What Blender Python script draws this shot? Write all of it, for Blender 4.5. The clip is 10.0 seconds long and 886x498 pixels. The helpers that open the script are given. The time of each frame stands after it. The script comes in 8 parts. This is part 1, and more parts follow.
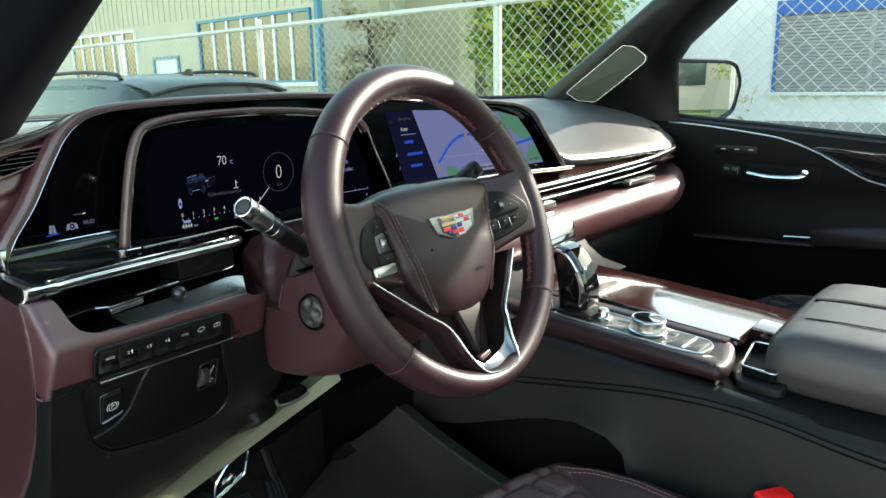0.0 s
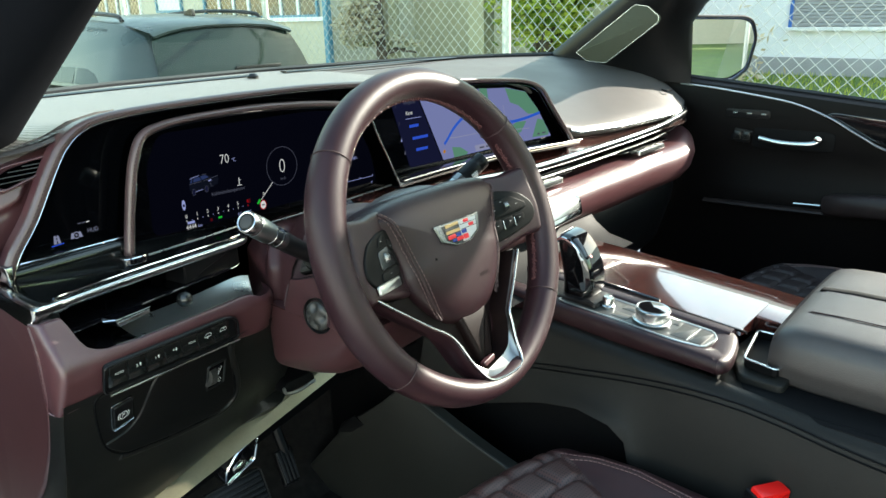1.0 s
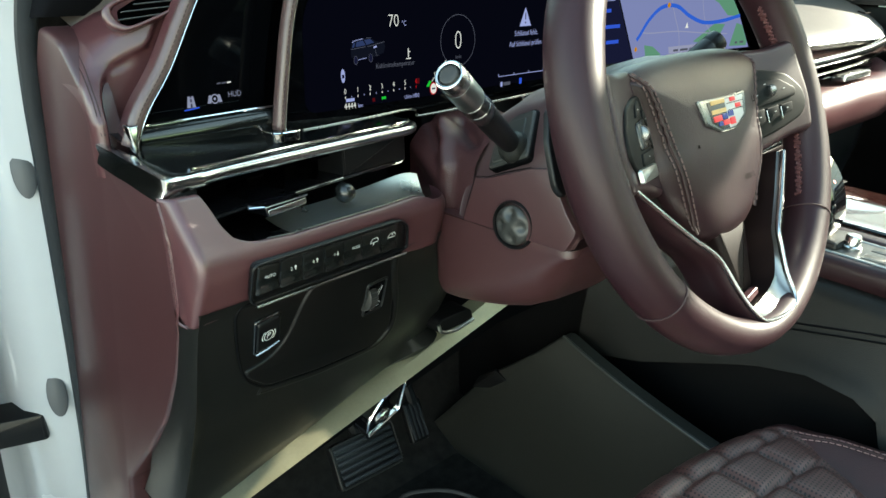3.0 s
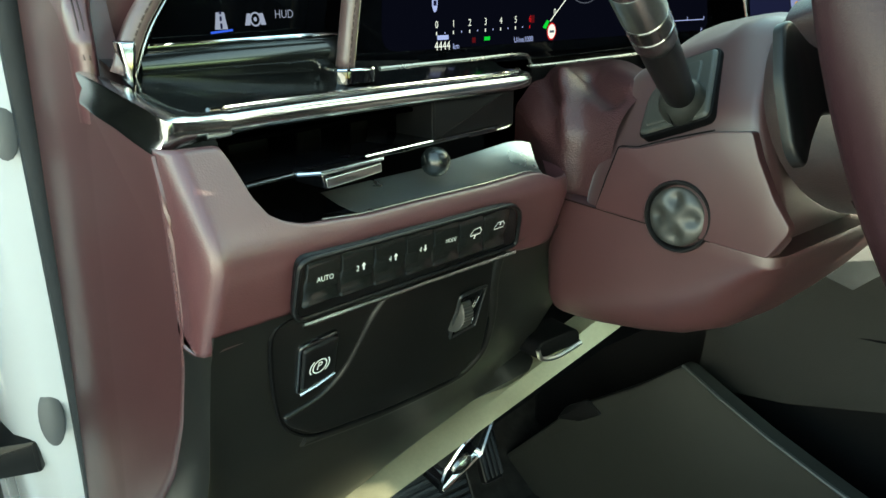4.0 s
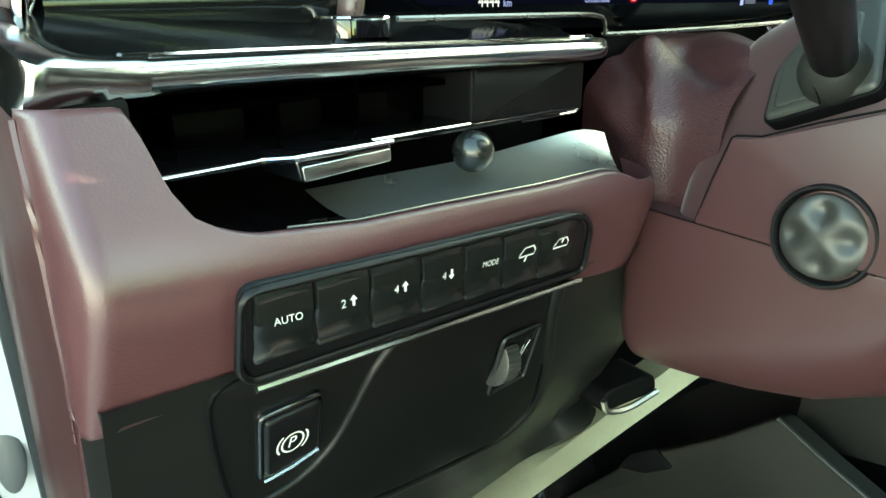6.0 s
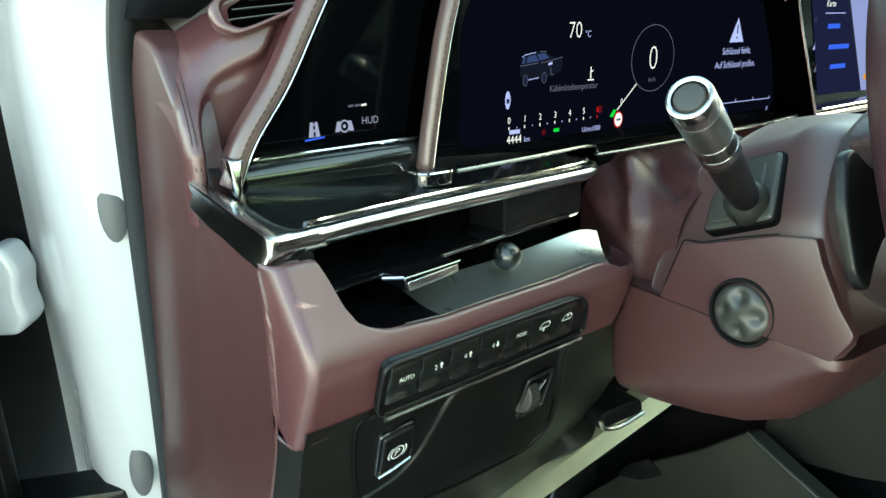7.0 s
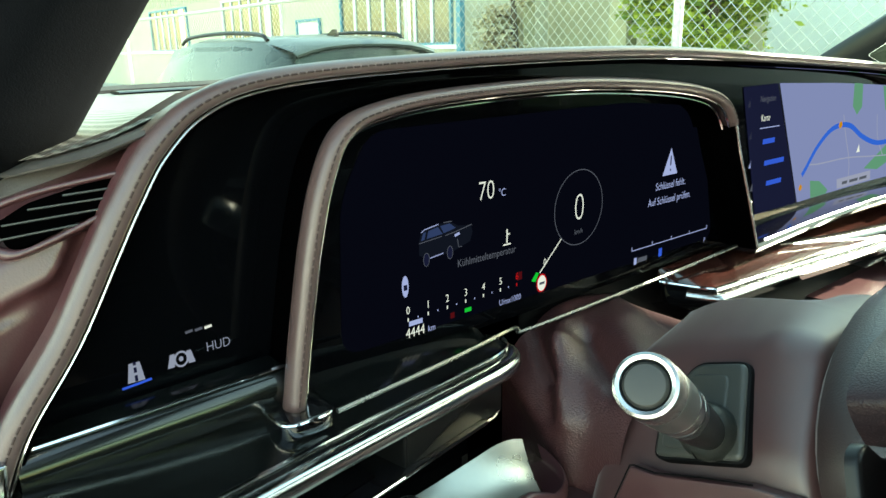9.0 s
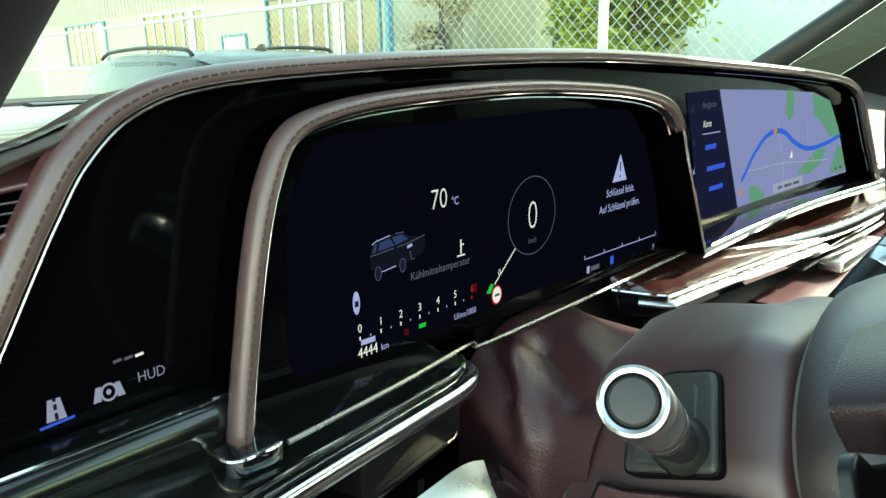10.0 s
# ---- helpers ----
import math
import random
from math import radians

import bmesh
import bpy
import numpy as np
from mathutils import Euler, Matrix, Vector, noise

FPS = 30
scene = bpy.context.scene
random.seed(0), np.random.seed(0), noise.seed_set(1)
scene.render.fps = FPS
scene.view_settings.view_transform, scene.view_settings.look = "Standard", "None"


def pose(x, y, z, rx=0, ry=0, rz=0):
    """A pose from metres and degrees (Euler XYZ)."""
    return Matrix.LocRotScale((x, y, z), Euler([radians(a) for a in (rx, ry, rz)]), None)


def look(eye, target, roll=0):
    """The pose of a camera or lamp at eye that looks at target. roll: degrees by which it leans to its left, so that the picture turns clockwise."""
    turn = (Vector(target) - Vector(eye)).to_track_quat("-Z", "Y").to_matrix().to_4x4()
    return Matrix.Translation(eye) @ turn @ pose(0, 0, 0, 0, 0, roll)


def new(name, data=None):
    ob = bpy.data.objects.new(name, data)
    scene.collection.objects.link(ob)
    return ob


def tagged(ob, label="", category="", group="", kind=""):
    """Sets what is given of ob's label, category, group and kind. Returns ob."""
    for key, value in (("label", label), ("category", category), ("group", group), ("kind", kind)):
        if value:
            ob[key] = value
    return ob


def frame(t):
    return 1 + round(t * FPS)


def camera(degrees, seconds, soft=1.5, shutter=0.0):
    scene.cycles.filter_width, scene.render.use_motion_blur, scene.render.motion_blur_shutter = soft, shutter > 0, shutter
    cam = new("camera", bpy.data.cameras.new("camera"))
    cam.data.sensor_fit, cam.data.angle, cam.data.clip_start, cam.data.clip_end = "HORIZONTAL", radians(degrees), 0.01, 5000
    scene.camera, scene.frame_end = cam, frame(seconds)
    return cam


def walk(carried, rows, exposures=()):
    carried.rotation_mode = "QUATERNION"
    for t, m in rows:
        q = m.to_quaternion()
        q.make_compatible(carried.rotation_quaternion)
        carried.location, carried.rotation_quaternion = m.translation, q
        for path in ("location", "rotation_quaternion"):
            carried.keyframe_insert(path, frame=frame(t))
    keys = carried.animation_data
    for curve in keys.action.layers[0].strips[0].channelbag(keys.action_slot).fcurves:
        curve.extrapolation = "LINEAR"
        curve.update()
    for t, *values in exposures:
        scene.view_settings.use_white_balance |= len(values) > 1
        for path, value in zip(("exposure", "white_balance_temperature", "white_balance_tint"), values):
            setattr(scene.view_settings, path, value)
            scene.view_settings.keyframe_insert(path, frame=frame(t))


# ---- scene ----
cam = camera(63.7, 10.0)
PATH = [
    (0, (0.11, 0.044, 1.418), (1.585, 1.314, 0.958), -1.3),
    (0.5, (0.115, 0.048, 1.459), (1.564, 1.316, 0.918), -1.4),
    (1, (0.13, 0.055, 1.488), (1.552, 1.312, 0.857), -1.4),
    (1.5, (0.153, 0.074, 1.496), (1.546, 1.327, 0.795), -1.3),
    (2, (0.158, 0.114, 1.463), (1.512, 1.391, 0.731), -1.2),
    (2.5, (0.148, 0.16, 1.432), (1.452, 1.488, 0.7), -0.9),
    (3, (0.161, 0.258, 1.367), (1.409, 1.651, 0.659), -0.9),
    (3.2, (0.174, 0.3, 1.345), (1.399, 1.717, 0.643), -0.8),
    (4.3, (0.262, 0.438, 1.287), (1.378, 1.95, 0.603), -0.4),
    (4.5, (0.277, 0.456, 1.277), (1.379, 1.982, 0.602), -0.4),
    (5, (0.309, 0.492, 1.257), (1.385, 2.045, 0.603), -0.4),
    (5.2, (0.318, 0.501, 1.254), (1.385, 2.062, 0.602), -0.5),
    (6.3, (0.296, 0.481, 1.279), (1.317, 2.072, 0.626), -0.4),
    (6.5, (0.275, 0.461, 1.298), (1.303, 2.054, 0.66), -0.5),
    (7, (0.224, 0.405, 1.343), (1.249, 2.007, 0.724), -1.0),
    (7.5, (0.198, 0.392, 1.394), (1.253, 1.977, 0.784), -1.0),
    (8, (0.227, 0.434, 1.407), (1.33, 1.99, 0.803), -0.9),
    (8.5, (0.277, 0.463, 1.413), (1.424, 1.998, 0.841), -1.2),
    (9, (0.312, 0.496, 1.41), (1.523, 1.991, 0.864), -1.2),
    (9.5, (0.33, 0.518, 1.407), (1.614, 1.958, 0.882), -1.1),
    (10, (0.318, 0.518, 1.403), (1.674, 1.897, 0.893), -1.2),
]
EXPOSURE = 1.62
AUTO = [(0, 0.60, 6900, 4), (1, 0.75, 6950, 4), (2.5, 0.97, 7050, 2), (3.2, 1.1, 7300, -4), (4.5, 1.70, 7700, -12), (5.2, 1.88, 7700, -13), (6.4, 1.86, 7450, -9), (7.5, 1.36, 7250, -6), (8.5, 1.16, 7750, -10), (10, 1.22, 7500, -7)]
walk(cam, [(t, look(eye, target, roll)) for t, eye, target, roll in PATH], [(t, EXPOSURE + e, kelvin, tint) for t, e, kelvin, tint in AUTO])

# ---- light ----
SUN_AZ, SUN_EL = 108.0, 25.0          # degrees right of the car's nose, degrees up
world = bpy.data.worlds.new("sky")
scene.world = world
world.use_nodes = True
wn = world.node_tree.nodes
sky = wn.new("ShaderNodeTexSky")
sky.sky_type = 'NISHITA'
sky.sun_disc = False
sky.sun_elevation = radians(SUN_EL)
sky.sun_rotation = radians(SUN_AZ)
sky.air_density = 1.6
sky.dust_density = 0.9
world.node_tree.links.new(sky.outputs[0], wn["Background"].inputs[0])
wn["Background"].inputs[1].default_value = 0.15
sun = new("sun", bpy.data.lights.new("sun", 'SUN'))
sun.data.energy = 3.7
sun.data.angle = radians(0.6)
sun.data.color = (1.0, 0.96, 0.90)
sun_dir = Vector((math.sin(radians(SUN_AZ)) * math.cos(radians(SUN_EL)), math.cos(radians(SUN_AZ)) * math.cos(radians(SUN_EL)), math.sin(radians(SUN_EL))))
sun.matrix_world = look(sun_dir * 60, (0, 0, 0))



# ---- materials ----
def mat(name, col, rough=0.5, metal=0.0, var=0.0, scale=8.0, bump=0.0, bscale=900.0, cells=False, coat=0.0, spec=0.5, emit=0.0, wear=0.0, sheen=0.0):
    m = bpy.data.materials.new(name)
    m.use_nodes = True
    nt = m.node_tree
    b = nt.nodes["Principled BSDF"]
    b.inputs["Base Color"].default_value = (*col, 1)
    b.inputs["Roughness"].default_value = rough
    b.inputs["Metallic"].default_value = metal
    b.inputs["Coat Weight"].default_value = coat
    b.inputs["Coat Roughness"].default_value = 0.04
    b.inputs["Specular IOR Level"].default_value = spec
    b.inputs["Sheen Weight"].default_value = sheen
    b.inputs["Sheen Roughness"].default_value = 0.4
    if emit:
        b.inputs["Emission Color"].default_value = (*col, 1)
        b.inputs["Emission Strength"].default_value = emit
    tc = nt.nodes.new("ShaderNodeTexCoord")
    if var:
        n1 = nt.nodes.new("ShaderNodeTexNoise")
        n1.inputs["Scale"].default_value = scale
        n1.inputs["Detail"].default_value = 6
        n2 = nt.nodes.new("ShaderNodeTexNoise")
        n2.inputs["Scale"].default_value = scale * 14
        n2.inputs["Detail"].default_value = 3
        add = nt.nodes.new("ShaderNodeMath")
        add.operation = 'MULTIPLY_ADD'
        add.inputs[1].default_value = 0.45
        ramp = nt.nodes.new("ShaderNodeValToRGB")
        ramp.color_ramp.elements[0].position = 0.45
        ramp.color_ramp.elements[1].position = 0.95
        ramp.color_ramp.elements[0].color = (*[c * (1 - var) for c in col], 1)
        ramp.color_ramp.elements[1].color = (*[min(1, c * (1 + var)) for c in col], 1)
        for n in (n1, n2):
            nt.links.new(tc.outputs["Object"], n.inputs["Vector"])
        nt.links.new(n2.outputs[0], add.inputs[0])
        nt.links.new(n1.outputs[0], add.inputs[2])
        nt.links.new(add.outputs[0], ramp.inputs[0])
        nt.links.new(ramp.outputs[0], b.inputs["Base Color"])
        mr = nt.nodes.new("ShaderNodeMapRange")
        mr.inputs["From Min"].default_value, mr.inputs["From Max"].default_value = 0.3, 0.7
        mr.inputs["To Min"].default_value, mr.inputs["To Max"].default_value = max(0.02, rough * (0.86 - wear)), min(1, rough * (1.14 + wear))
        nt.links.new(n1.outputs[0], mr.inputs["Value"])
        nt.links.new(mr.outputs[0], b.inputs["Roughness"])
    if bump:
        t = nt.nodes.new("ShaderNodeTexVoronoi" if cells else "ShaderNodeTexNoise")
        t.inputs["Scale"].default_value = bscale
        bp = nt.nodes.new("ShaderNodeBump")
        bp.inputs["Strength"].default_value = bump
        bp.inputs["Distance"].default_value = 0.6 / bscale
        nt.links.new(tc.outputs["Object"], t.inputs["Vector"])
        nt.links.new(t.outputs[0], bp.inputs["Height"])
        nt.links.new(bp.outputs[0], b.inputs["Normal"])
    return m


def glow(name, col, strength=1.0):
    m = bpy.data.materials.new(name)
    m.use_nodes = True
    nt = m.node_tree
    nt.nodes.remove(nt.nodes["Principled BSDF"])
    e = nt.nodes.new("ShaderNodeEmission")
    e.inputs[0].default_value = (*col, 1)
    e.inputs[1].default_value = strength * 0.5 / 2 ** EXPOSURE
    nt.links.new(e.outputs[0], nt.nodes["Material Output"].inputs[0])
    return m


def glass(name, tint, gloss=1.0, rough=0.0):
    m = bpy.data.materials.new(name)
    m.use_nodes = True
    nt = m.node_tree
    nt.nodes.remove(nt.nodes["Principled BSDF"])
    tr = nt.nodes.new("ShaderNodeBsdfTransparent")
    tr.inputs[0].default_value = (*tint, 1)
    gl = nt.nodes.new("ShaderNodeBsdfGlossy")
    gl.inputs["Roughness"].default_value = rough
    lw = nt.nodes.new("ShaderNodeLayerWeight")
    pw = nt.nodes.new("ShaderNodeMath")
    pw.operation = 'POWER'
    pw.inputs[1].default_value = 5.0
    sc = nt.nodes.new("ShaderNodeMath")
    sc.operation = 'MULTIPLY_ADD'
    sc.inputs[1].default_value = 0.8 * gloss
    sc.inputs[2].default_value = 0.05 * gloss
    nt.links.new(lw.outputs["Facing"], pw.inputs[0])
    nt.links.new(pw.outputs[0], sc.inputs[0])
    mx = nt.nodes.new("ShaderNodeMixShader")
    nt.links.new(sc.outputs[0], mx.inputs[0])
    nt.links.new(tr.outputs[0], mx.inputs[1])
    nt.links.new(gl.outputs[0], mx.inputs[2])
    nt.links.new(mx.outputs[0], nt.nodes["Material Output"].inputs[0])
    return m


def wood(name, dark, light):
    m = mat(name, light, 0.16, coat=1.0)
    nt = m.node_tree
    b = nt.nodes["Principled BSDF"]
    tc = nt.nodes.new("ShaderNodeTexCoord")
    mp = nt.nodes.new("ShaderNodeMapping")
    mp.inputs["Scale"].default_value = (6, 60, 60)
    w = nt.nodes.new("ShaderNodeTexNoise")
    w.inputs["Scale"].default_value = 3.0
    w.inputs["Detail"].default_value = 8
    w.inputs["Distortion"].default_value = 1.2
    r = nt.nodes.new("ShaderNodeValToRGB")
    r.color_ramp.elements[0].position, r.color_ramp.elements[1].position = 0.35, 0.68
    r.color_ramp.elements[0].color, r.color_ramp.elements[1].color = (*dark, 1), (*light, 1)
    nt.links.new(tc.outputs["Object"], mp.inputs[0])
    nt.links.new(mp.outputs[0], w.inputs["Vector"])
    nt.links.new(w.outputs[0], r.inputs[0])
    nt.links.new(r.outputs[0], b.inputs["Base Color"])
    return m


def perforated(name, col, per_metre=250, rough=0.42, hole=0.07):
    """Leather with rows of small dark holes."""
    m = mat(name, col, rough, bump=0.25, bscale=900, cells=True)
    nt = m.node_tree
    b = nt.nodes["Principled BSDF"]
    tc = nt.nodes.new("ShaderNodeTexCoord")
    sep = nt.nodes.new("ShaderNodeSeparateXYZ")
    nt.links.new(tc.outputs["Object"], sep.inputs[0])
    sq = []
    for ax in (0, 1):
        mul = nt.nodes.new("ShaderNodeMath")
        mul.operation = 'MULTIPLY'
        mul.inputs[1].default_value = per_metre
        fr = nt.nodes.new("ShaderNodeMath")
        fr.operation = 'FRACT'
        sb = nt.nodes.new("ShaderNodeMath")
        sb.operation = 'SUBTRACT'
        sb.inputs[1].default_value = 0.5
        pw = nt.nodes.new("ShaderNodeMath")
        pw.operation = 'POWER'
        pw.inputs[1].default_value = 2
        nt.links.new(sep.outputs[ax], mul.inputs[0])
        nt.links.new(mul.outputs[0], fr.inputs[0])
        nt.links.new(fr.outputs[0], sb.inputs[0])
        nt.links.new(sb.outputs[0], pw.inputs[0])
        sq.append(pw)
    ad = nt.nodes.new("ShaderNodeMath")
    nt.links.new(sq[0].outputs[0], ad.inputs[0])
    nt.links.new(sq[1].outputs[0], ad.inputs[1])
    lt = nt.nodes.new("ShaderNodeMath")
    lt.operation = 'LESS_THAN'
    lt.inputs[1].default_value = hole
    nt.links.new(ad.outputs[0], lt.inputs[0])
    mx = nt.nodes.new("ShaderNodeMix")
    mx.data_type = 'RGBA'
    mx.inputs[6].default_value = (*col, 1)
    mx.inputs[7].default_value = (0.006, 0.004, 0.004, 1)
    nt.links.new(lt.outputs[0], mx.inputs[0])
    nt.links.new(mx.outputs[2], b.inputs["Base Color"])
    return m


LEATHER = mat("burgundy_leather", (0.071, 0.0255, 0.0285), 0.34, var=0.10, scale=7, bump=0.10, bscale=1100, cells=True, spec=0.8)
LEATHER_RIM = mat("burgundy_rim_leather", (0.0215, 0.0080, 0.0105), 0.40, var=0.10, scale=9, bump=0.12, bscale=1400, cells=True, spec=0.30)
PLASTIC_RED = mat("burgundy_moulding", (0.050, 0.0190, 0.0205), 0.38, var=0.06, scale=5, bump=0.06, bscale=2200, spec=0.8)
# Grey-beige tone holds part of the sky's sheen on the dash top.
LEATHER_TOP = mat("dash_leather_with_sheen", (0.086, 0.077, 0.073), 0.50, var=0.04, scale=6, bump=0.10, bscale=900, cells=True, spec=0.25)
# Same leather as LEATHER, paler for the light falling on the hood edge.
LEATHER_TRIM = mat("lit_burgundy_leather", (0.084, 0.052, 0.052), 0.38, var=0.10, scale=9, bump=0.10, bscale=1200, cells=True, spec=0.7)
# Hub leather; on the console edge it is LEATHER with shade put in.
LEATHER_HUB = mat("hub_and_shaded_edge_leather", (0.020, 0.0083, 0.0102), 0.38, var=0.10, scale=8, bump=0.25, bscale=1100, cells=True, spec=0.32)
SEAT = mat("seat_leather", (0.038, 0.0150, 0.0160), 0.38, var=0.12, scale=7, bump=0.3, bscale=900, cells=True, spec=0.3)
SEAT_PERF = perforated("perforated_seat_leather", (0.078, 0.036, 0.032))
# Pale base colour stands in for sky sheen on darker perforated leather.
TOP_PERF = perforated("perforated_top_with_sheen", (0.24, 0.235, 0.22), 170, 0.45, 0.14)
SEAT_DARK = mat("dark_seat_leather", (0.020, 0.014, 0.014), 0.42, var=0.12, scale=7, bump=0.3, bscale=900, cells=True, spec=0.25)
THREAD = mat("thread", (0.030, 0.012, 0.012), 0.7)
THREAD_M = mat("seam_thread", (0.10, 0.058, 0.055), 0.7)
SATIN_P = mat("satin_spoke_metal", (0.24, 0.25, 0.25), 0.30, metal=0.9, var=0.05, scale=30)
TRAY = mat("brushed_tray", (0.34, 0.35, 0.33), 0.30, metal=0.9, var=0.04, scale=20)
ARMREST = mat("grey_brown_armrest_leather", (0.036, 0.032, 0.031), 0.38, var=0.10, scale=7, bump=0.25, bscale=900, cells=True)
THREAD_W = mat("wine_thread", (0.085, 0.030, 0.030), 0.6)
THREAD_L = mat("light_thread", (0.22, 0.13, 0.12), 0.7)
PLASTIC = mat("charcoal_plastic", (0.0085, 0.0085, 0.0080), 0.36, var=0.10, scale=9, bump=0.12, bscale=1500, spec=0.42)
PLASTIC_G = mat("grey_green_plastic", (0.021, 0.0215, 0.0195), 0.40, var=0.10, scale=6, bump=0.2, bscale=1300, spec=0.18)
PLATE_G = mat("grey_stalk_plate", (0.036, 0.0365, 0.033), 0.42, var=0.08, scale=6, bump=0.15, bscale=1500, spec=0.45)
BLACK = mat("black_plastic", (0.0055, 0.0055, 0.006), 0.33, var=0.08, scale=10, bump=0.1, bscale=1500, spec=0.25)
# Near-black: shade inside cavities, gaps and grooves is put into this colour.
VOID = mat("cavity_shade_black", (0.0025, 0.0025, 0.003), 0.6, var=0.1, scale=10, spec=0.1)
PIANO = mat("piano_black", (0.004, 0.004, 0.005), 0.05, coat=1.0, var=0.1, scale=5)
PIANO_S = mat("soft_gloss_black", (0.004, 0.0045, 0.0045), 0.15, var=0.1, scale=5, spec=0.6)
SCREEN = mat("display_glass", (0.0012, 0.0014, 0.0020), 0.06, spec=0.07)
CHROME = mat("chrome", (0.78, 0.79, 0.80), 0.07, metal=1.0, var=0.03, scale=20)
DARK_CHROME = mat("darker_toned_chrome", (0.42, 0.43, 0.45), 0.14, metal=1.0, var=0.05, scale=20)
GUNMETAL = mat("gunmetal", (0.20, 0.205, 0.20), 0.28, metal=0.9, var=0.06, scale=40)
SATIN = mat("satin_metal", (0.60, 0.61, 0.60), 0.24, metal=1.0, var=0.05, scale=30)
BRUSHED = mat("brushed_metal", (0.42, 0.44, 0.43), 0.32, metal=1.0, var=0.10, scale=60)
STRIP = mat("olive_silver_trim", (0.27, 0.25, 0.17), 0.40, metal=0.5, var=0.12, scale=25)
WOOD = wood("polished_red_wood", (0.015, 0.005, 0.004), (0.048, 0.0135, 0.0105))
WHITE = mat("white_car_paint", (0.43, 0.45, 0.48), 0.25, coat=0.8, var=0.02, scale=4)
RUBBER = mat("rubber_seal", (0.020, 0.023, 0.027), 0.5, var=0.12, scale=20, spec=0.3)
CARPET = mat("dark_carpet", (0.020, 0.019, 0.018), 0.95, var=0.4, scale=60, bump=0.9, bscale=700, spec=0.05)
LINING = mat("dark_headlining", (0.0060, 0.0065, 0.0085), 0.9, var=0.12, scale=30, bump=0.3, bscale=1500, spec=0.05)
GRILLE = mat("speaker_mesh", (0.050, 0.052, 0.036), 0.45, metal=0.7, var=0.06, scale=30, bump=0.8, bscale=700, cells=True)
RED = mat("red_release_button", (0.75, 0.010, 0.008), 0.35)
CAP = mat("grey_cap", (0.06, 0.065, 0.072), 0.5)
MIRROR = mat("mirror_glass", (0.92, 0.92, 0.90), 0.0, metal=1.0)
# Near-zero reflectance: shade under the hood and in the vents is in the colour.
HOODB = mat("hood_and_vent_shade", (0.0005, 0.0005, 0.0006), 0.5, spec=0.0)
BLUE_PAINT = mat("dark_blue_gloss", (0.008, 0.02, 0.07), 0.15, coat=1.0)
WINDSCREEN = glass("windscreen_glass", (0.84, 0.95, 0.88), 0.4)
DOORM = mat("black_door_trim", (0.0036, 0.0029, 0.0030), 0.42, var=0.1, scale=8, bump=0.2, bscale=1200, spec=0.08)
SWITCHM = mat("grey_switch_plastic", (0.030, 0.031, 0.029), 0.36, var=0.06, scale=12)
SWITCH_B = mat("switch_black", (0.0085, 0.0095, 0.0090), 0.24, var=0.05, scale=12, spec=0.7)
SHROUD = mat("burgundy_shroud_grain", (0.048, 0.0190, 0.0200), 0.46, var=0.06, scale=5, bump=0.12, bscale=1500, spec=0.9, sheen=0.18)
HUB_SIDE = mat("dark_grained_hub_leather", (0.022, 0.0115, 0.0110), 0.42, var=0.08, scale=8, bump=0.20, bscale=1100, cells=True, spec=0.8, sheen=0.08)
GAITER = mat("grained_gaiter_leather", (0.046, 0.0175, 0.0190), 0.38, var=0.10, scale=8, bump=0.50, bscale=900, cells=True, spec=0.55)
STALK_METAL = mat("dark_stalk_metal", (0.30, 0.30, 0.295), 0.22, metal=1.0, var=0.05, scale=30)
KNOB_DARK = mat("dark_button_plastic", (0.026, 0.025, 0.023), 0.45, var=0.06, scale=12)
BAR_METAL = mat("chrome_bar_metal", (0.50, 0.51, 0.51), 0.17, metal=1.0, var=0.04, scale=25)
# A darker tone than the knee panel's PLASTIC.
LIDM = mat("darker_lid_plastic", (0.0050, 0.0050, 0.0050), 0.36, var=0.08, scale=9, bump=0.15, bscale=1500, spec=0.3)
KNOB = mat("knob_grey", (0.030, 0.029, 0.026), 0.42, var=0.06, scale=12)
SIDEGLASS = glass("side_glass", (0.93, 0.96, 0.95), 0.6)
PRINT = mat("white_print", (0.75, 0.76, 0.74), 0.6)
PRINT_D = mat("dark_print", (0.006, 0.004, 0.004), 0.8, spec=0.02)

G_WHITE = glow("display_white", (0.85, 0.88, 0.95), 0.85)
G_MID = glow("display_grey_blue", (0.30, 0.33, 0.52), 0.8)
G_DIM = glow("display_dim", (0.10, 0.11, 0.17), 0.8)
G_BLUE = glow("display_blue", (0.03, 0.10, 0.75), 0.9)
G_PALE = glow("display_pale_blue", (0.40, 0.46, 0.95), 0.8)
G_GREEN = glow("display_green", (0.02, 0.60, 0.06), 0.8)
G_RED = glow("display_red", (0.75, 0.01, 0.02), 0.6)
G_DKRED = glow("display_dark_red", (0.10, 0.005, 0.01), 0.7)
G_MAP = glow("map_ground", (0.26, 0.30, 0.66), 0.75)
G_MAPG = glow("map_green", (0.14, 0.36, 0.26), 0.75)
G_RIVER = glow("map_river", (0.03, 0.13, 0.78), 0.85)
G_ROAD = glow("map_roads", (0.36, 0.38, 0.62), 0.8)
G_MENU = glow("menu_panel", (0.010, 0.012, 0.045), 0.8)
G_CARB = glow("pictogram_body", (0.006, 0.008, 0.018), 0.8)
G_ORANGE = glow("map_orange", (0.65, 0.28, 0.02), 0.8)


# ---- mesh tools ----
def thing(name, label, category, at=(0, 0, 0), group="", kind=""):
    ob = new(name)
    ob.location = at
    ob.empty_display_size = 0.05
    return tagged(ob, label, category, group, kind)


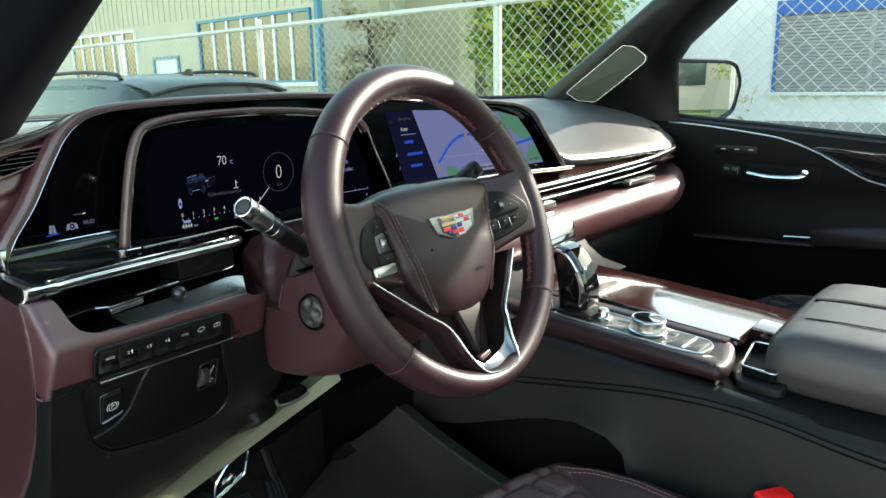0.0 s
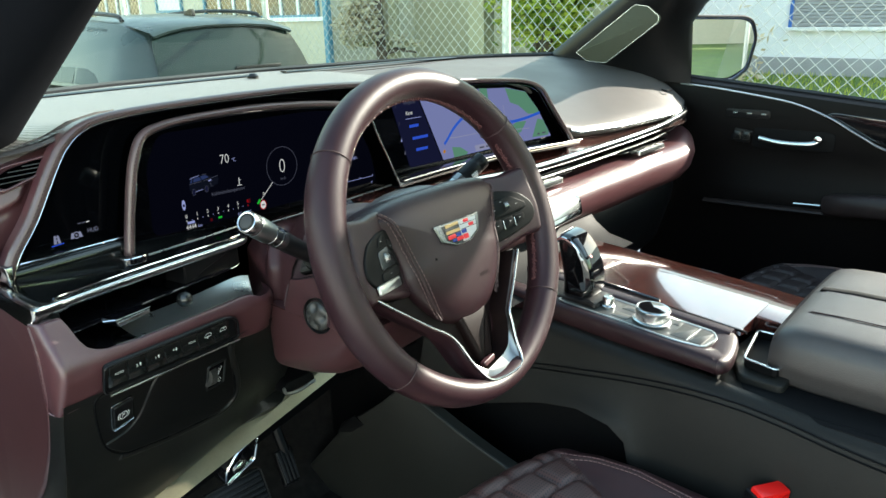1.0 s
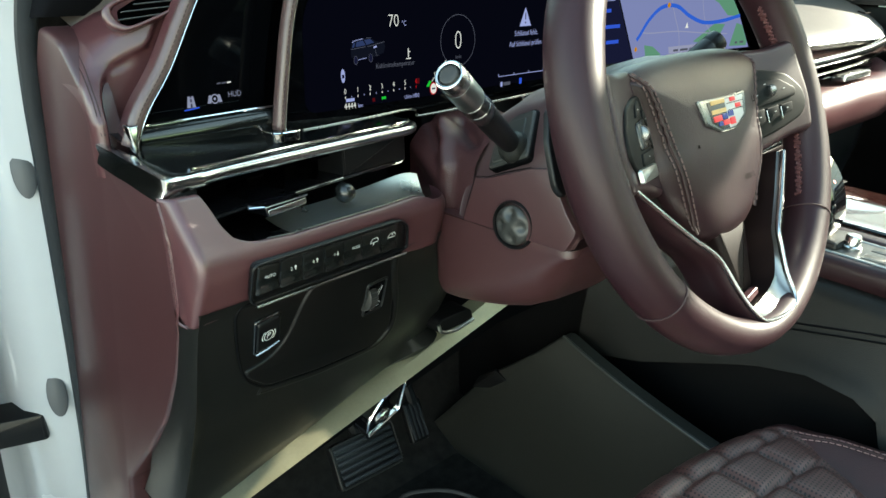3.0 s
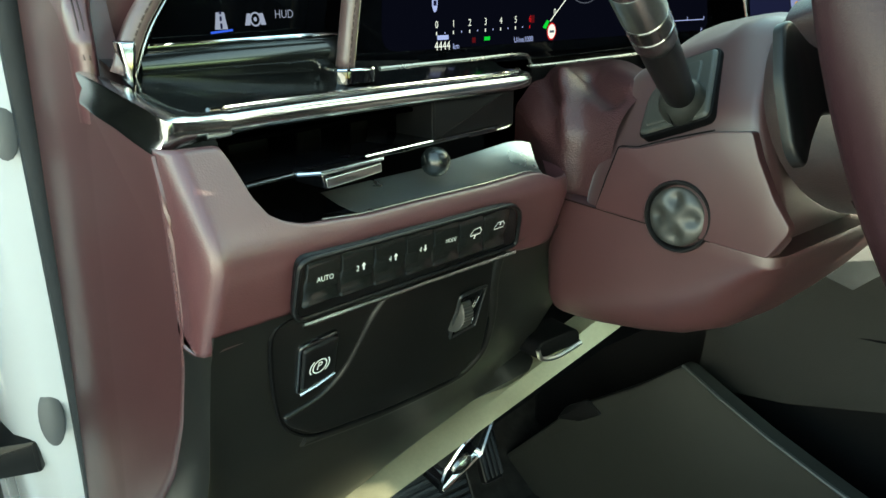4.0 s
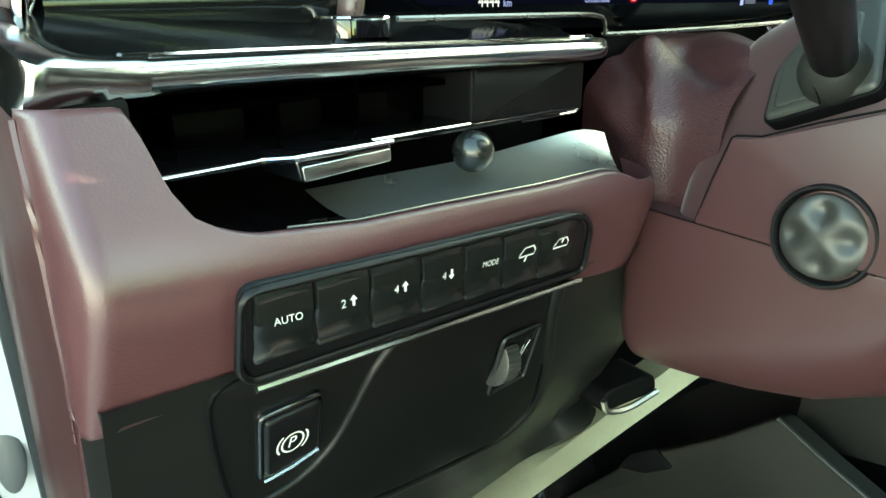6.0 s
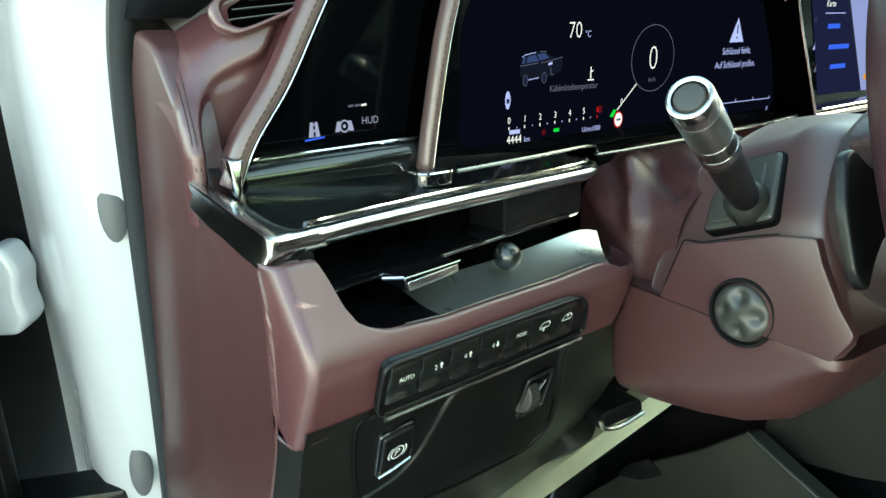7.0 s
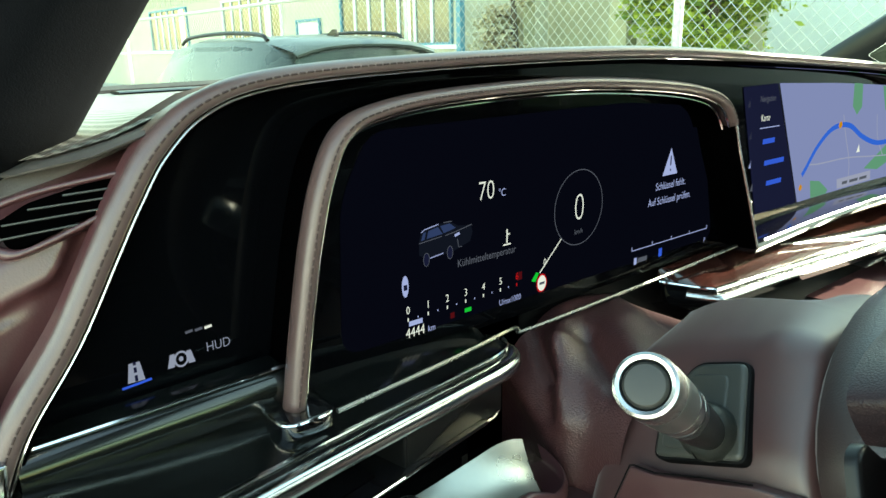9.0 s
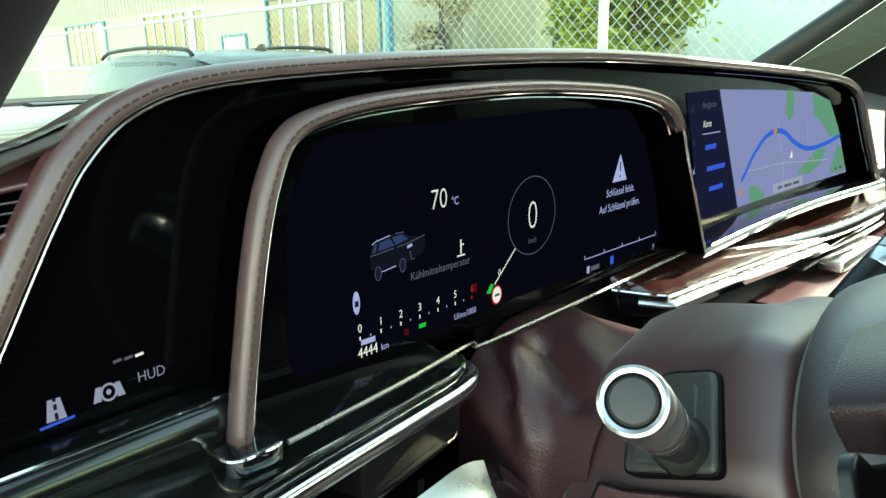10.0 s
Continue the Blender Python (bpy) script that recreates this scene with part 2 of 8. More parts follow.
def part(name, bm, material, parent, label="", smooth=True, sharp=38):
    me = bpy.data.meshes.new(name)
    bmesh.ops.recalc_face_normals(bm, faces=bm.faces)
    if smooth:
        for f in bm.faces:
            f.smooth = True
    bm.to_mesh(me)
    bm.free()
    if smooth and sharp < 180:
        me.set_sharp_from_angle(angle=radians(sharp))
    me.materials.append(material)
    ob = new(name, me)
    if parent is not None:
        ob.parent = parent
        if parent.type == 'EMPTY':
            ob.matrix_parent_inverse = Matrix.Translation(parent.location).inverted()
    if label:
        ob["label"] = label
    return ob


def frame3(o, u, v):
    """A local frame: columns along u, v and out of the face."""
    u, v = Vector(u).normalized(), Vector(v).normalized()
    w = u.cross(v).normalized()
    v = w.cross(u)
    m = Matrix((u, v, w)).transposed().to_4x4()
    m.translation = Vector(o)
    return m


def curve(pts, n=8, closed=False):
    """A smooth line through the points."""
    P = [Vector(p) for p in pts]
    k = len(P)
    out = []
    for i in range(k if closed else k - 1):
        if closed:
            a, b, c, d = P[i - 1], P[i], P[(i + 1) % k], P[(i + 2) % k]
        else:
            b, c = P[i], P[i + 1]
            a = P[i - 1] if i else b * 2 - c
            d = P[i + 2] if i + 2 < k else c * 2 - b
        for j in range(n):
            t = j / n
            out.append(0.5 * (2 * b + (c - a) * t + (2 * a - 5 * b + 4 * c - d) * t * t + (3 * b - a - 3 * c + d) * t ** 3))
    if not closed:
        out.append(P[-1])
    return out


def fillet(pts, r, n=4):
    """A closed 2D outline with its corners rounded."""
    out = []
    k = len(pts)
    for i in range(k):
        p, a, b = Vector(pts[i]), Vector(pts[i - 1]), Vector(pts[(i + 1) % k])
        ri = min(r, (a - p).length * 0.45, (b - p).length * 0.45)
        s, e = p + (a - p).normalized() * ri, p + (b - p).normalized() * ri
        for j in range(n + 1):
            t = j / n
            out.append((1 - t) ** 2 * s + 2 * t * (1 - t) * p + t * t * e)
    return out


def inset(pts, d):
    k = len(pts)
    area = sum(pts[i - 1][0] * pts[i][1] - pts[i][0] * pts[i - 1][1] for i in range(k))
    sgn = 1 if area > 0 else -1
    out = []
    for i in range(k):
        a, p, b = Vector(pts[i - 1]), Vector(pts[i]), Vector(pts[(i + 1) % k])
        e1, e2 = (p - a), (b - p)
        if e1.length < 1e-9:
            e1 = e2
        if e2.length < 1e-9:
            e2 = e1
        n1 = Vector((-e1.y, e1.x)).normalized() * sgn
        n2 = Vector((-e2.y, e2.x)).normalized() * sgn
        m = n1 + n2
        m = n1 if m.length < 1e-6 else m.normalized()
        c = max(0.5, m.dot(n1))
        out.append(p + m * d / c)
    return out


def ring(bm, pts):
    return [bm.verts.new(p) for p in pts]


def skin(bm, a, b, closed=True):
    k = len(a)
    for i in range(k if closed else k - 1):
        j = (i + 1) % k
        bm.faces.new((a[i], a[j], b[j], b[i]))


def plate(pts, m, depth, bev=0.0, seg=3, dome=0.0, bm=None):
    """A slab with the 2D outline pts; its front lies in the frame m, bevelled."""
    bm = bm or bmesh.new()
    pts = [Vector(p[:2]) for p in pts]
    rows = [ring(bm, [m @ Vector((p.x, p.y, -depth)) for p in pts])]
    if bev:
        for k in range(seg + 1):
            th = math.pi / 2 * k / seg
            q = inset(pts, bev * (1 - math.cos(th)))
            rows.append(ring(bm, [m @ Vector((p.x, p.y, -bev * (1 - math.sin(th)))) for p in q]))
    else:
        rows.append(ring(bm, [m @ Vector((p.x, p.y, 0)) for p in pts]))
    for a, b in zip(rows, rows[1:]):
        skin(bm, a, b)
    bm.faces.new(rows[0])
    bm.faces.new(rows[-1])
    return bm


def loft(rows, closed=False, caps=False, bm=None):
    bm = bm or bmesh.new()
    rs = [ring(bm, r) for r in rows]
    for a, b in zip(rs, rs[1:]):
        skin(bm, a, b, closed)
    if caps:
        bm.faces.new(rs[0])
        bm.faces.new(rs[-1])
    return bm


def sweep(path, prof, up, closed=False, bm=None, caps=True):
    """Carries the closed profile (side, up) along the path."""
    bm = bm or bmesh.new()
    P = [Vector(p) for p in path]
    k = len(P)
    up = Vector(up)
    rs = []
    for i in range(k):
        a = P[i - 1] if (i or closed) else P[i]
        b = P[(i + 1) % k] if (i < k - 1 or closed) else P[i]
        t = (b - a).normalized()
        s = t.cross(up).normalized()
        u = s.cross(t).normalized()
        rs.append(ring(bm, [P[i] + s * x + u * y for x, y in prof]))
    for a, b in zip(rs, rs[1:] + (rs[:1] if closed else [])):
        skin(bm, a, b)
    if caps and not closed:
        bm.faces.new(rs[0])
        bm.faces.new(rs[-1])
    return bm


def oval(a, b, n=12, p=2.0):
    out = []
    for i in range(n):
        c, s = math.cos(2 * math.pi * i / n), math.sin(2 * math.pi * i / n)
        out.append((a * math.copysign(abs(c) ** (2 / p), c), b * math.copysign(abs(s) ** (2 / p), s)))
    return out


def tube(path, r, n=8, closed=False, bm=None, up=(0.13, 0.21, 0.97)):
    return sweep(path, oval(r, r, n), up, closed, bm)


def turned(rows, m, n=24, bm=None):
    """A turned body: rows of (radius, height) about the frame's third axis."""
    bm = bm or bmesh.new()
    rs = [ring(bm, [m @ Vector((r * math.cos(2 * math.pi * i / n), r * math.sin(2 * math.pi * i / n), h)) for i in range(n)]) for r, h in rows]
    for a, b in zip(rs, rs[1:]):
        skin(bm, a, b)
    bm.faces.new(rs[0])
    bm.faces.new(rs[-1])
    return bm


def box(lo, hi, bev=0.0, bm=None, m=None):
    lo, hi = Vector(lo), Vector(hi)
    pts = [(lo.x, lo.y), (hi.x, lo.y), (hi.x, hi.y), (lo.x, hi.y)]
    if bev:
        pts = fillet(pts, bev, 3)
    f = (m or Matrix.Identity(4)) @ Matrix.Translation((0, 0, hi.z))
    return plate(pts, f, hi.z - lo.z, bev, 2, bm=bm)


def stitches(path, up, length=0.0035, gap=0.0025, r=0.0005, bm=None):
    """Short raised stitches along a line."""
    bm = bm or bmesh.new()
    P = [Vector(p) for p in path]
    d, on, start = 0.0, True, None
    step = length
    acc = [P[0]]
    need = length
    for a, b in zip(P, P[1:]):
        seg = b - a
        L = seg.length
        if L < 1e-9:
            continue
        pos = 0.0
        while L - pos > need:
            pos += need
            q = a + seg * (pos / L)
            if on:
                tube([acc[0], q], r, 4, bm=bm, up=up)
            acc = [q]
            on = not on
            need = length if on else gap
        need -= L - pos
    return bm


def text(body, m, size, material, parent, name="lettering", align='LEFT', sx=0.82, thin=0.0):
    cu = bpy.data.curves.new("letters", 'FONT')
    cu.body = body
    cu.size = size
    cu.offset = -thin
    cu.align_x = align
    cu.align_y = 'CENTER'
    cu.resolution_u = 3
    tmp = new("letters", cu)
    me = bpy.data.meshes.new_from_object(tmp.evaluated_get(bpy.context.evaluated_depsgraph_get()))
    bpy.data.objects.remove(tmp)
    me.name = name
    me.transform(m @ Matrix.Diagonal((sx, 1, 1, 1)))
    me.materials.clear()
    me.materials.append(material)
    ob = new(name, me)
    ob.parent = parent
    if parent.type == 'EMPTY':
        ob.matrix_parent_inverse = Matrix.Translation(parent.location).inverted()
    return ob


def lerp(a, b, t):
    return a + (b - a) * t


def at_x(table, x):
    """Linear reading of a table of (x, value)."""
    if x <= table[0][0]:
        return table[0][1]
    for (a, p), (b, q) in zip(table, table[1:]):
        if x <= b:
            return lerp(p, q, (x - a) / (b - a))
    return table[-1][1]


# ---- car shell: glass, pillars, roof, floor ----
BASE_Y = [(0.30, 1.30), (0.5, 1.44), (0.8, 1.52), (1.14, 1.54), (1.5, 1.48), (1.8, 1.34), (1.98, 1.17)]
BASE_Z = 1.362
car = thing("car_interior_shell", "white-painted car body shell with dark lining and open driver side", "car body", (1.14, 0.3, 0.3), kind="structure")

rows = []
for k in range(9):
    t = k / 8
    row = []
    for i in range(25):
        s = i / 24
        xb, xt = lerp(0.31, 1.97, s), lerp(0.52, 1.76, s)
        yt = 0.50 - 0.35 * (s - 0.5) ** 2
        row.append((lerp(xb, xt, t), lerp(at_x(BASE_Y, xb), yt, t), lerp(BASE_Z, 1.80, t) + 0.035 * math.sin(math.pi * t)))
    rows.append(row)
windscreen = part("windscreen", loft(rows), WINDSCREEN, car, "faintly green windscreen glass", sharp=180)
windscreen.visible_shadow = False
part("windscreen_seal", tube([Vector(p) + Vector((0, -0.004, 0.004)) for p in rows[0]], 0.006, 6), RUBBER, car)

# roof with its lining, front header, floor, rear bulkhead and the far flank
def slab_with_hole(name, out, hole, z, depth, material, label=""):
    """A flat slab with a rounded opening through it."""
    a, b = [Vector(p) for p in out], [Vector(p) for p in hole]
    bm = bmesh.new()
    rs = [ring(bm, [(p.x, p.y, h) for p in q]) for q, h in ((a, z), (a, z - depth), (b, z - depth), (b, z))]
    for p, q in zip(rs, rs[1:] + rs[:1]):
        skin(bm, p, q)
    return part(name, bm, material, car, label, smooth=False)


roof_out = fillet([(0.40, -1.6), (1.88, -1.6), (1.80, 0.46), (0.48, 0.46)], 0.1)
# Opening is out of view; its size is set to let more sky light in.
roof_hole = fillet([(0.56, -1.3), (1.72, -1.3), (1.68, 0.34), (0.60, 0.34)], 0.1)
slab_with_hole("roof_lining", roof_out, roof_hole, 1.85, 0.05, LINING, "dark headlining round the glass roof")
slab_with_hole("roof_skin", [(p.x, p.y) for p in roof_out], roof_hole, 1.885, 0.025, WHITE)
roof_glass = part("roof_glass", plate(roof_hole, Matrix.Translation((0, 0, 1.880)), 0.004), SIDEGLASS, car, "unseen glass roof panel, sized for the light", smooth=False)
roof_glass.visible_shadow = False
part("windscreen_header", sweep(curve([(0.48, 0.40, 1.795), (0.8, 0.47, 1.80), (1.14, 0.49, 1.80), (1.48, 0.47, 1.80), (1.80, 0.40, 1.795)], 6), oval(0.05, 0.018, 10), (0, 0, 1)), LINING, car)
part("rear_bulkhead", box((0.30, -1.64, 0.40), (1.98, -1.58, 1.25), 0.01), LINING, car)
rear_glass = part("rear_glass", box((0.42, -1.62, 1.25), (1.86, -1.61, 1.84)), WINDSCREEN, car, "rear window glass")
rear_glass.visible_shadow = False
part("floor_pan", box((0.30, -1.6, 0.54), (2.02, 1.30, 0.60), 0.01), VOID, car)
part("toe_board", loft([[(x, y, z) for x in (0.30, 0.7, 1.15, 1.6, 2.02)] for y, z in ((1.0, 0.600), (1.15, 0.68), (1.28, 0.84), (1.33, 1.05), (1.36, 1.36))]), CARPET, car, "dark carpeted toe board")
part("sill", box((0.24, -1.5, 0.45), (0.33, 1.10, 0.63), 0.02), WHITE, car)
part("rear_flank", box((1.97, -1.6, 0.5), (2.03, -0.62, 1.20), 0.01), LINING, car)
part("rear_pillar", box((1.88, -1.6, 1.20), (2.0, -1.45, 1.84), 0.01), LINING, car)
part("near_rear_flank", box((0.24, -1.6, 0.5), (0.30, -0.75, 1.20), 0.01), LINING, car)
part("rear_pillar", box((0.28, -1.6, 1.20), (0.40, -1.45, 1.84), 0.01), LINING, car)
part("centre_pillar", box((0.28, -0.85, 1.20), (0.38, -0.72, 1.84), 0.01), LINING, car)
part("roof_rail", sweep(curve([(0.50, 0.44, 1.80), (0.43, 0.1, 1.84), (0.40, -0.4, 1.85), (0.40, -1.6, 1.82)], 6), oval(0.03, 0.03, 8), (0, 0, 1)), LINING, car)
part("roof_rail", sweep(curve([(1.78, 0.44, 1.80), (1.85, 0.1, 1.84), (1.88, -0.4, 1.85), (1.88, -1.6, 1.82)], 6), oval(0.03, 0.03, 8), (0, 0, 1)), LINING, car)

# near pillar: trimmed in dark cloth, white jamb outside it
rows = []
for k in range(13):
    z = lerp(1.345, 1.83, k / 12)
    d = z - 1.36
    pi = Vector((0.388 + 0.43 * d, 0.898 - 0.93 * d, z))
    po = Vector((0.3035 + 0.32 * d + 0.2 * d * d, 0.874 - 0.62 * d, z))
    sec = [po, po * 0.8 + pi * 0.2 + Vector((0, -0.026, 0)), po * 0.45 + pi * 0.55 + Vector((0.002, -0.034, 0)), po * 0.12 + pi * 0.88 + Vector((0.004, -0.022, 0)), pi, pi + Vector((-0.01, 0.05, 0)), po + Vector((0.0, 0.07, 0))]
    rows.append(curve(sec, 3, True))
part("near_pillar_trim", loft(rows, True, True), LINING, car, "dark cloth-covered windscreen pillar", sharp=60)
seal = curve([(0.332, 0.70, 1.62), (0.314, 0.80, 1.46), (0.302, 0.868, 1.36), (0.299, 0.893, 1.30), (0.300, 0.918, 1.20), (0.302, 0.955, 1.06), (0.303, 1.00, 0.90), (0.303, 1.05, 0.76), (0.303, 1.07, 0.66)], 6)
part("door_seal", sweep([p + Vector((0.0035, 0, 0)) for p in seal], oval(0.0060, 0.0085, 10), (-1, -0.3, 0)), RUBBER, car, "grey rubber door seal")
rows = []
for p in seal:
    z = p.z
    w = 0.020 * max(0, z - 1.2)
    off = [(0.004, 0.006), (-0.006, 0.012), (-0.018, 0.016 + w), (-0.032, 0.026), (-0.043, 0.045), (-0.050, 0.08), (-0.054, 0.13), (-0.060, 0.15)]
    rows.append([p + Vector((a, b, 0)) for a, b in off])
part("door_jamb", loft(rows), WHITE, car, "white painted door jamb", sharp=180)
# Sheet closes the wing gap; the gap's shade is in its black.
rows = [[p + Vector((a, b, 0)) for a, b in ((-0.058, 0.148), (-0.075, 0.16), (-0.11, 0.165), (-0.17, 0.165))] for p in seal]
part("wing_gap_shade", loft(rows), BLACK, car, "black sheet for the shaded gap behind the wing", sharp=180)
for (x, y, z) in ((0.2895, 0.926, 1.222), (0.286, 0.988, 0.978)):
    m = frame3((x, y, z), (1, -0.25, 0), (0, 0.15, 1))
    part("jamb_plug", turned([(0.0135, -0.002), (0.0135, 0.002), (0.011, 0.0035), (0.0001, 0.004)], m @ Matrix.Diagonal((0.68, 1.75, 1, 1)), 20), CAP, car, "grey oval rubber plug")
m = frame3((0.215, 1.06, 0.935), (1, -0.35, 0), (0, 0, 1))
check = part("door_check_strap", box((-0.08, -0.016, -0.01), (0.072, 0.016, 0.030), 0.004, m=m), BLACK, car, "black door check bracket")
hinge = part("door_hinge", plate(fillet([(-0.03, -0.036), (0.010, -0.036), (0.021, -0.022), (0.017, 0.0), (0.021, 0.020), (0.012, 0.040), (-0.004, 0.040), (-0.010, 0.014), (-0.03, 0.010)], 0.006), frame3((0.209, 1.05, 1.135), (1, -0.6, 0), (0, 0, 1)), 0.03, 0.006), WHITE, car, "white painted door hinge")
part("hinge_bolt", turned([(0.007, 0), (0.007, 0.006), (0.005, 0.008)], frame3((0.199, 1.043, 1.120), (1, -0.6, 0), (0, 0, 1)), 10), SATIN, hinge)

# open driver's door: only its hinge edge comes into view
near_door = thing("driver_door", "open driver door, white outside with black edge trim", "car door", (-0.2, 1.0, 0.55))
m = frame3((0.205, 1.03, 0.55), (0.93, 0.36, 0), (0, 0, 1))
part("door_shell", plate(fillet([(-0.03, 0), (-0.95, 0), (-0.98, 0.72), (-0.04, 0.80)], 0.03), m @ Matrix.Translation((0, 0, -0.07)), 0.03, 0.01), WHITE, near_door, "white door skin")
part("door_edge", plate(fillet([(0, 0.0), (-0.96, 0.0), (-0.97, 0.70), (0.0, 0.76)], 0.02), m @ Matrix.Translation((0, 0, -0.02)), 0.048, 0.006), BLACK, near_door, "black door edge with seals")
part("door_trim", plate(fillet([(-0.018, 0.03), (-0.93, 0.03), (-0.95, 0.68), (-0.026, 0.72)], 0.03), m @ Matrix.Translation((0, 0, 0.022)), 0.040, 0.012), DOORM, near_door, "black door trim panel")
part("window_frame", sweep(curve([m @ Vector(p) for p in ((-0.02, 0.76, -0.06), (-0.12, 0.92, -0.07), (-0.30, 1.10, -0.09), (-0.6, 1.20, -0.12))], 6), oval(0.02, 0.014, 8), (0.3, -0.9, 0.2)), BLACK, near_door, "black upper door frame")
part("door_cable", tube(curve([(0.238, 1.045, 1.40), (0.232, 1.05, 1.33), (0.222, 1.06, 1.28)], 6), 0.005, 8), BLACK, near_door, "black door cable")

# far pillar
rows = []
for k in range(11):
    t = k / 10
    a = Vector((1.925, 1.215, 1.345)).lerp(Vector((1.765, 0.56, 1.76)), t)
    b = Vector((1.965, 0.835, 1.30)).lerp(Vector((1.80, 0.45, 1.75)), t)
    if t < 0.45:
        b = Vector((1.965 - 0.02 * t, 0.83 - 0.02 * t, lerp(1.30, 1.47, t / 0.45)))
    else:
        b = Vector((1.956, 0.82, 1.47)).lerp(Vector((1.80, 0.42, 1.76)), (t - 0.45) / 0.55)
    mid = a * 0.5 + b * 0.5 + Vector((-0.035, -0.02, -0.012))
    rows.append(curve([a, a * 0.75 + b * 0.25 + Vector((-0.025, -0.01, -0.008)), mid, b + Vector((-0.012, -0.004, 0)), b + Vector((0.02, 0.01, 0)), a * 0.5 + b * 0.5 + Vector((0.06, 0.02, 0.01)), a + Vector((0.03, 0.02, 0.005))], 3, True))
far_pillar = part("far_pillar_trim", loft(rows, True, True), BLACK, car, "black windscreen pillar trim", sharp=60)
m = frame3((1.853, 0, 0), (0.02, -1, 0), (0, 0, 1))
spk = [(-1.072, 1.378), (-1.035, 1.357), (-0.985, 1.354), (-0.920, 1.400), (-0.850, 1.452), (-0.848, 1.466), (-0.880, 1.490), (-0.912, 1.494)]
pillar_speaker = thing("pillar_speaker", "olive-grey metal mesh tweeter grille set in black pillar", "speaker", (1.842, 0.955, 1.427))
part("grille", plate(fillet(spk, 0.006), m @ Matrix.Translation((0, 0, 0.004)), 0.012, 0.003), GRILLE, pillar_speaker)
part("chrome_rim", sweep([m @ Vector((p.x, p.y, 0.003)) for p in fillet(spk, 0.006)], oval(0.0008, 0.0014, 6), m.to_3x3() @ Vector((0, 0, 1)), True), SATIN, pillar_speaker)

# burgundy side panel at the dash end
side = [(0.714, 1.2430), (0.786, 1.2500), (0.790, 1.262), (0.800, 1.298), (0.830, 1.330), (0.866, 1.340), (0.889, 1.312), (0.912, 1.22), (0.95, 1.06), (1.03, 0.80), (1.06, 0.64), (0.86, 0.64), (0.90, 0.80), (0.87, 0.93), (0.80, 1.0), (0.755, 1.05), (0.722, 1.10), (0.7045, 1.14), (0.7005, 1.164), (0.6985, 1.19), (0.6985, 1.2124), (0.7034, 1.2370)]
m = frame3((0.3115, 0.80, 0), (0.055, -1, 0), (0, 0, 1)) @ Matrix.Translation((0.80, 0, 0))
dash = thing("dashboard", "burgundy leather dashboard with black lower panels and chrome strips", "dashboard", (1.1, 0.9, 0.62))
part("side_panel", plate([(-y, z) for y, z in fillet(side, 0.008)], m, 0.02, 0.004), PLASTIC_RED, dash, "plain burgundy side panel")

# ---- dashboard top ----
FY = [(0.312, 0.935), (0.335, 0.905), (0.350, 0.868), (0.365, 0.828), (0.385, 0.796), (0.40, 0.782), (0.42, 0.774), (1.18, 0.774), (1.24, 0.790), (1.30, 0.798), (1.36, 0.778), (1.5, 0.766), (1.75, 0.768), (1.86, 0.782), (1.945, 0.815)]
FZ = [(0.312, 1.352), (0.36, 1.362), (0.40, 1.380), (0.42, 1.392), (0.45, 1.398), (0.6, 1.402), (0.71, 1.402), (0.85, 1.395), (1.0, 1.386), (1.127, 1.373), (1.18, 1.36), (1.23, 1.332), (1.30, 1.285), (1.36, 1.268), (1.5, 1.262), (1.7, 1.258), (1.86, 1.252), (1.945, 1.262)]
cols = []
xs = [lerp(0.312, 1.945, i / 70) for i in range(71)]
for x in xs:
    y0, z0, yb = at_x(FY, x), at_x(FZ, x), at_x(BASE_Y, x)
    k = 1.0 if x > 1.26 else 0.12      # the edge is thin where it meets the display hood
    col = [(x, y0 + 0.05, z0 - 0.030 * k), (x, y0 + 0.010, z0 - 0.022 * k), (x, y0 + 0.001, z0 - 0.014 * k), (x, y0, z0 - 0.006 * k), (x, y0 + 0.006, z0)]
    for t, e in ((0.05, 0.10), (0.12, 0.30), (0.2, 0.47), (0.3, 0.62), (0.45, 0.78), (0.6, 0.88), (0.8, 0.96), (1.0, 1.0)):
        col.append((x, lerp(y0, yb - 0.005, t), lerp(z0, BASE_Z, e)))
    cols.append(col)
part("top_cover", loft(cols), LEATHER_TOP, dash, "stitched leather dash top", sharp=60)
patch = []
for x in [lerp(0.335, 1.24, i / 48) for i in range(49)]:
    y0, z0, yb = at_x(FY, x), at_x(FZ, x), at_x(BASE_Y, x)
    patch.append([(x, lerp(y0, yb - 0.005, t), lerp(z0, BASE_Z, e) + 0.0015) for t, e in ((0.035, 0.07), (0.05, 0.105), (0.085, 0.205), (0.12, 0.305), (0.16, 0.39), (0.2, 0.47), (0.3, 0.62), (0.45, 0.78), (0.6, 0.88), (0.8, 0.96), (0.97, 0.995))])
part("perforated_panel", loft(patch), TOP_PERF, dash, "perforated speaker panel, sky sheen in its pale tone", sharp=180)
part("pad_piping", tube([Vector((x, at_x(FY, x) - 0.001, at_x(FZ, x) - 0.010)) for x in xs if x > 1.33], 0.0035, 6), SATIN, dash, "thin bright edge under the pad")
bm = bmesh.new()
for yy, a, b in ((1.42, 0.55, 1.05), (1.43, 1.15, 1.7)):
    sweep([(x, yy - 0.10 * ((x - 1.1) / 0.9) ** 2, 1.3665) for x in [lerp(a, b, i / 12) for i in range(13)]], oval(0.014, 0.002, 8), (0, 0, 1), bm=bm)
part("demister_slot", bm, BLACK, dash)
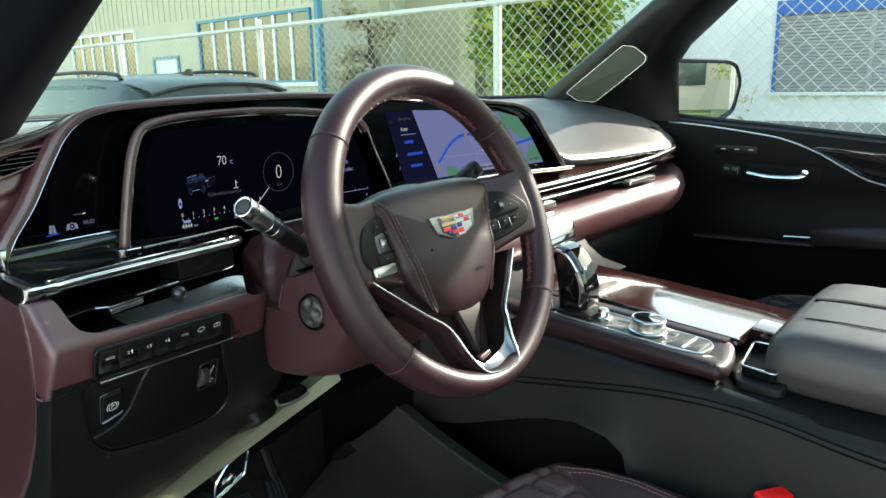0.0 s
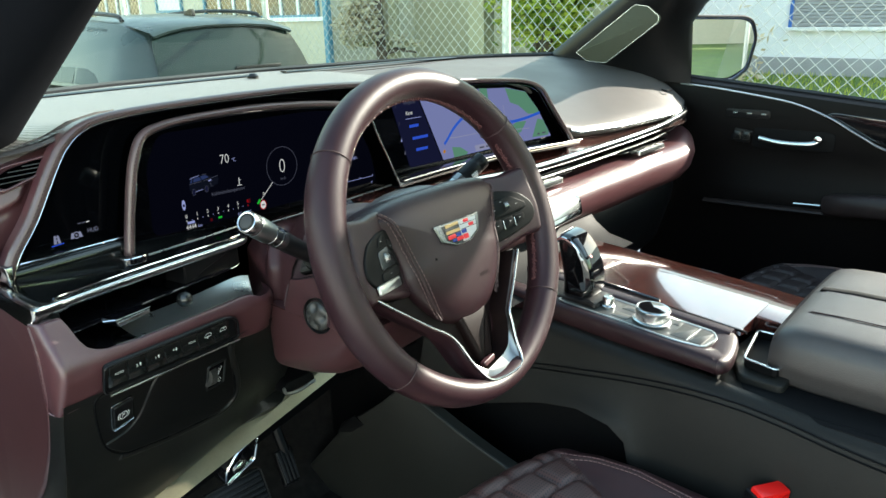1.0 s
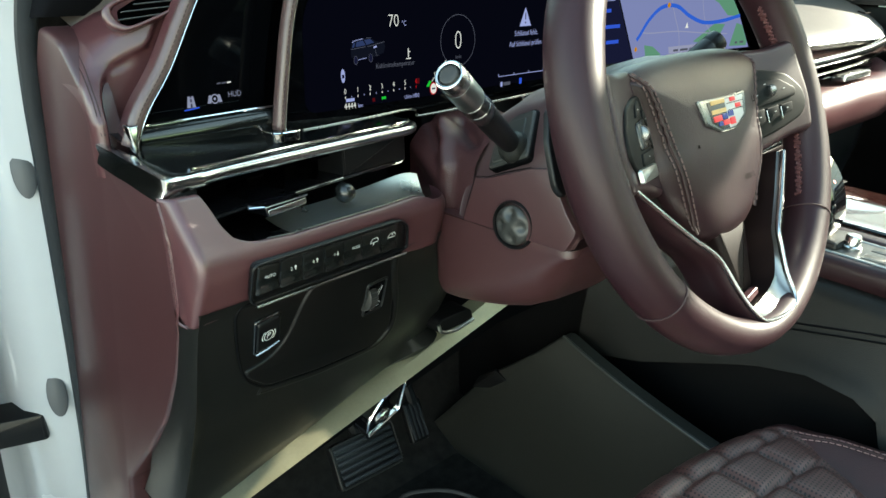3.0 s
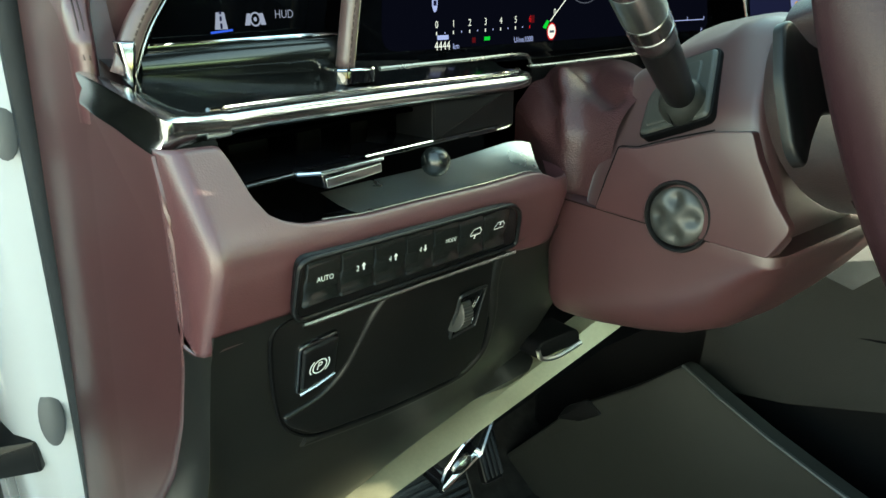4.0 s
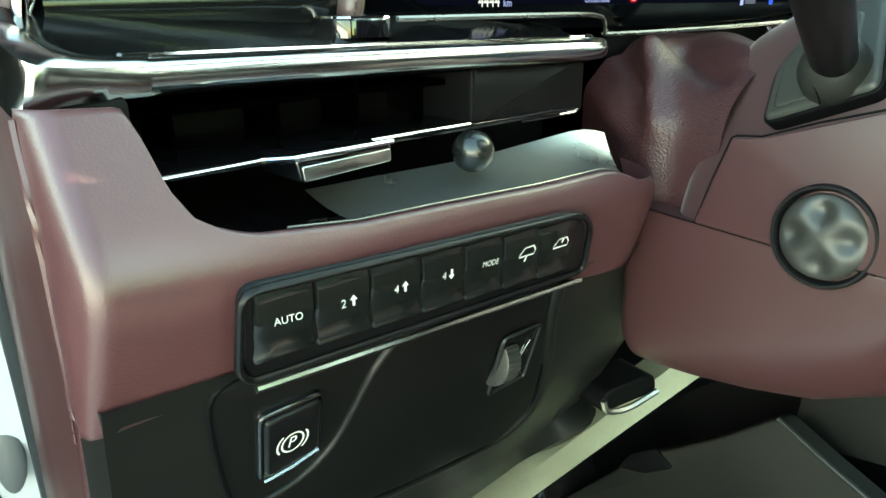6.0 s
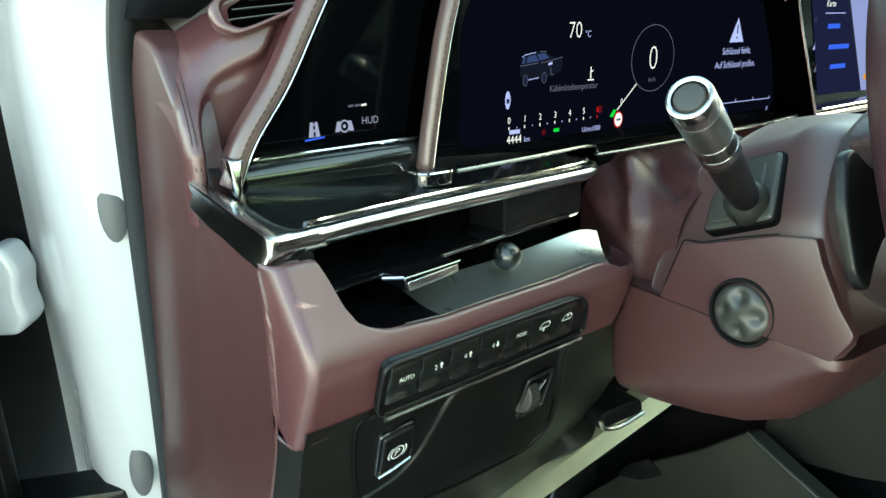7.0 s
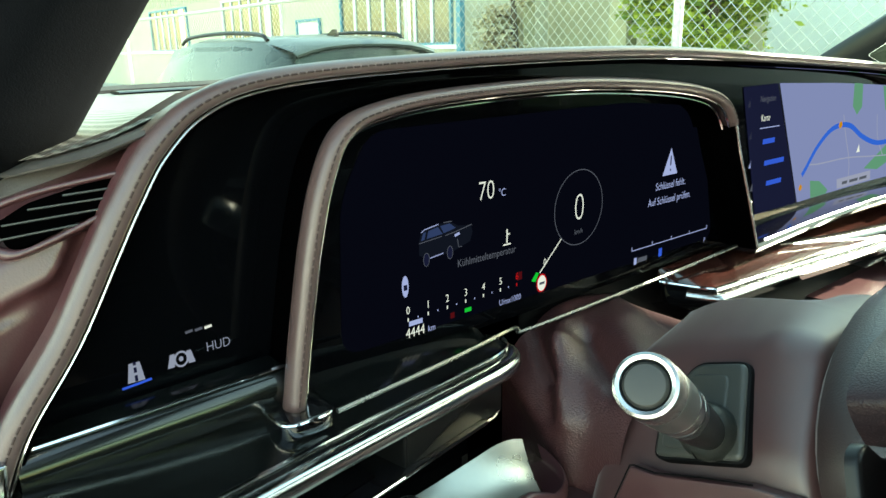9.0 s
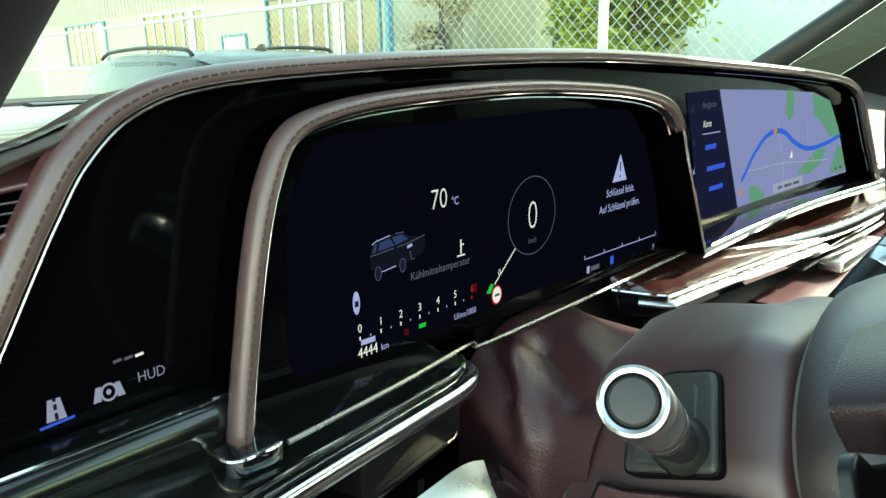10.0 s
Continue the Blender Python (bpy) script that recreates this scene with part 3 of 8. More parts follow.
part("sun_sensor", turned([(0.012, 0), (0.012, 0.004), (0.007, 0.009), (0.0001, 0.010)], Matrix.Translation((1.02, 1.36, 1.366)), 14), BLACK, dash)
part("airbag_mark", tube([(1.862, 0.842, 1.291), (1.862, 0.828, 1.287), (1.888, 0.828, 1.287)], 0.0018, 5), PRINT_D, dash)

# left shoulder with its corner vent
m = frame3((0.369, 0.801, 1.3493), (0.94, -0.26, 0.20), (-0.10, 0.30, 0.95))
vent_out = [(-0.0300, 0.0080), (-0.0320, -0.0020), (-0.0265, -0.0084), (-0.0160, -0.0106), (0.0200, -0.0032), (0.0285, 0.0060), (0.0290, 0.0100), (0.0161, 0.0112), (-0.0113, 0.0118)]
vent_hole = [(-0.0240, 0.0036), (-0.0218, -0.0067), (-0.0172, -0.0078), (0.0184, -0.0006), (0.0263, 0.0045), (0.0261, 0.0078), (0.0157, 0.0098), (-0.0103, 0.0082)]
# Flat black plate; the opening's inner shade is its colour.
corner_vent = part("corner_vent", plate(fillet(vent_hole, 0.003), m @ Matrix.Translation((0, 0, 0.0040)), 0.012, 0.0005), HOODB, dash, "slatted corner air vent")
vo = [p for p in curve([(*p, 0) for p in vent_out], 6, True)]
vi = [Vector((p.x * 0.80 - 0.0005, p.y * 0.78 + 0.0004, 0)) for p in vo]
rws = [[m @ Vector((p.x * k, p.y * k, h)) for p in src] for k, h, src in ((1.03, -0.004, vo), (1.03, 0.0035, vo), (1.0, 0.0058, vo), (0.93, 0.0066, vo), (1.04, 0.0062, vi), (1.0, 0.0030, vi))]
part("vent_rim", loft(rws, True), LEATHER, corner_vent, "burgundy vent rim", sharp=180)
for (a0, b0), (a1, b1) in (((-0.0246, -0.0024), (0.0042, -0.0051)), ((-0.0209, 0.0023), (0.0157, -0.0020)), ((-0.0108, 0.0055), (0.0224, 0.0011)), ((0.0023, 0.0072), (0.0258, 0.0042))):
    part("slat", sweep([m @ Vector((a0, b0, 0.0042)), m @ Vector((a1, b1, 0.0042))], oval(0.0005, 0.0014, 6), m.to_3x3() @ Vector((0, 0, 1))), SWITCHM, corner_vent)

# ---- display binnacle ----
HOOD = [(0.3205, 1.264), (0.3318, 1.2876), (0.3517, 1.3150), (0.3681, 1.3437), (0.3785, 1.3615), (0.391, 1.3792), (0.410, 1.3940), (0.440, 1.4022), (0.50, 1.406), (0.60, 1.408), (0.71, 1.407), (0.85, 1.400), (1.0, 1.391), (1.10, 1.383), (1.16, 1.375), (1.20, 1.360), (1.232, 1.330), (1.262, 1.300), (1.318, 1.246)]
hood = [Vector((p.x, p.y)) for p in curve([Vector((a, b)) for a, b in HOOD], 6)]
SF = frame3((0, 0.787, 0), (1, 0, 0), (0, 0, 1))
display = thing("display_panel", "wide curved black display with burgundy stitched leather hood", "car display", (0.82, 0.79, 1.25))


# the end cap: a band that carries the vent, a narrow border down the near edge, a hollow panel inside the crease
CREASE = [(0.3195, 1.240), (0.3200, 1.282), (0.3225, 1.297), (0.3290, 1.309), (0.342, 1.318), (0.360, 1.326), (0.385, 1.336), (0.42, 1.346), (0.47, 1.352)]
crease = curve([Vector(p) for p in CREASE], 8)
CAP_TOP = [(0.3095, 1.302), (0.312, 1.313), (0.317, 1.323), (0.325, 1.334), (0.345, 1.3465), (0.36, 1.353), (0.38, 1.361), (0.40, 1.371), (0.42, 1.380), (0.47, 1.385)]
BORDER_Y = [(1.230, 0.7825), (1.262, 0.7820), (1.276, 0.7820), (1.290, 0.7885), (1.301, 0.7965), (1.313, 0.8040)]


def cap_y(x, z):
    """Depth of the end cap's leather at a place across and up."""
    plane = 0.803 - 0.336 * (x - 0.369) + 0.28 * (z - 1.3493)
    k = min(1.0, max(0.0, (z - 1.296) / 0.030))
    y = lerp(at_x(BORDER_Y, z), plane, k * k * (3 - 2 * k))
    near = min(range(len(crease) - 1), key=lambda n: (crease[n].x - x) ** 2 + (crease[n].y - z) ** 2)
    a, b = crease[near], crease[near + 1]
    d = ((x - a.x) * (b.y - a.y) - (z - a.y) * (b.x - a.x)) / (b - a).length     # inside the hollow: positive
    k = min(1.0, max(0.0, (d + 0.0015) / 0.0075))
    y = lerp(y, max(0.8045, y + 0.004), k * k * (3 - 2 * k))
    e = min(1.0, max(0.0, (0.3165 - x) / 0.0072))
    y += 0.014 * (1 - math.sqrt(1 - e * e))
    top, r = at_x(CAP_TOP, x), at_x([(0.31, 0.020), (0.36, 0.014), (0.42, 0.006)], x)
    e = min(1.0, max(0.0, (r - (top - z)) / r))
    return y + at_x([(0.31, 0.055), (0.34, 0.050), (0.38, 0.030), (0.42, 0.012)], x) * (1 - math.sqrt(max(0.0, 1 - e * e)))


def cap_row(x):
    top = at_x(CAP_TOP, x)
    zs = [lerp(1.238, top - 0.020, i / 44) for i in range(45)] + [lerp(top - 0.020, top, 1 - (1 - i / 18) ** 2) for i in range(1, 19)]
    out = []
    for z in zs:
        y = cap_y(x, z)
        over = [h for h in zip(hood, hood[1:]) if h[0].y <= z <= h[1].y]
        hx = over[0][0].x if over else (0.325 if z < 1.3 else 0.46)
        out.append((x, max(y, 0.8035) if x > hx + 0.006 else y, z))
    return out


cap_xs = [lerp(0.3094, 0.3170, (i / 12) ** 1.5) for i in range(13)] + [lerp(0.3176, 0.345, i / 40) for i in range(41)] + [lerp(0.346, 0.47, i / 40) for i in range(41)]
caps_ = [cap_row(x) for x in cap_xs]
part("end_shoulder", loft(caps_), LEATHER, dash, "burgundy leather end cap", sharp=180)
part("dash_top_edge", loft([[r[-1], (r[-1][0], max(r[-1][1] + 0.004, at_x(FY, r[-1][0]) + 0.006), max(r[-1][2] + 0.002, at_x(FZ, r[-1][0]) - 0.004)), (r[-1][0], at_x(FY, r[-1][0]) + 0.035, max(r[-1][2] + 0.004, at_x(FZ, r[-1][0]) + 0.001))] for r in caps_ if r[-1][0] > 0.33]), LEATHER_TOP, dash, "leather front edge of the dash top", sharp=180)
for off in (0.0, 0.0022):
    part("end_seam", tube(curve([(x + off, cap_y(x + off, z) - 0.0001, z) for x, z in ((0.3190, 1.3235), (0.3165, 1.312), (0.3148, 1.300), (0.3142, 1.285), (0.3140, 1.268))], 6), 0.00045, 5), THREAD, dash)


def inward(line, d):
    """Shifts an open outline towards its inside (below the arch)."""
    out = []
    for i, p in enumerate(line):
        a, b = line[max(0, i - 1)], line[min(len(line) - 1, i + 1)]
        t = (b - a).normalized()
        out.append(p + Vector((t.y, -t.x)) * d)
    return out


def rim_of(line, wide, top, y0, parent, leather_name, behind):
    """Leather hood edge along an arch, narrower on its level stretch."""
    n = len(line)
    ws = []
    for i in range(n):
        t = (line[min(n - 1, i + 1)] - line[max(0, i - 1)]).normalized()
        ws.append(lerp(wide, top, t.x ** 4))
    ws = [sum(ws[max(0, i - 5):i + 6]) / len(ws[max(0, i - 5):i + 6]) for i in range(n)]
    nrm = []
    for i in range(n):
        t = (line[min(n - 1, i + 1)] - line[max(0, i - 1)]).normalized()
        nrm.append(Vector((t.y, -t.x)))

    def at(k, f, d=0.0):
        return line[k] + nrm[k] * (ws[k] * f + d)

    sec = [(0.95, y0 + 0.012), (1.0, y0 + 0.0045), (0.93, y0 + 0.0018), (0.78, y0 + 0.0003), (0.50, y0), (0.24, y0 + 0.0004), (0.06, y0 + 0.0018), (-0.06, y0 + 0.0042), (-0.08, y0 + 0.0072), (0.05, y0 + 0.0100), (0.35, y0 + 0.0115)]
    rws = [[(at(k, f).x, y, at(k, f).y) for f, y in sec] for k in range(n)]
    part(leather_name, loft(rws, True, True), LEATHER_TRIM, parent, "burgundy leather hood edge with stitching", sharp=180)
    part("stitching", stitches([(at(k, 0.42).x, y0 - 0.0001, at(k, 0.42).y) for k in range(n)], (0, -1, 0), 0.0026, 0.0011, 0.00042), THREAD, parent)
    rws = [[(at(k, 0.72).x, y0 + 0.008, at(k, 0.72).y), (at(k, 0.95).x, y0 + 0.006, at(k, 0.95).y), (at(k, 0.95).x, 0.794, at(k, 0.95).y), (at(k, 0.72).x, 0.794, at(k, 0.72).y)] for k in range(n)]
    part("hood_back", loft(rws, True, True), behind, parent, smooth=False)
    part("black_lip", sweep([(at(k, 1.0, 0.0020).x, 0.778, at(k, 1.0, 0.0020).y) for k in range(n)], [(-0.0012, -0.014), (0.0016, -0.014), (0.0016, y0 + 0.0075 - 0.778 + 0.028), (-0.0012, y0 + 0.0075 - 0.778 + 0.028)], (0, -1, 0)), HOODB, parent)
    lw, fw = (0.0006, 0.0030) if leather_name == "leather_hood" else (0.0006, 0.0045)
    part("bright_line", sweep([(at(k, 1.0, 0.0008).x, y0 + fw, at(k, 1.0, 0.0008).y) for k in range(n)], oval(lw, 0.0010, 8), (0, -1, 0)), CHROME, parent)
    part("bright_line", sweep([(at(k, 1.0, 0.0032).x, y0 + 0.0085, at(k, 1.0, 0.0032).y) for k in range(n)], oval(0.0006, 0.001, 6), (0, -1, 0)), CHROME, parent)


rim_of(hood, 0.0084, 0.0060, 0.757, display, "leather_hood", LEATHER)
base = [Vector((1.300, 1.250)), Vector((0.344, 1.250))]
part("glass", plate(inward(hood, 0.008) + base, SF, 0.012), SCREEN, display, "black display glass", smooth=False)
CL = [(0.434, 1.258), (0.4395, 1.290), (0.448, 1.332), (0.4565, 1.360), (0.468, 1.3785), (0.488, 1.3865), (0.53, 1.391), (0.61, 1.3925), (0.68, 1.389), (0.735, 1.383), (0.768, 1.3745), (0.785, 1.360), (0.797, 1.335), (0.815, 1.300), (0.836, 1.258)]
cl = [Vector((p.x, p.y)) for p in curve([Vector((a, b)) for a, b in CL], 6)]
cluster = part("cluster_glass", plate(inward(cl, 0.008) + [Vector((0.828, 1.255)), Vector((0.444, 1.255))], SF @ Matrix.Translation((0, 0, 0.004)), 0.004), SCREEN, display, "black instrument cluster glass", smooth=False)
# hood of the cluster, leather on its near half and gloss black on the far one
k = int(len(cl) * 0.80)
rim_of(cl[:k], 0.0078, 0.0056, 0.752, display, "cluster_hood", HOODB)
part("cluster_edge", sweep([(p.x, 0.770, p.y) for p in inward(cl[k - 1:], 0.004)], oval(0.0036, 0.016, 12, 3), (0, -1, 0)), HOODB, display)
part("cluster_edge_line", sweep([(p.x, 0.7535, p.y) for p in inward(cl[k - 1:], 0.004)], oval(0.0012, 0.0010, 8), (0, -1, 0)), SATIN, display)
SILL_A = [Vector((lerp(0.3335, 0.4400, i / 10), 0.7665, lerp(1.2732, 1.2752, i / 10))) for i in range(11)]
part("left_sill", loft([[p + Vector((0, 0.018, -0.001)) for p in SILL_A], SILL_A, [p + Vector((0, -0.0030, -0.0030)) for p in SILL_A], [p + Vector((0, -0.0050, -0.0080)) for p in SILL_A], [p + Vector((0, -0.0045, -0.0150)) for p in SILL_A], [p + Vector((0, 0.0020, -0.0220)) for p in SILL_A]]), PIANO_S, display, "gloss black sill under the side display", sharp=180)
part("left_sill_line", tube([p + Vector((0, -0.0006, 0.0006)) for p in SILL_A], 0.0009, 6), CHROME, display)
part("right_sill", sweep(curve([(0.832, 0.770, 1.256), (0.95, 0.771, 1.258), (1.10, 0.771, 1.256), (1.322, 0.770, 1.246)], 6), oval(0.018, 0.0055, 10, 3), (0, 0, 1)), PIANO, display)
part("right_sill_line", tube(curve([(0.838, 0.7515, 1.2615), (0.95, 0.752, 1.263), (1.10, 0.752, 1.261), (1.325, 0.751, 1.251)], 6), 0.0011, 6), BAR_METAL, display)
part("corner_foot", plate(fillet([(0.3228, 1.2775), (0.3246, 1.2600), (0.3266, 1.2555), (0.3286, 1.2610), (0.3302, 1.2775)], 0.0012), frame3((0, 0.7535, 0), (1, 0, 0), (0, 0, 1)), 0.011, 0.0012), DARK_CHROME, display, "dark chrome corner foot")
part("cluster_foot", plate(fillet([(0.4265, 0.744), (0.452, 0.744), (0.452, 0.785), (0.4265, 0.785)], 0.008), Matrix.Translation((0, 0, 1.2590)), 0.008, 0.0012), PIANO, display)
part("cluster_foot_line", sweep([(p.x, p.y, 1.258) for p in fillet([(0.4265, 0.744), (0.452, 0.744), (0.452, 0.785), (0.4265, 0.785)], 0.008)], oval(0.0008, 0.0008, 6), (0, 0, 1), True), CHROME, display)
part("cluster_sill_line", tube(curve([(0.452, 0.7445, 1.2575), (0.52, 0.752, 1.2575), (0.575, 0.762, 1.2565), (0.592, 0.772, 1.249), (0.605, 0.772, 1.247), (0.746, 0.772, 1.250), (0.836, 0.768, 1.256)], 6), 0.0012, 6), GUNMETAL, display)
part("brand_bar", box((1.262, 0.7555, 1.2475), (1.305, 0.758, 1.2525), 0.0008), SATIN, display)

# ---- what the displays show ----
ON = SF @ Matrix.Translation((0, 0, 0.0006))
ONC = SF @ Matrix.Translation((0, 0, 0.0048))


def mark(name, pts, material, m=ONC, parent=display, lift=0.0):
    bm = bmesh.new()
    bm.faces.new(ring(bm, [m @ Vector((p[0], p[1], lift)) for p in pts]))
    return part(name, bm, material, parent, smooth=False)


def ribbon(name, pts, w, material, m=ONC, parent=display, lift=0.0002):
    bm = bmesh.new()
    a, b = [], []
    P = [Vector(p) for p in pts]
    for i, p in enumerate(P):
        t = (P[min(i + 1, len(P) - 1)] - P[max(i - 1, 0)]).normalized()
        n = Vector((-t.y, t.x)) * w / 2
        a.append(bm.verts.new(m @ Vector((p.x + n.x, p.y + n.y, lift))))
        b.append(bm.verts.new(m @ Vector((p.x - n.x, p.y - n.y, lift))))
    skin(bm, a, b, False)
    return part(name, bm, material, parent, smooth=False)


def ring2(cx, cz, rx, rz, n=28):
    return [(cx + rx * math.cos(2 * math.pi * i / n), cz + rz * math.sin(2 * math.pi * i / n)) for i in range(n)]


def T(x, z, m=ONC):
    return m @ Matrix.Translation((x, z, 0.0004))


text("HUD", T(0.4125, 1.2855, ON), 0.0063, G_MID, display, "hud_lettering", thin=0.00008)
mark("lane_icon", [(0.3790, 1.279), (0.3860, 1.279), (0.3847, 1.2875), (0.3803, 1.2875)], G_MID, ON)
for z0, z1 in ((1.2793, 1.2820), (1.2832, 1.2855), (1.2865, 1.2880)):
    ribbon("lane_icon_dash", [(0.3825, z0), (0.3825, z1)], 0.0012, G_MENU, ON, lift=0.0003)
ribbon("lane_icon_bar", [(0.3765, 1.2775), (0.3885, 1.2785)], 0.0011, G_BLUE, ON)
mark("cruise_icon", [(0.3955, 1.2805), (0.3985, 1.2805), (0.3990, 1.2865), (0.3970, 1.2865)], G_MID, ON)
mark("cruise_icon", [(0.4045, 1.2805), (0.4075, 1.2805), (0.4060, 1.2865), (0.4040, 1.2865)], G_MID, ON)
ribbon("cruise_ring", ring2(0.4015, 1.2835, 0.0028, 0.0033, 16) + ring2(0.4015, 1.2835, 0.0028, 0.0033, 16)[:1], 0.0009, G_MID, ON)
mark("cruise_dot", ring2(0.4015, 1.2835, 0.0010, 0.0012, 8), G_MID, ON)
for i, mm in enumerate((G_DIM, G_DIM, G_WHITE)):
    ribbon("brightness_bar", [(0.4045 + 0.0042 * i, 1.2946), (0.4078 + 0.0042 * i, 1.2950)], 0.0012, mm, ON)
text("70", T(0.5690, 1.3325), 0.0155, G_WHITE, display, "temperature", thin=0.00022)
text("°C", T(0.5845, 1.3300), 0.0062, G_PALE, display, "temperature_unit")
text("0", T(0.6545, 1.3105), 0.0255, G_WHITE, display, "speed", 'CENTER', thin=0.00055)
text("km/h", T(0.6545, 1.2955), 0.0048, G_DIM, display, "speed_unit", 'CENTER')
c = ring2(0.6545, 1.3110, 0.0228, 0.0240, 40)
ribbon("speed_ring", c + c[:1], 0.0005, G_DIM)
ribbon("needle", [(0.6385, 1.2935), (0.6195, 1.2755)], 0.0008, G_WHITE)
text("0", T(0.6225, 1.2815), 0.0060, G_WHITE, display, "gauge_zero")
mark("green_pointer", [(0.6125, 1.2715), (0.6160, 1.2705), (0.6190, 1.2755), (0.6165, 1.2765)], G_GREEN)
mark("no_entry_sign", ring2(0.6215, 1.2685, 0.0047, 0.0060, 20), G_RED)
mark("no_entry_disc", ring2(0.6215, 1.2685, 0.0038, 0.0050, 20), G_WHITE, lift=0.0002)
ribbon("no_entry_bar", [(0.6192, 1.2685), (0.6238, 1.2685)], 0.0016, G_DIM, lift=0.0004)
for i in range(7):
    x, z = 0.5190 + 0.01345 * i, 1.2765 + 0.0002 * i
    text(str(i), T(x, z), 0.0062, G_WHITE if i < 6 else G_RED, display, "gauge_number", 'CENTER')
    ribbon("gauge_tick", [(x, z - 0.0062), (x, z - 0.0042)], 0.0008, G_WHITE if i < 6 else G_RED)
    if i < 6:
        ribbon("gauge_dot", [(x + 0.0067, z - 0.0055), (x + 0.0067, z - 0.0045)], 0.0007, G_PALE)
ribbon("rev_block", [(0.5195, 1.2688), (0.5285, 1.2688)], 0.0028, G_PALE)
text("U/mx1000", T(0.5850, 1.2643), 0.0052, G_PALE, display, "rev_unit")
text("4444", T(0.5170, 1.2635), 0.0078, G_WHITE, display, "odometer")
text("km", T(0.5318, 1.2628), 0.0052, G_PALE, display, "odometer_unit")
ribbon("red_telltale", [(0.5480, 1.2660), (0.5510, 1.2660)], 0.0034, G_DKRED)
ribbon("green_telltale", [(0.5585, 1.2665), (0.5635, 1.2665)], 0.0024, G_GREEN)
ribbon("red_telltale", [(0.6000, 1.2775), (0.6040, 1.2775)], 0.0050, G_DKRED)
mark("warning_triangle", [(0.7430, 1.3195), (0.7610, 1.3195), (0.7520, 1.3385)], G_PALE)
ribbon("warning_stroke", [(0.7520, 1.3330), (0.7520, 1.3262)], 0.0014, G_MENU)
mark("warning_dot", ring2(0.7520, 1.3230, 0.0009, 0.0009, 8), G_MENU, lift=0.0002)
text("Schlüssel fehlt.", T(0.7535, 1.3125), 0.0076, G_PALE, display, "message", 'CENTER')
text("Auf Schlüssel prüfen.", T(0.7535, 1.3020), 0.0076, G_PALE, display, "message", 'CENTER')
text("Kühlmitteltemperatur", T(0.5535, 1.2950), 0.0062, G_DIM, display, "coolant_lettering")
ribbon("thermometer_stem", [(0.5915, 1.3000), (0.5915, 1.3080)], 0.0010, G_WHITE)
ribbon("thermometer_foot", [(0.5885, 1.2990), (0.5945, 1.2990)], 0.0009, G_WHITE)
ribbon("thermometer_tick", [(0.5915, 1.3050), (0.5938, 1.3050)], 0.0008, G_WHITE)
mark("door_pictogram", ring2(0.5180, 1.2900, 0.0022, 0.0060, 14), G_PALE)
ribbon("door_pictogram_mark", [(0.5168, 1.2895), (0.5192, 1.2895)], 0.0030, G_MENU)
ribbon("fuel_line", [(0.7120, 1.2710), (0.8060, 1.2710)], 0.0006, G_PALE)
for i in range(5):
    ribbon("fuel_tick", [(0.7120 + 0.0235 * i, 1.2710), (0.7120 + 0.0235 * i, 1.2735)], 0.0008, G_PALE)
text("P", T(0.8025, 1.2620), 0.0055, G_PALE, display, "gear_letter")
ribbon("range_block", [(0.7150, 1.2628), (0.7180, 1.2628)], 0.0050, G_PALE)
ribbon("range_block", [(0.7195, 1.2628), (0.7300, 1.2628)], 0.0034, G_DIM)
ribbon("range_mark", [(0.7440, 1.2635), (0.7480, 1.2635)], 0.0060, G_BLUE)
mark("cluster_area", fillet([(0.478, 1.262), (0.815, 1.262), (0.795, 1.340), (0.778, 1.366), (0.70, 1.373), (0.50, 1.372), (0.482, 1.340)], 0.012), glow("cluster_background", (0.0018, 0.0022, 0.0065), 0.9), ONC, display, -0.0005)
# small car picture
def CP(pts):
    return [(0.5270 + 0.0385 * a, 1.2985 + 0.0215 * b) for a, b in pts]


mark("car_picture", CP([(0.02, 0.30), (0.02, 0.62), (0.06, 0.86), (0.12, 0.93), (0.38, 0.99), (0.58, 0.98), (0.72, 0.84), (0.96, 0.78), (0.99, 0.60), (0.94, 0.36), (0.62, 0.20), (0.20, 0.14)]), G_CARB)
ribbon("car_picture_roof", CP([(0.06, 0.86), (0.12, 0.92), (0.36, 0.985)]), 0.0005, G_PALE)
ribbon("car_picture_roof", CP([(0.45, 1.0), (0.60, 0.99)]), 0.0004, G_DIM)
ribbon("car_picture_belt", CP([(0.02, 0.60), (0.15, 0.62), (0.42, 0.66)]), 0.0004, G_DIM)
ribbon("car_picture_nose", CP([(0.48, 0.66), (0.66, 0.70), (0.97, 0.80)]), 0.0004, G_DIM)
G_CARW = glow("pictogram_glass", (0.03, 0.05, 0.16), 0.8)
mark("car_picture_window", CP([(0.05, 0.66), (0.09, 0.84), (0.14, 0.86), (0.11, 0.67)]), G_CARW, lift=0.0003)
mark("car_picture_window", CP([(0.15, 0.68), (0.18, 0.87), (0.35, 0.92), (0.43, 0.72)]), G_CARW, lift=0.0003)
mark("car_picture_window", CP([(0.45, 0.73), (0.39, 0.93), (0.56, 0.95), (0.67, 0.80)]), G_CARW, lift=0.0003)
ribbon("car_picture_sill", CP([(0.20, 0.17), (0.44, 0.22)]), 0.0005, G_PALE)
ribbon("car_picture_bumper", CP([(0.70, 0.50), (0.72, 0.28), (0.78, 0.28)]), 0.0004, G_DIM)
ribbon("car_picture_lamp", CP([(0.65, 0.60), (0.74, 0.64)]), 0.0015, G_PALE)
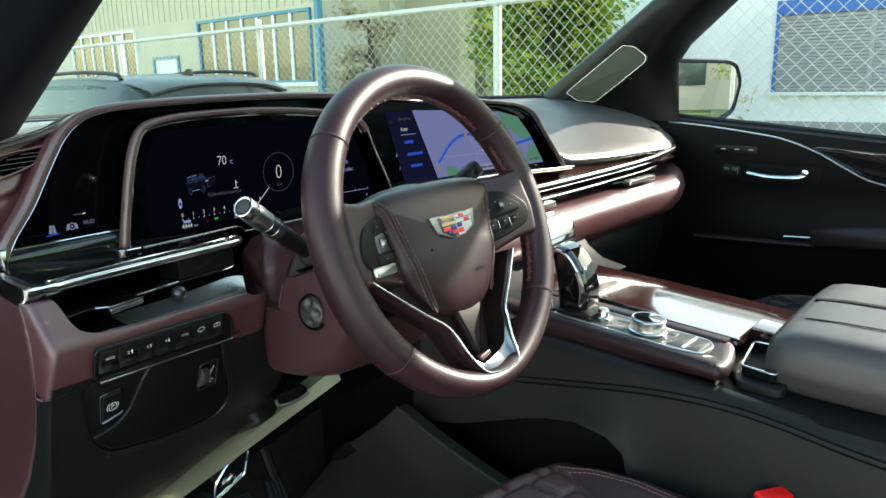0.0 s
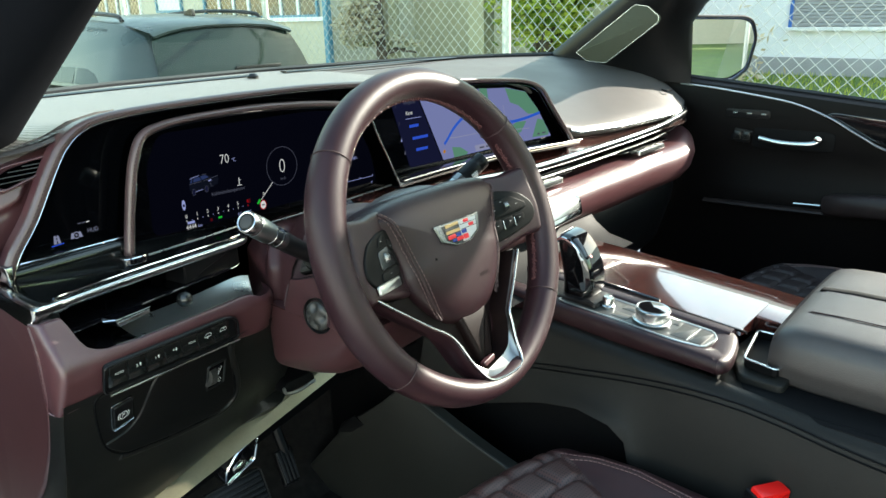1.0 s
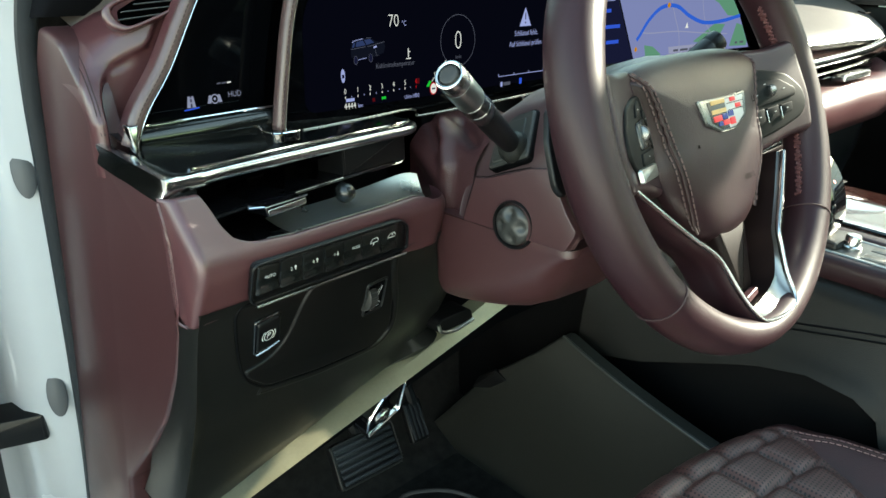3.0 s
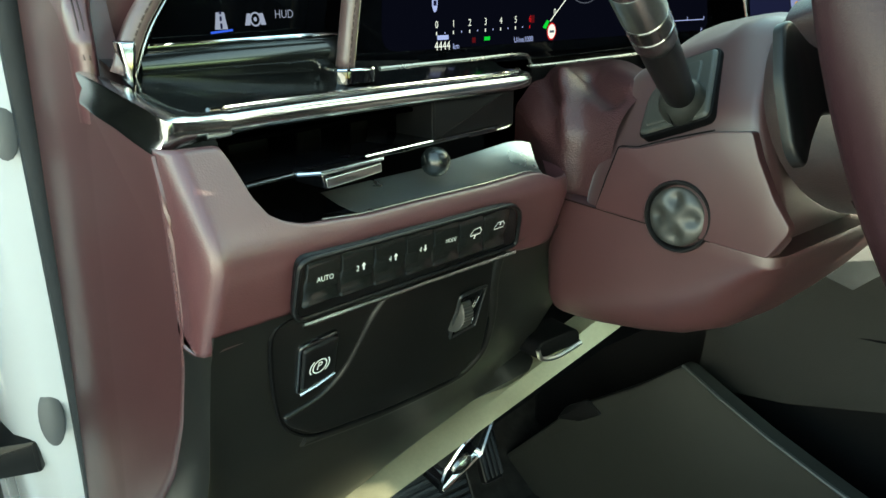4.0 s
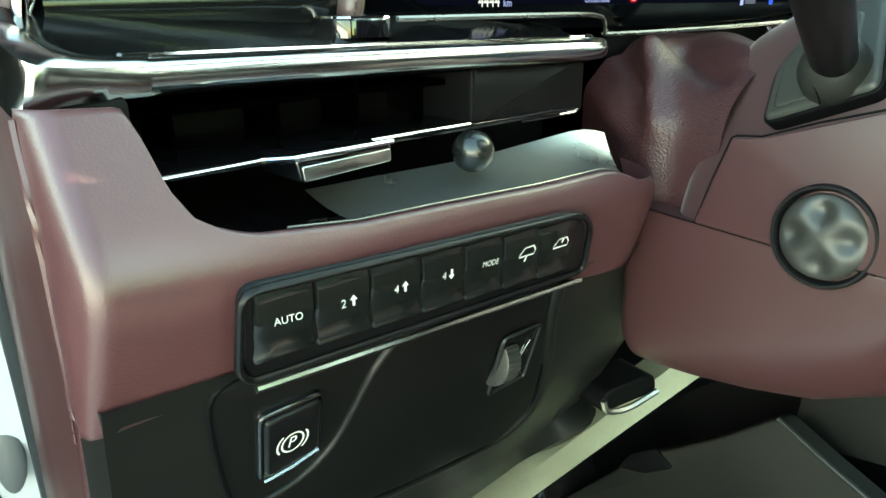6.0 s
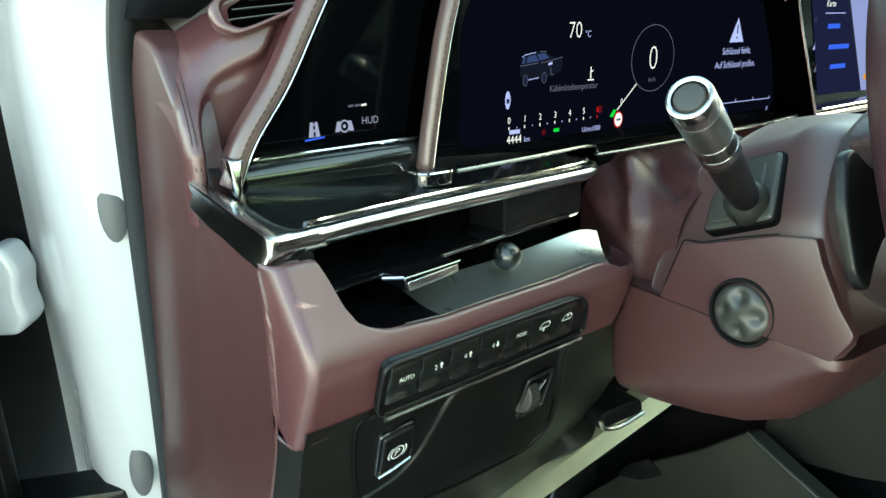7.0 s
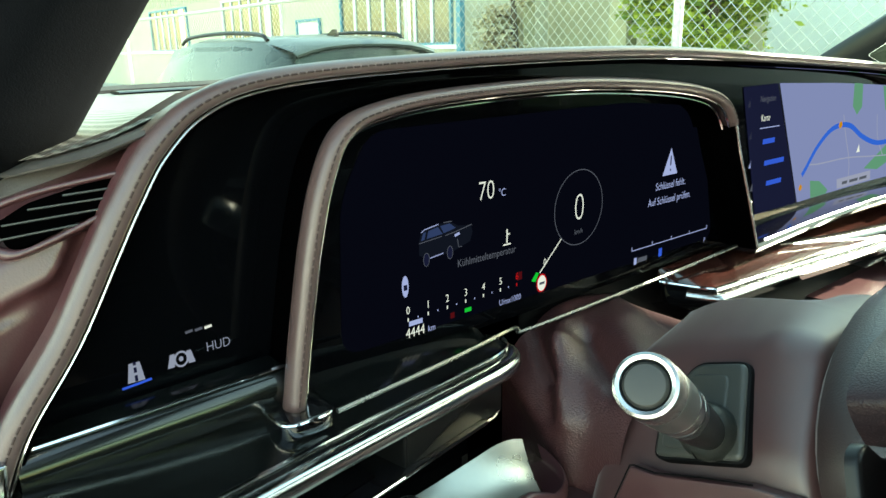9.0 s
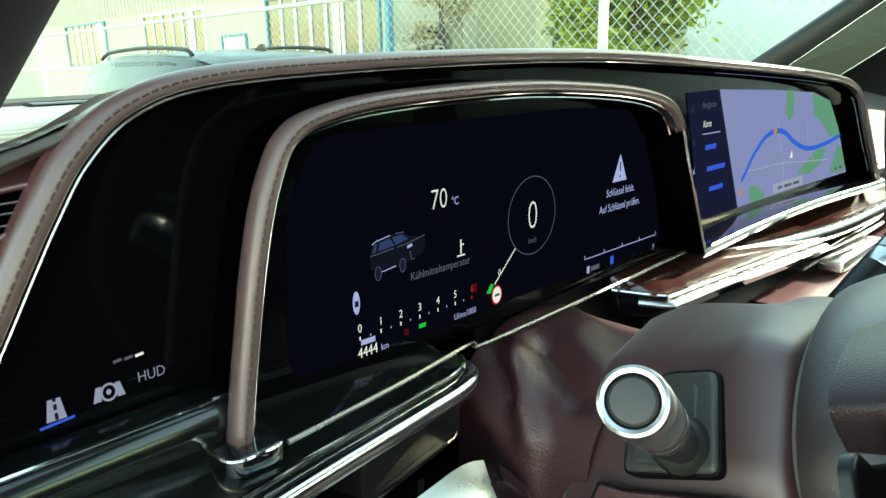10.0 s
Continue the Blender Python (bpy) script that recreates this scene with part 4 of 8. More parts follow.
for a, b in ((0.13, 0.16), (0.55, 0.20)):
    c = ring2(*CP([(a, b)])[0], 0.0020, 0.0036, 16)
    mark("car_picture_tyre", c, G_MENU, lift=0.0004)
    ribbon("car_picture_rim", c + c[:1], 0.0003, G_DIM, lift=0.0006)
# map
menu = [(0.850, 1.375), (0.905, 1.3755), (0.962, 1.2665), (0.888, 1.2675)]
mark("menu_area", menu, G_MENU, ON)
mapo = [(0.908, 1.3755), (1.02, 1.3705), (1.13, 1.3635), (1.185, 1.352), (1.225, 1.318), (1.272, 1.2625), (1.1, 1.266), (0.964, 1.2668)]
mark("map_area", mapo, G_MAP, ON)
mark("map_park", [(1.125, 1.3636), (1.185, 1.3516), (1.225, 1.3176), (1.232, 1.309), (1.195, 1.312), (1.165, 1.330), (1.14, 1.338)], G_MAPG, ON, lift=0.0002)
mark("map_park", [(1.055, 1.3690), (1.075, 1.3675), (1.080, 1.345), (1.070, 1.338), (1.058, 1.347)], G_MAPG, ON, lift=0.0002)
mark("map_park", [(1.105, 1.281), (1.16, 1.302), (1.19, 1.300), (1.175, 1.283), (1.14, 1.276)], G_MAPG, ON, lift=0.0002)
mark("map_park", [(0.990, 1.2668), (0.985, 1.284), (1.005, 1.281), (1.025, 1.270), (1.022, 1.2667)], G_MAPG, ON, lift=0.0002)
mark("map_park", [(1.21, 1.268), (1.225, 1.300), (1.243, 1.296), (1.264, 1.271), (1.262, 1.2656)], G_MAPG, ON, lift=0.0002)
ribbon("map_river", curve([Vector(p) for p in ((0.956, 1.283), (0.972, 1.296), (0.992, 1.315), (1.02, 1.329), (1.055, 1.329), (1.09, 1.315), (1.13, 1.305), (1.18, 1.305), (1.232, 1.310))], 6)[4:], 0.0050, G_RIVER, ON, lift=0.0004)
for q in (((0.975, 1.300), (1.00, 1.298), (1.06, 1.297), (1.12, 1.292), (1.20, 1.286)), ((1.04, 1.340), (1.05, 1.32), (1.065, 1.295), (1.07, 1.275)), ((1.12, 1.335), (1.13, 1.31), (1.15, 1.29))):
    ribbon("map_road", curve([Vector(p) for p in q], 5), 0.0012, G_ROAD, ON, lift=0.0003)
mark("map_marker", ring2(1.035, 1.331, 0.0040, 0.0033, 10), G_ORANGE, ON, lift=0.0006)
mark("map_marker", ring2(0.966, 1.280, 0.0030, 0.0030, 10), G_ORANGE, ON, lift=0.0006)
mark("position_arrow", [(1.080, 1.300), (1.088, 1.300), (1.084, 1.308)], G_WHITE, ON, lift=0.0006)
mark("street_bar", [(1.045, 1.268), (1.125, 1.267), (1.122, 1.277), (1.042, 1.278)], G_ROAD, ON, lift=0.0006)
for i, (x, z, w) in enumerate(((1.055, 1.2725, 0.012), (1.072, 1.2722, 0.020), (1.096, 1.2718, 0.018))):
    ribbon("street_lettering", [(x, z), (x + w, z - 0.0003)], 0.0030, G_DIM, ON, lift=0.0008)
for x, w in ((1.225, 0.008), (1.240, 0.012)):
    ribbon("clock_lettering", [(x, 1.272), (x + w, 1.2715)], 0.0030, G_DIM, ON, lift=0.0008)
text("Navigation", T(0.878, 1.3640, ON), 0.0072, G_DIM, display, "menu_lettering")
text("Karte", T(0.882, 1.3485, ON), 0.0080, G_WHITE, display, "menu_lettering")
ribbon("menu_line", [(0.882, 1.3405), (0.915, 1.3403)], 0.0008, G_PALE, ON)
for i, (x, z, w) in enumerate(((0.889, 1.329, 0.020), (0.895, 1.3105, 0.034), (0.902, 1.2925, 0.026))):
    ribbon("menu_line_lettering", [(x, z), (x + w, z)], 0.0042, G_BLUE, ON)
for i, (x, z) in enumerate(((0.860, 1.362), (0.866, 1.336), (0.870, 1.312), (0.876, 1.292))):
    mark("menu_icon", [(x, z - 0.003), (x + 0.004, z - 0.003), (x + 0.003, z + 0.004)], G_DIM if i != 2 else G_PALE, ON)


# ---- driver's side of the dashboard ----
DA, DU, DV = Vector((0.373, 0.674, 1.179)), Vector((0.9793, 0.1895, -0.0711)), Vector((0.1312, -0.3270, 0.9359))
DB = frame3(DA, DU, DV)          # u along the switch row, v up, w towards the driver


def D3(u, v, w=0.0):
    return DB @ Vector((u, v, w))


# black gloss ledge with its chrome front bar
bar = [Vector(p) for p in ((0.3255, 0.7005, 1.2446), (0.3340, 0.7060, 1.2446), (0.36, 0.7165, 1.2440), (0.44, 0.7310, 1.2432), (0.52, 0.7430, 1.2422), (0.553, 0.7485, 1.2418), (0.570, 0.756, 1.2416), (0.576, 0.768, 1.2416), (0.576, 0.785, 1.2416))]
barc = curve(bar, 6)
back = [Vector((lerp(0.322, 0.580, i / (len(barc) - 1)), 0.795, lerp(1.2680, 1.2535, i / (len(barc) - 1)))) for i in range(len(barc))]
rows = [[p + Vector((0, 0.004, 0.0035)) for p in barc]]
for t in (0.25, 0.5, 0.75, 1.0):
    rows.append([(p + Vector((0, 0.004, 0.0035))).lerp(q, t) + Vector((0, 0, 0.0015 * math.sin(math.pi * t))) for p, q in zip(barc, back)])
part("ledge", loft(rows), PIANO_S, dash, "glossy black ledge under the display", sharp=180)
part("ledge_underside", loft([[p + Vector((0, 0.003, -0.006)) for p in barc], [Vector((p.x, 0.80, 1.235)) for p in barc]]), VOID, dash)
part("chrome_bar", sweep([p for p in barc if p.x > 0.343], oval(0.0056, 0.0050, 16, 2.4), (0, 0.1, 1)), BAR_METAL, dash, "satin chrome bar along the ledge")
# Thin added strip draws the highlight along the bar's inner edge.
part("bar_edge_highlight", sweep([p + Vector((0.004, 0.0085, 0.0052)) for p in barc[9:-8]], oval(0.0013, 0.0011, 8), (0, 0, 1)), CHROME, dash)
# the bar sweeps round the corner into a polished end cap: side face, ridge, top face
FOOT = curve([Vector(p) for p in ((0.3097, 0.7890, 1.2480), (0.3105, 0.7600, 1.2450), (0.3125, 0.7390, 1.2425), (0.3150, 0.7180, 1.2385), (0.3185, 0.7020, 1.2362), (0.3300, 0.7035, 1.2388), (0.3520, 0.7100, 1.2390))], 6)
RIDGE = curve([Vector(p) for p in ((0.3097, 0.7850, 1.2628), (0.3112, 0.7560, 1.2612), (0.3138, 0.7280, 1.2580), (0.3172, 0.7090, 1.2545), (0.3222, 0.6992, 1.2502), (0.3320, 0.7018, 1.2484), (0.3520, 0.7095, 1.2474))], 6)
INNER = curve([Vector(p) for p in ((0.3185, 0.7900, 1.2605), (0.3232, 0.7570, 1.2585), (0.3270, 0.7300, 1.2558), (0.3308, 0.7160, 1.2530), (0.3366, 0.7098, 1.2508), (0.3430, 0.7118, 1.2500), (0.3540, 0.7155, 1.2492))], 6)
TURN = 24
hollow = [a.lerp(b, 0.5) + Vector((0.0016, 0.0, 0.0)) for a, b in zip(FOOT, RIDGE)]
tuck = [p + Vector((0.006, 0.004, 0.001)) for p in FOOT]
# Side face takes a darker chrome; a dark reflection is put into its tone.
part("chrome_end_cap", loft([r[:TURN + 1] for r in (tuck, FOOT, [a.lerp(b, 0.12) for a, b in zip(FOOT, RIDGE)], hollow, [a.lerp(b, 0.9) for a, b in zip(FOOT, RIDGE)], RIDGE)]), DARK_CHROME, dash, "polished chrome end cap, dark reflection in its tone", sharp=60)
part("chrome_corner", loft([[a.lerp(b, t) + Vector((0, 0, 0.0012 * math.sin(math.pi * t))) for a, b in zip(RIDGE, INNER)] for t in (0, 0.2, 0.5, 0.8, 1.0)] + [[p + Vector((0.002, 0.002, -0.006)) for p in INNER]]), BAR_METAL, dash, "satin chrome corner of the ledge", sharp=60)
part("chrome_corner_front", loft([r[TURN:] for r in (tuck, FOOT, [a.lerp(b, 0.5) + Vector((0.0, -0.0022, 0.0)) for a, b in zip(FOOT, RIDGE)], RIDGE)]), BAR_METAL, dash, sharp=80)

part("end_filler", box((0.3185, 0.7060, 1.230), (0.345, 0.76, 1.2395), 0.002), VOID, dash)
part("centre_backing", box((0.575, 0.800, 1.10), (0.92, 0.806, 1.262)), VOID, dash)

# air vent below the ledge
QU, QS = DU, Vector((-0.0636, 0.6214, 0.7809))
QN = Vector((0.1922, -0.7602, 0.6206))
Q0 = Vector((0.3753, 0.6666, 1.1911))


def Q3(u, s, o=0.0):
    """Points of the bolster's upper slope."""
    return Q0 + QU * u + QS * s + QN * o


TOPS = [(-0.060, 0.0592), (-0.0312, 0.0596), (-0.0298, 0.0560), (-0.0280, 0.0480), (-0.0262, 0.0350), (-0.0222, 0.0258), (-0.0150, 0.0208), (-0.0060, 0.0180), (0.0284, 0.0162), (0.06, 0.0172), (0.12, 0.0183), (0.162, 0.0205), (0.172, 0.0195), (0.182, 0.0150), (0.192, 0.0085), (0.203, 0.0040), (0.214, 0.0020)]
us = [-0.0586, -0.0583, -0.0576, -0.0565, -0.0550, -0.0530, -0.0505, -0.048, -0.0455, -0.043, -0.0405, -0.038, -0.0355] + [-0.0320 + 0.0009 * i for i in range(12)] + [-0.020 + 0.004 * i for i in range(53)]
us = [u for u in us if u <= 0.176] + [0.180, 0.184, 0.188, 0.192, 0.196, 0.200, 0.2035, 0.2065, 0.209, 0.211, 0.2125, 0.2135, 0.2140]
rows = []
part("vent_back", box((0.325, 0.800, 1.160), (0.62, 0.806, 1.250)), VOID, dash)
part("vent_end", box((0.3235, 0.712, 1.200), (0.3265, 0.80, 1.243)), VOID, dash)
fl = [u for u in us if -0.031 < u < 0.179]
part("vent_floor", loft([[Q3(u, at_x(TOPS, u) - 0.001, -0.004) for u in fl if u < 0.042], [Vector((Q3(u, 0).x, 0.745, 1.192)) for u in fl if u < 0.042], [Vector((Q3(u, 0).x, 0.80, 1.196)) for u in fl if u < 0.042]]), PIANO, dash, "gloss black vent floor", sharp=180)
tray = []
for t in (0.0, 0.15, 0.35, 0.6, 0.85, 1.0):
    row = []
    for u in [lerp(0.030, 0.179, i / 30) for i in range(31)]:
        k = at_x([(0.03, 0.0), (0.10, 0.25), (0.15, 0.75), (0.179, 1.0)], u)
        lip = Q3(u, at_x(TOPS, u) - 0.0008, -0.003)
        top_ = lip + Vector((lerp(0.0, 0.012, k), lerp(0.045, 0.026, k), lerp(0.001, 0.0150, k)))
        row.append(lip.lerp(top_, t) + Vector((0, 0, -lerp(0.002, 0.0035, k) * math.sin(math.pi * t))))
    tray.append(row)
part("vent_tray", loft(tray), TRAY, dash, "satin grey scoop below the vent", sharp=180)
part("vent_floor_line", tube([Q3(u, at_x(TOPS, u) + 0.0002, -0.0022) for u in us if 0.0 < u < 0.17], 0.0004, 6), GUNMETAL, dash)
VF = frame3((0.40, 0.722, 1.214), (0.982, 0.187, 0.0), (0, 0, 1))
vent = part("air_vent", box((-0.075, -0.0012, -0.060), (0.150, 0.0012, 0.000), 0.0008, m=VF), PIANO, dash, "black horizontal air vent vane")
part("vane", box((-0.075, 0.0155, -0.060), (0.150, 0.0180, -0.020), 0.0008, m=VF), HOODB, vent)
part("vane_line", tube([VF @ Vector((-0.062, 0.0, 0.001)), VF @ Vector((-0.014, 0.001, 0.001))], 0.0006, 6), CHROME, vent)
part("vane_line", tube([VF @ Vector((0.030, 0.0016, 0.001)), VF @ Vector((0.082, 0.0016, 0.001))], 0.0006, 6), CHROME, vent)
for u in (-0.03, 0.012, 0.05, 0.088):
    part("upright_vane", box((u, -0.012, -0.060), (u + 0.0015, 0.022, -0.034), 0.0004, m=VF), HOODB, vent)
part("vent_end_block", box((0.088, -0.002, -0.060), (0.168, 0.026, -0.004), 0.002, m=VF), BLACK, vent, "black end block")
part("end_block_line", tube([VF @ Vector((0.120, -0.0022, -0.0035)), VF @ Vector((0.160, -0.0022, -0.0035)), VF @ Vector((0.168, -0.0010, -0.006))], 0.0008, 6), SATIN, vent)
tab = part("vent_tab", plate(fillet([(-0.0135, -0.0040), (0.0235, -0.0025), (0.0240, 0.0040), (-0.0150, 0.0040)], 0.002), VF @ Matrix.Translation((0, 0, 0.020)), 0.022, 0.0012), PIANO, vent, "chrome-edged vent adjuster")
part("tab_line", tube([VF @ Vector(p) for p in ((-0.021, 0.0030, 0.010), (-0.0150, 0.0042, 0.0195), (0.0238, 0.0046, 0.0205))], 0.0009, 6), CHROME, tab)
part("tab_face", plate(fillet([(-0.0125, -0.0036), (0.0228, -0.0020), (0.0228, 0.0024), (-0.0130, 0.0014)], 0.001), VF @ Matrix.Translation((0, 0, 0.0208)), 0.002, 0.0004), SATIN, tab)
part("vent_knob", turned([(0.0002, -0.0085)] + [(0.0085 * math.sin(a), -0.0085 * math.cos(a)) for a in [math.pi * i / 12 for i in range(1, 12)]] + [(0.0002, 0.0085)], frame3((0.472, 0.722, 1.2075), (1, 0.2, 0), (0, 0.2, 1)), 20), SWITCH_B, vent, "gloss black round knob")

# leather bolster: a soft roll whose near end flattens and whose far end closes in a rounded nose
def evenly(line, n):
    """n points at even steps along a line."""
    d = [0.0]
    for a, b in zip(line, line[1:]):
        d.append(d[-1] + (b - a).length)
    out, k = [], 0
    for i in range(n):
        want = d[-1] * i / (n - 1)
        while k < len(d) - 2 and d[k + 1] < want:
            k += 1
        out.append(line[k].lerp(line[k + 1], min(1.0, (want - d[k]) / max(1e-9, d[k + 1] - d[k]))))
    return out


rows = []
for u in us:
    st = at_x(TOPS, u)
    k = min(1.0, max(0.0, (u - 0.188) / 0.026))
    g = Vector((0.0, 0.034, 0.002)) * (1 - math.sqrt(1 - k * k))
    lo = -0.0285 - 0.0045 * min(1.0, max(0.0, -u / 0.05)) - 0.0045 * min(1.0, max(0.0, (u - 0.150) / 0.025)) + 0.006 * k * k
    sh = 0.020 * min(1.0, max(0.0, (u - 0.155) / 0.059))
    line = [D3(u + sh, lo + 0.001, -0.0048)] + [D3(u + sh * lerp(0.9, 0.5, i / 8), lerp(lo + 0.004, 0.004, i / 8), -0.0036) for i in range(9)] + [Q3(u + sh * lerp(0.35, 0, i / 8), lerp(0.006, max(0.012, st - 0.002), i / 8), -0.0004) for i in range(9)]
    n = max(8, int(sum((b - a).length for a, b in zip(line, line[1:])) / 0.0012))
    line = evenly(line, n)
    for _ in range(int(at_x([(-0.06, 160), (-0.02, 90), (0.02, 40), (0.16, 40), (0.2, 90)], u))):
        line = line[:1] + [line[i] * 0.5 + (line[i - 1] + line[i + 1]) * 0.25 for i in range(1, n - 1)] + line[-1:]
    row = [D3(u + sh, lo + 0.001, -0.030), D3(u + sh, lo, -0.012), D3(u + sh, lo, -0.0075)] + evenly(line, 36) + [Q3(u, st, -0.0030), Q3(u, st + 0.0004, -0.0055), Q3(u, st + 0.0004, -0.020)]
    e = min(1.0, max(0.0, (-0.0480 - u) / 0.0106))
    back_off = Vector((0, 0.040, -0.002)) * (1 - math.sqrt(1 - e * e))
    rows.append([Vector((max(p.x, 0.3168), p.y, p.z)) + g + back_off for p in row])
part("bolster", loft(rows), LEATHER, dash, "smooth burgundy leather bolster", sharp=180)
part("bolster_welt", tube(curve([(0.3166, 0.7035, 1.2360), (0.3170, 0.6955, 1.2120), (0.3172, 0.6950, 1.190), (0.3172, 0.6970, 1.166), (0.3172, 0.7010, 1.1530), (0.3200, 0.6925, 1.1500)], 8), 0.0013, 6), LEATHER, dash, "piped leather edge")
part("bolster_stitch", stitches(curve([(0.3162, 0.7030, 1.2350), (0.3164, 0.6975, 1.2120), (0.3164, 0.6975, 1.190), (0.3164, 0.6995, 1.164), (0.3162, 0.7035, 1.141)], 8), (-1, 0, 0), 0.0035, 0.0013, 0.00035), THREAD_W, dash)

# seven-button switch strip
BT = [-0.0119, 0.0075, 0.0276, 0.0490, 0.0692, 0.0897, 0.1110, 0.1360]
BB = [-0.0075, 0.0150, 0.0372, 0.0598, 0.0812, 0.1030, 0.1250, 0.1455]
m = DB @ Matrix.Translation((-0.0019, 0.0023, 0.0006)) @ Matrix.Diagonal((0.976, 1, 1, 1))
strip = part("switch_strip", plate(fillet([(-0.0145, 0.0100), (0.1370, 0.0115), (0.1490, 0.0040), (0.1590, -0.0200), (-0.0060, -0.0240), (-0.0100, -0.0180)], 0.006), m, 0.012, 0.0015), BLACK, dash, "black row of seven suspension and mode switches")
for i in range(7):
    q = [(BT[i] + 0.0004, 0.0095), (BT[i + 1] - 0.0004, 0.0108), (BB[i + 1] - 0.0004, -0.0155), (BB[i] + 0.0004, -0.0165)]
    bm = bmesh.new()
    grid = []
    for r in range(29):
        t = r / 28
        dip = at_x([(0.0, -0.0010), (0.07, 0.0), (0.42, -0.0001), (0.52, -0.0006), (0.64, -0.0014), (0.76, -0.0018), (0.88, -0.0014), (0.96, -0.0004), (1.0, -0.0006)], t)
        grid.append([m @ Vector((lerp(lerp(q[0][0], q[1][0], s), lerp(q[3][0], q[2][0], s), t), lerp(lerp(q[0][1], q[1][1], s), lerp(q[3][1], q[2][1], s), t), 0.0018 + dip - (0.0012 if s in (0, 1.0) else 0))) for s in (0, 0.035, 0.5, 0.965, 1.0)])
    part("switch", loft(grid, bm=bm), SWITCH_B, strip, sharp=60)
rim_line = fillet([(-0.0155, 0.0110), (0.1380, 0.0125), (0.1505, 0.0045), (0.1605, -0.0205), (-0.0070, -0.0235), (-0.0115, -0.0180)], 0.006)
part("strip_rim", sweep([m @ Vector((p.x, p.y, 0.0004)) for p in rim_line], oval(0.0013, 0.0016, 10), DB.to_3x3() @ Vector((0, 0, 1)), True), BLACK, strip, "rounded black surround")
part("switch_line", sweep([D3(-0.0070, -0.0236, 0.0026), D3(0.07, -0.0229, 0.0026), D3(0.1540, -0.0224, 0.0024)], oval(0.0015, 0.0013, 8), (0, -1, 0)), SATIN, strip, "bright strip under the switches")


LB = DB @ Matrix.Translation((-0.0019, 0.0023, 0)) @ Matrix.Diagonal((0.976, 1, 1, 1))


def label(body, u, v, size, w=0.0026):
    sh = Matrix(((1, -0.28, 0, 0), (0, 1, 0, 0), (0, 0, 1, 0), (0, 0, 0, 1)))
    return text(body, LB @ Matrix.Translation((u, v, w)) @ sh, size, PRINT, strip, "lettering", 'CENTER')


label("AUTO", 0.0010, -0.0010, 0.0043)
label("2", 0.0205, -0.0010, 0.0050)
label("4", 0.0418, -0.0008, 0.0050)
label("4", 0.0635, -0.0005, 0.0050)
label("MODE", 0.0872, 0.0000, 0.0038)
for u, up in ((0.0240, 1), (0.0453, 1), (0.0668, -1)):
    pts = [(u - 0.0006, -0.0030), (u + 0.0006, -0.0030), (u + 0.0006, 0.0), (u + 0.0018, 0.0), (u, 0.0024), (u - 0.0018, 0.0), (u - 0.0006, 0.0)]
    if up < 0:
        pts = [(a, -0.0006 - b) for a, b in pts]
    pts = [(a * 0.85 + u * 0.15 - 0.28 * b, b * 0.85) for a, b in pts]
    mark("arrow", pts, PRINT, LB, strip, 0.0026)
for u, dz in ((0.1085, 1), (0.1300, -1)):
    ribbon("car_symbol", [(u - 0.0045, 0.0002), (u - 0.0030, 0.0030), (u + 0.0020, 0.0034), (u + 0.0042, 0.0012), (u + 0.0042, -0.0008), (u - 0.0045, -0.0012), (u - 0.0045, 0.0002)], 0.0007, PRINT, LB, strip, 0.0026)
    ribbon("car_symbol_arrow", [(u, -0.0038 if dz > 0 else 0.0010), (u, -0.0008 if dz > 0 else 0.0028)], 0.0012, PRINT, LB, strip, 0.0026)

# knee panel in charcoal plastic, with its inset lid
rows = []
for i in range(25):
    s = i / 24
    u = lerp(-0.0500, 0.30, s)
    c = []
    zs = 0.918 + 0.30 * max(0.0, (0.373 + u * 0.98 - 0.384))
    ys = 0.800
    for v in (-0.020, -0.040, -0.06, -0.09, -0.12, -0.15, -0.18):
        q = D3(u, v, -0.0030 - (0.0035 if v < -0.03 else 0) - 0.004 * max(0, s - 0.6) - (0.012 * ((s - 0.55) / 0.45) ** 2 if s > 0.55 else 0))
        if v < -0.12:
            q = q + Vector((0, 0.004 * (-(v + 0.12) / 0.03), 0))
        c.append(q)
    e = Vector((c[-1].x + 0.002, ys, min(zs, c[-1].z - 0.02)))
    c.append(c[-1].lerp(e, 0.6) + Vector((0, -0.006, 0)))
    c.append(e)
    rows.append([Vector((max(p.x, 0.3220 + 0.05 * s), p.y, p.z)) for p in c])
rows.insert(0, [p + Vector((-0.0025, 0.006, 0)) for p in rows[0]])
rows.insert(0, [p + Vector((-0.0020, 0.016, 0)) for p in rows[0]])
rows.insert(0, [p + Vector((-0.0005, 0.04, 0)) for p in rows[0]])
part("knee_panel", loft(rows), PLASTIC, dash, "charcoal plastic knee panel", sharp=50)
LID = [(-0.0195, -0.024), (-0.0125, -0.055), (-0.0050, -0.080), (0.0050, -0.104), (0.0270, -0.1235), (0.0900, -0.1335), (0.1580, -0.1370), (0.1810, -0.1200), (0.1690, -0.0800), (0.1445, -0.024)]
lid = fillet(LID, 0.014, 5)
part("knee_lid", plate(lid, DB @ Matrix.Translation((0, 0, -0.0046)), 0.006, 0.0016), LIDM, dash, "flat inset lid in the knee panel")
part("lid_gap", sweep([D3(p.x, p.y, -0.0050) for p in lid], oval(0.0011, 0.0016, 6), DB.to_3x3() @ Vector((0, 0, 1)), True), VOID, dash)
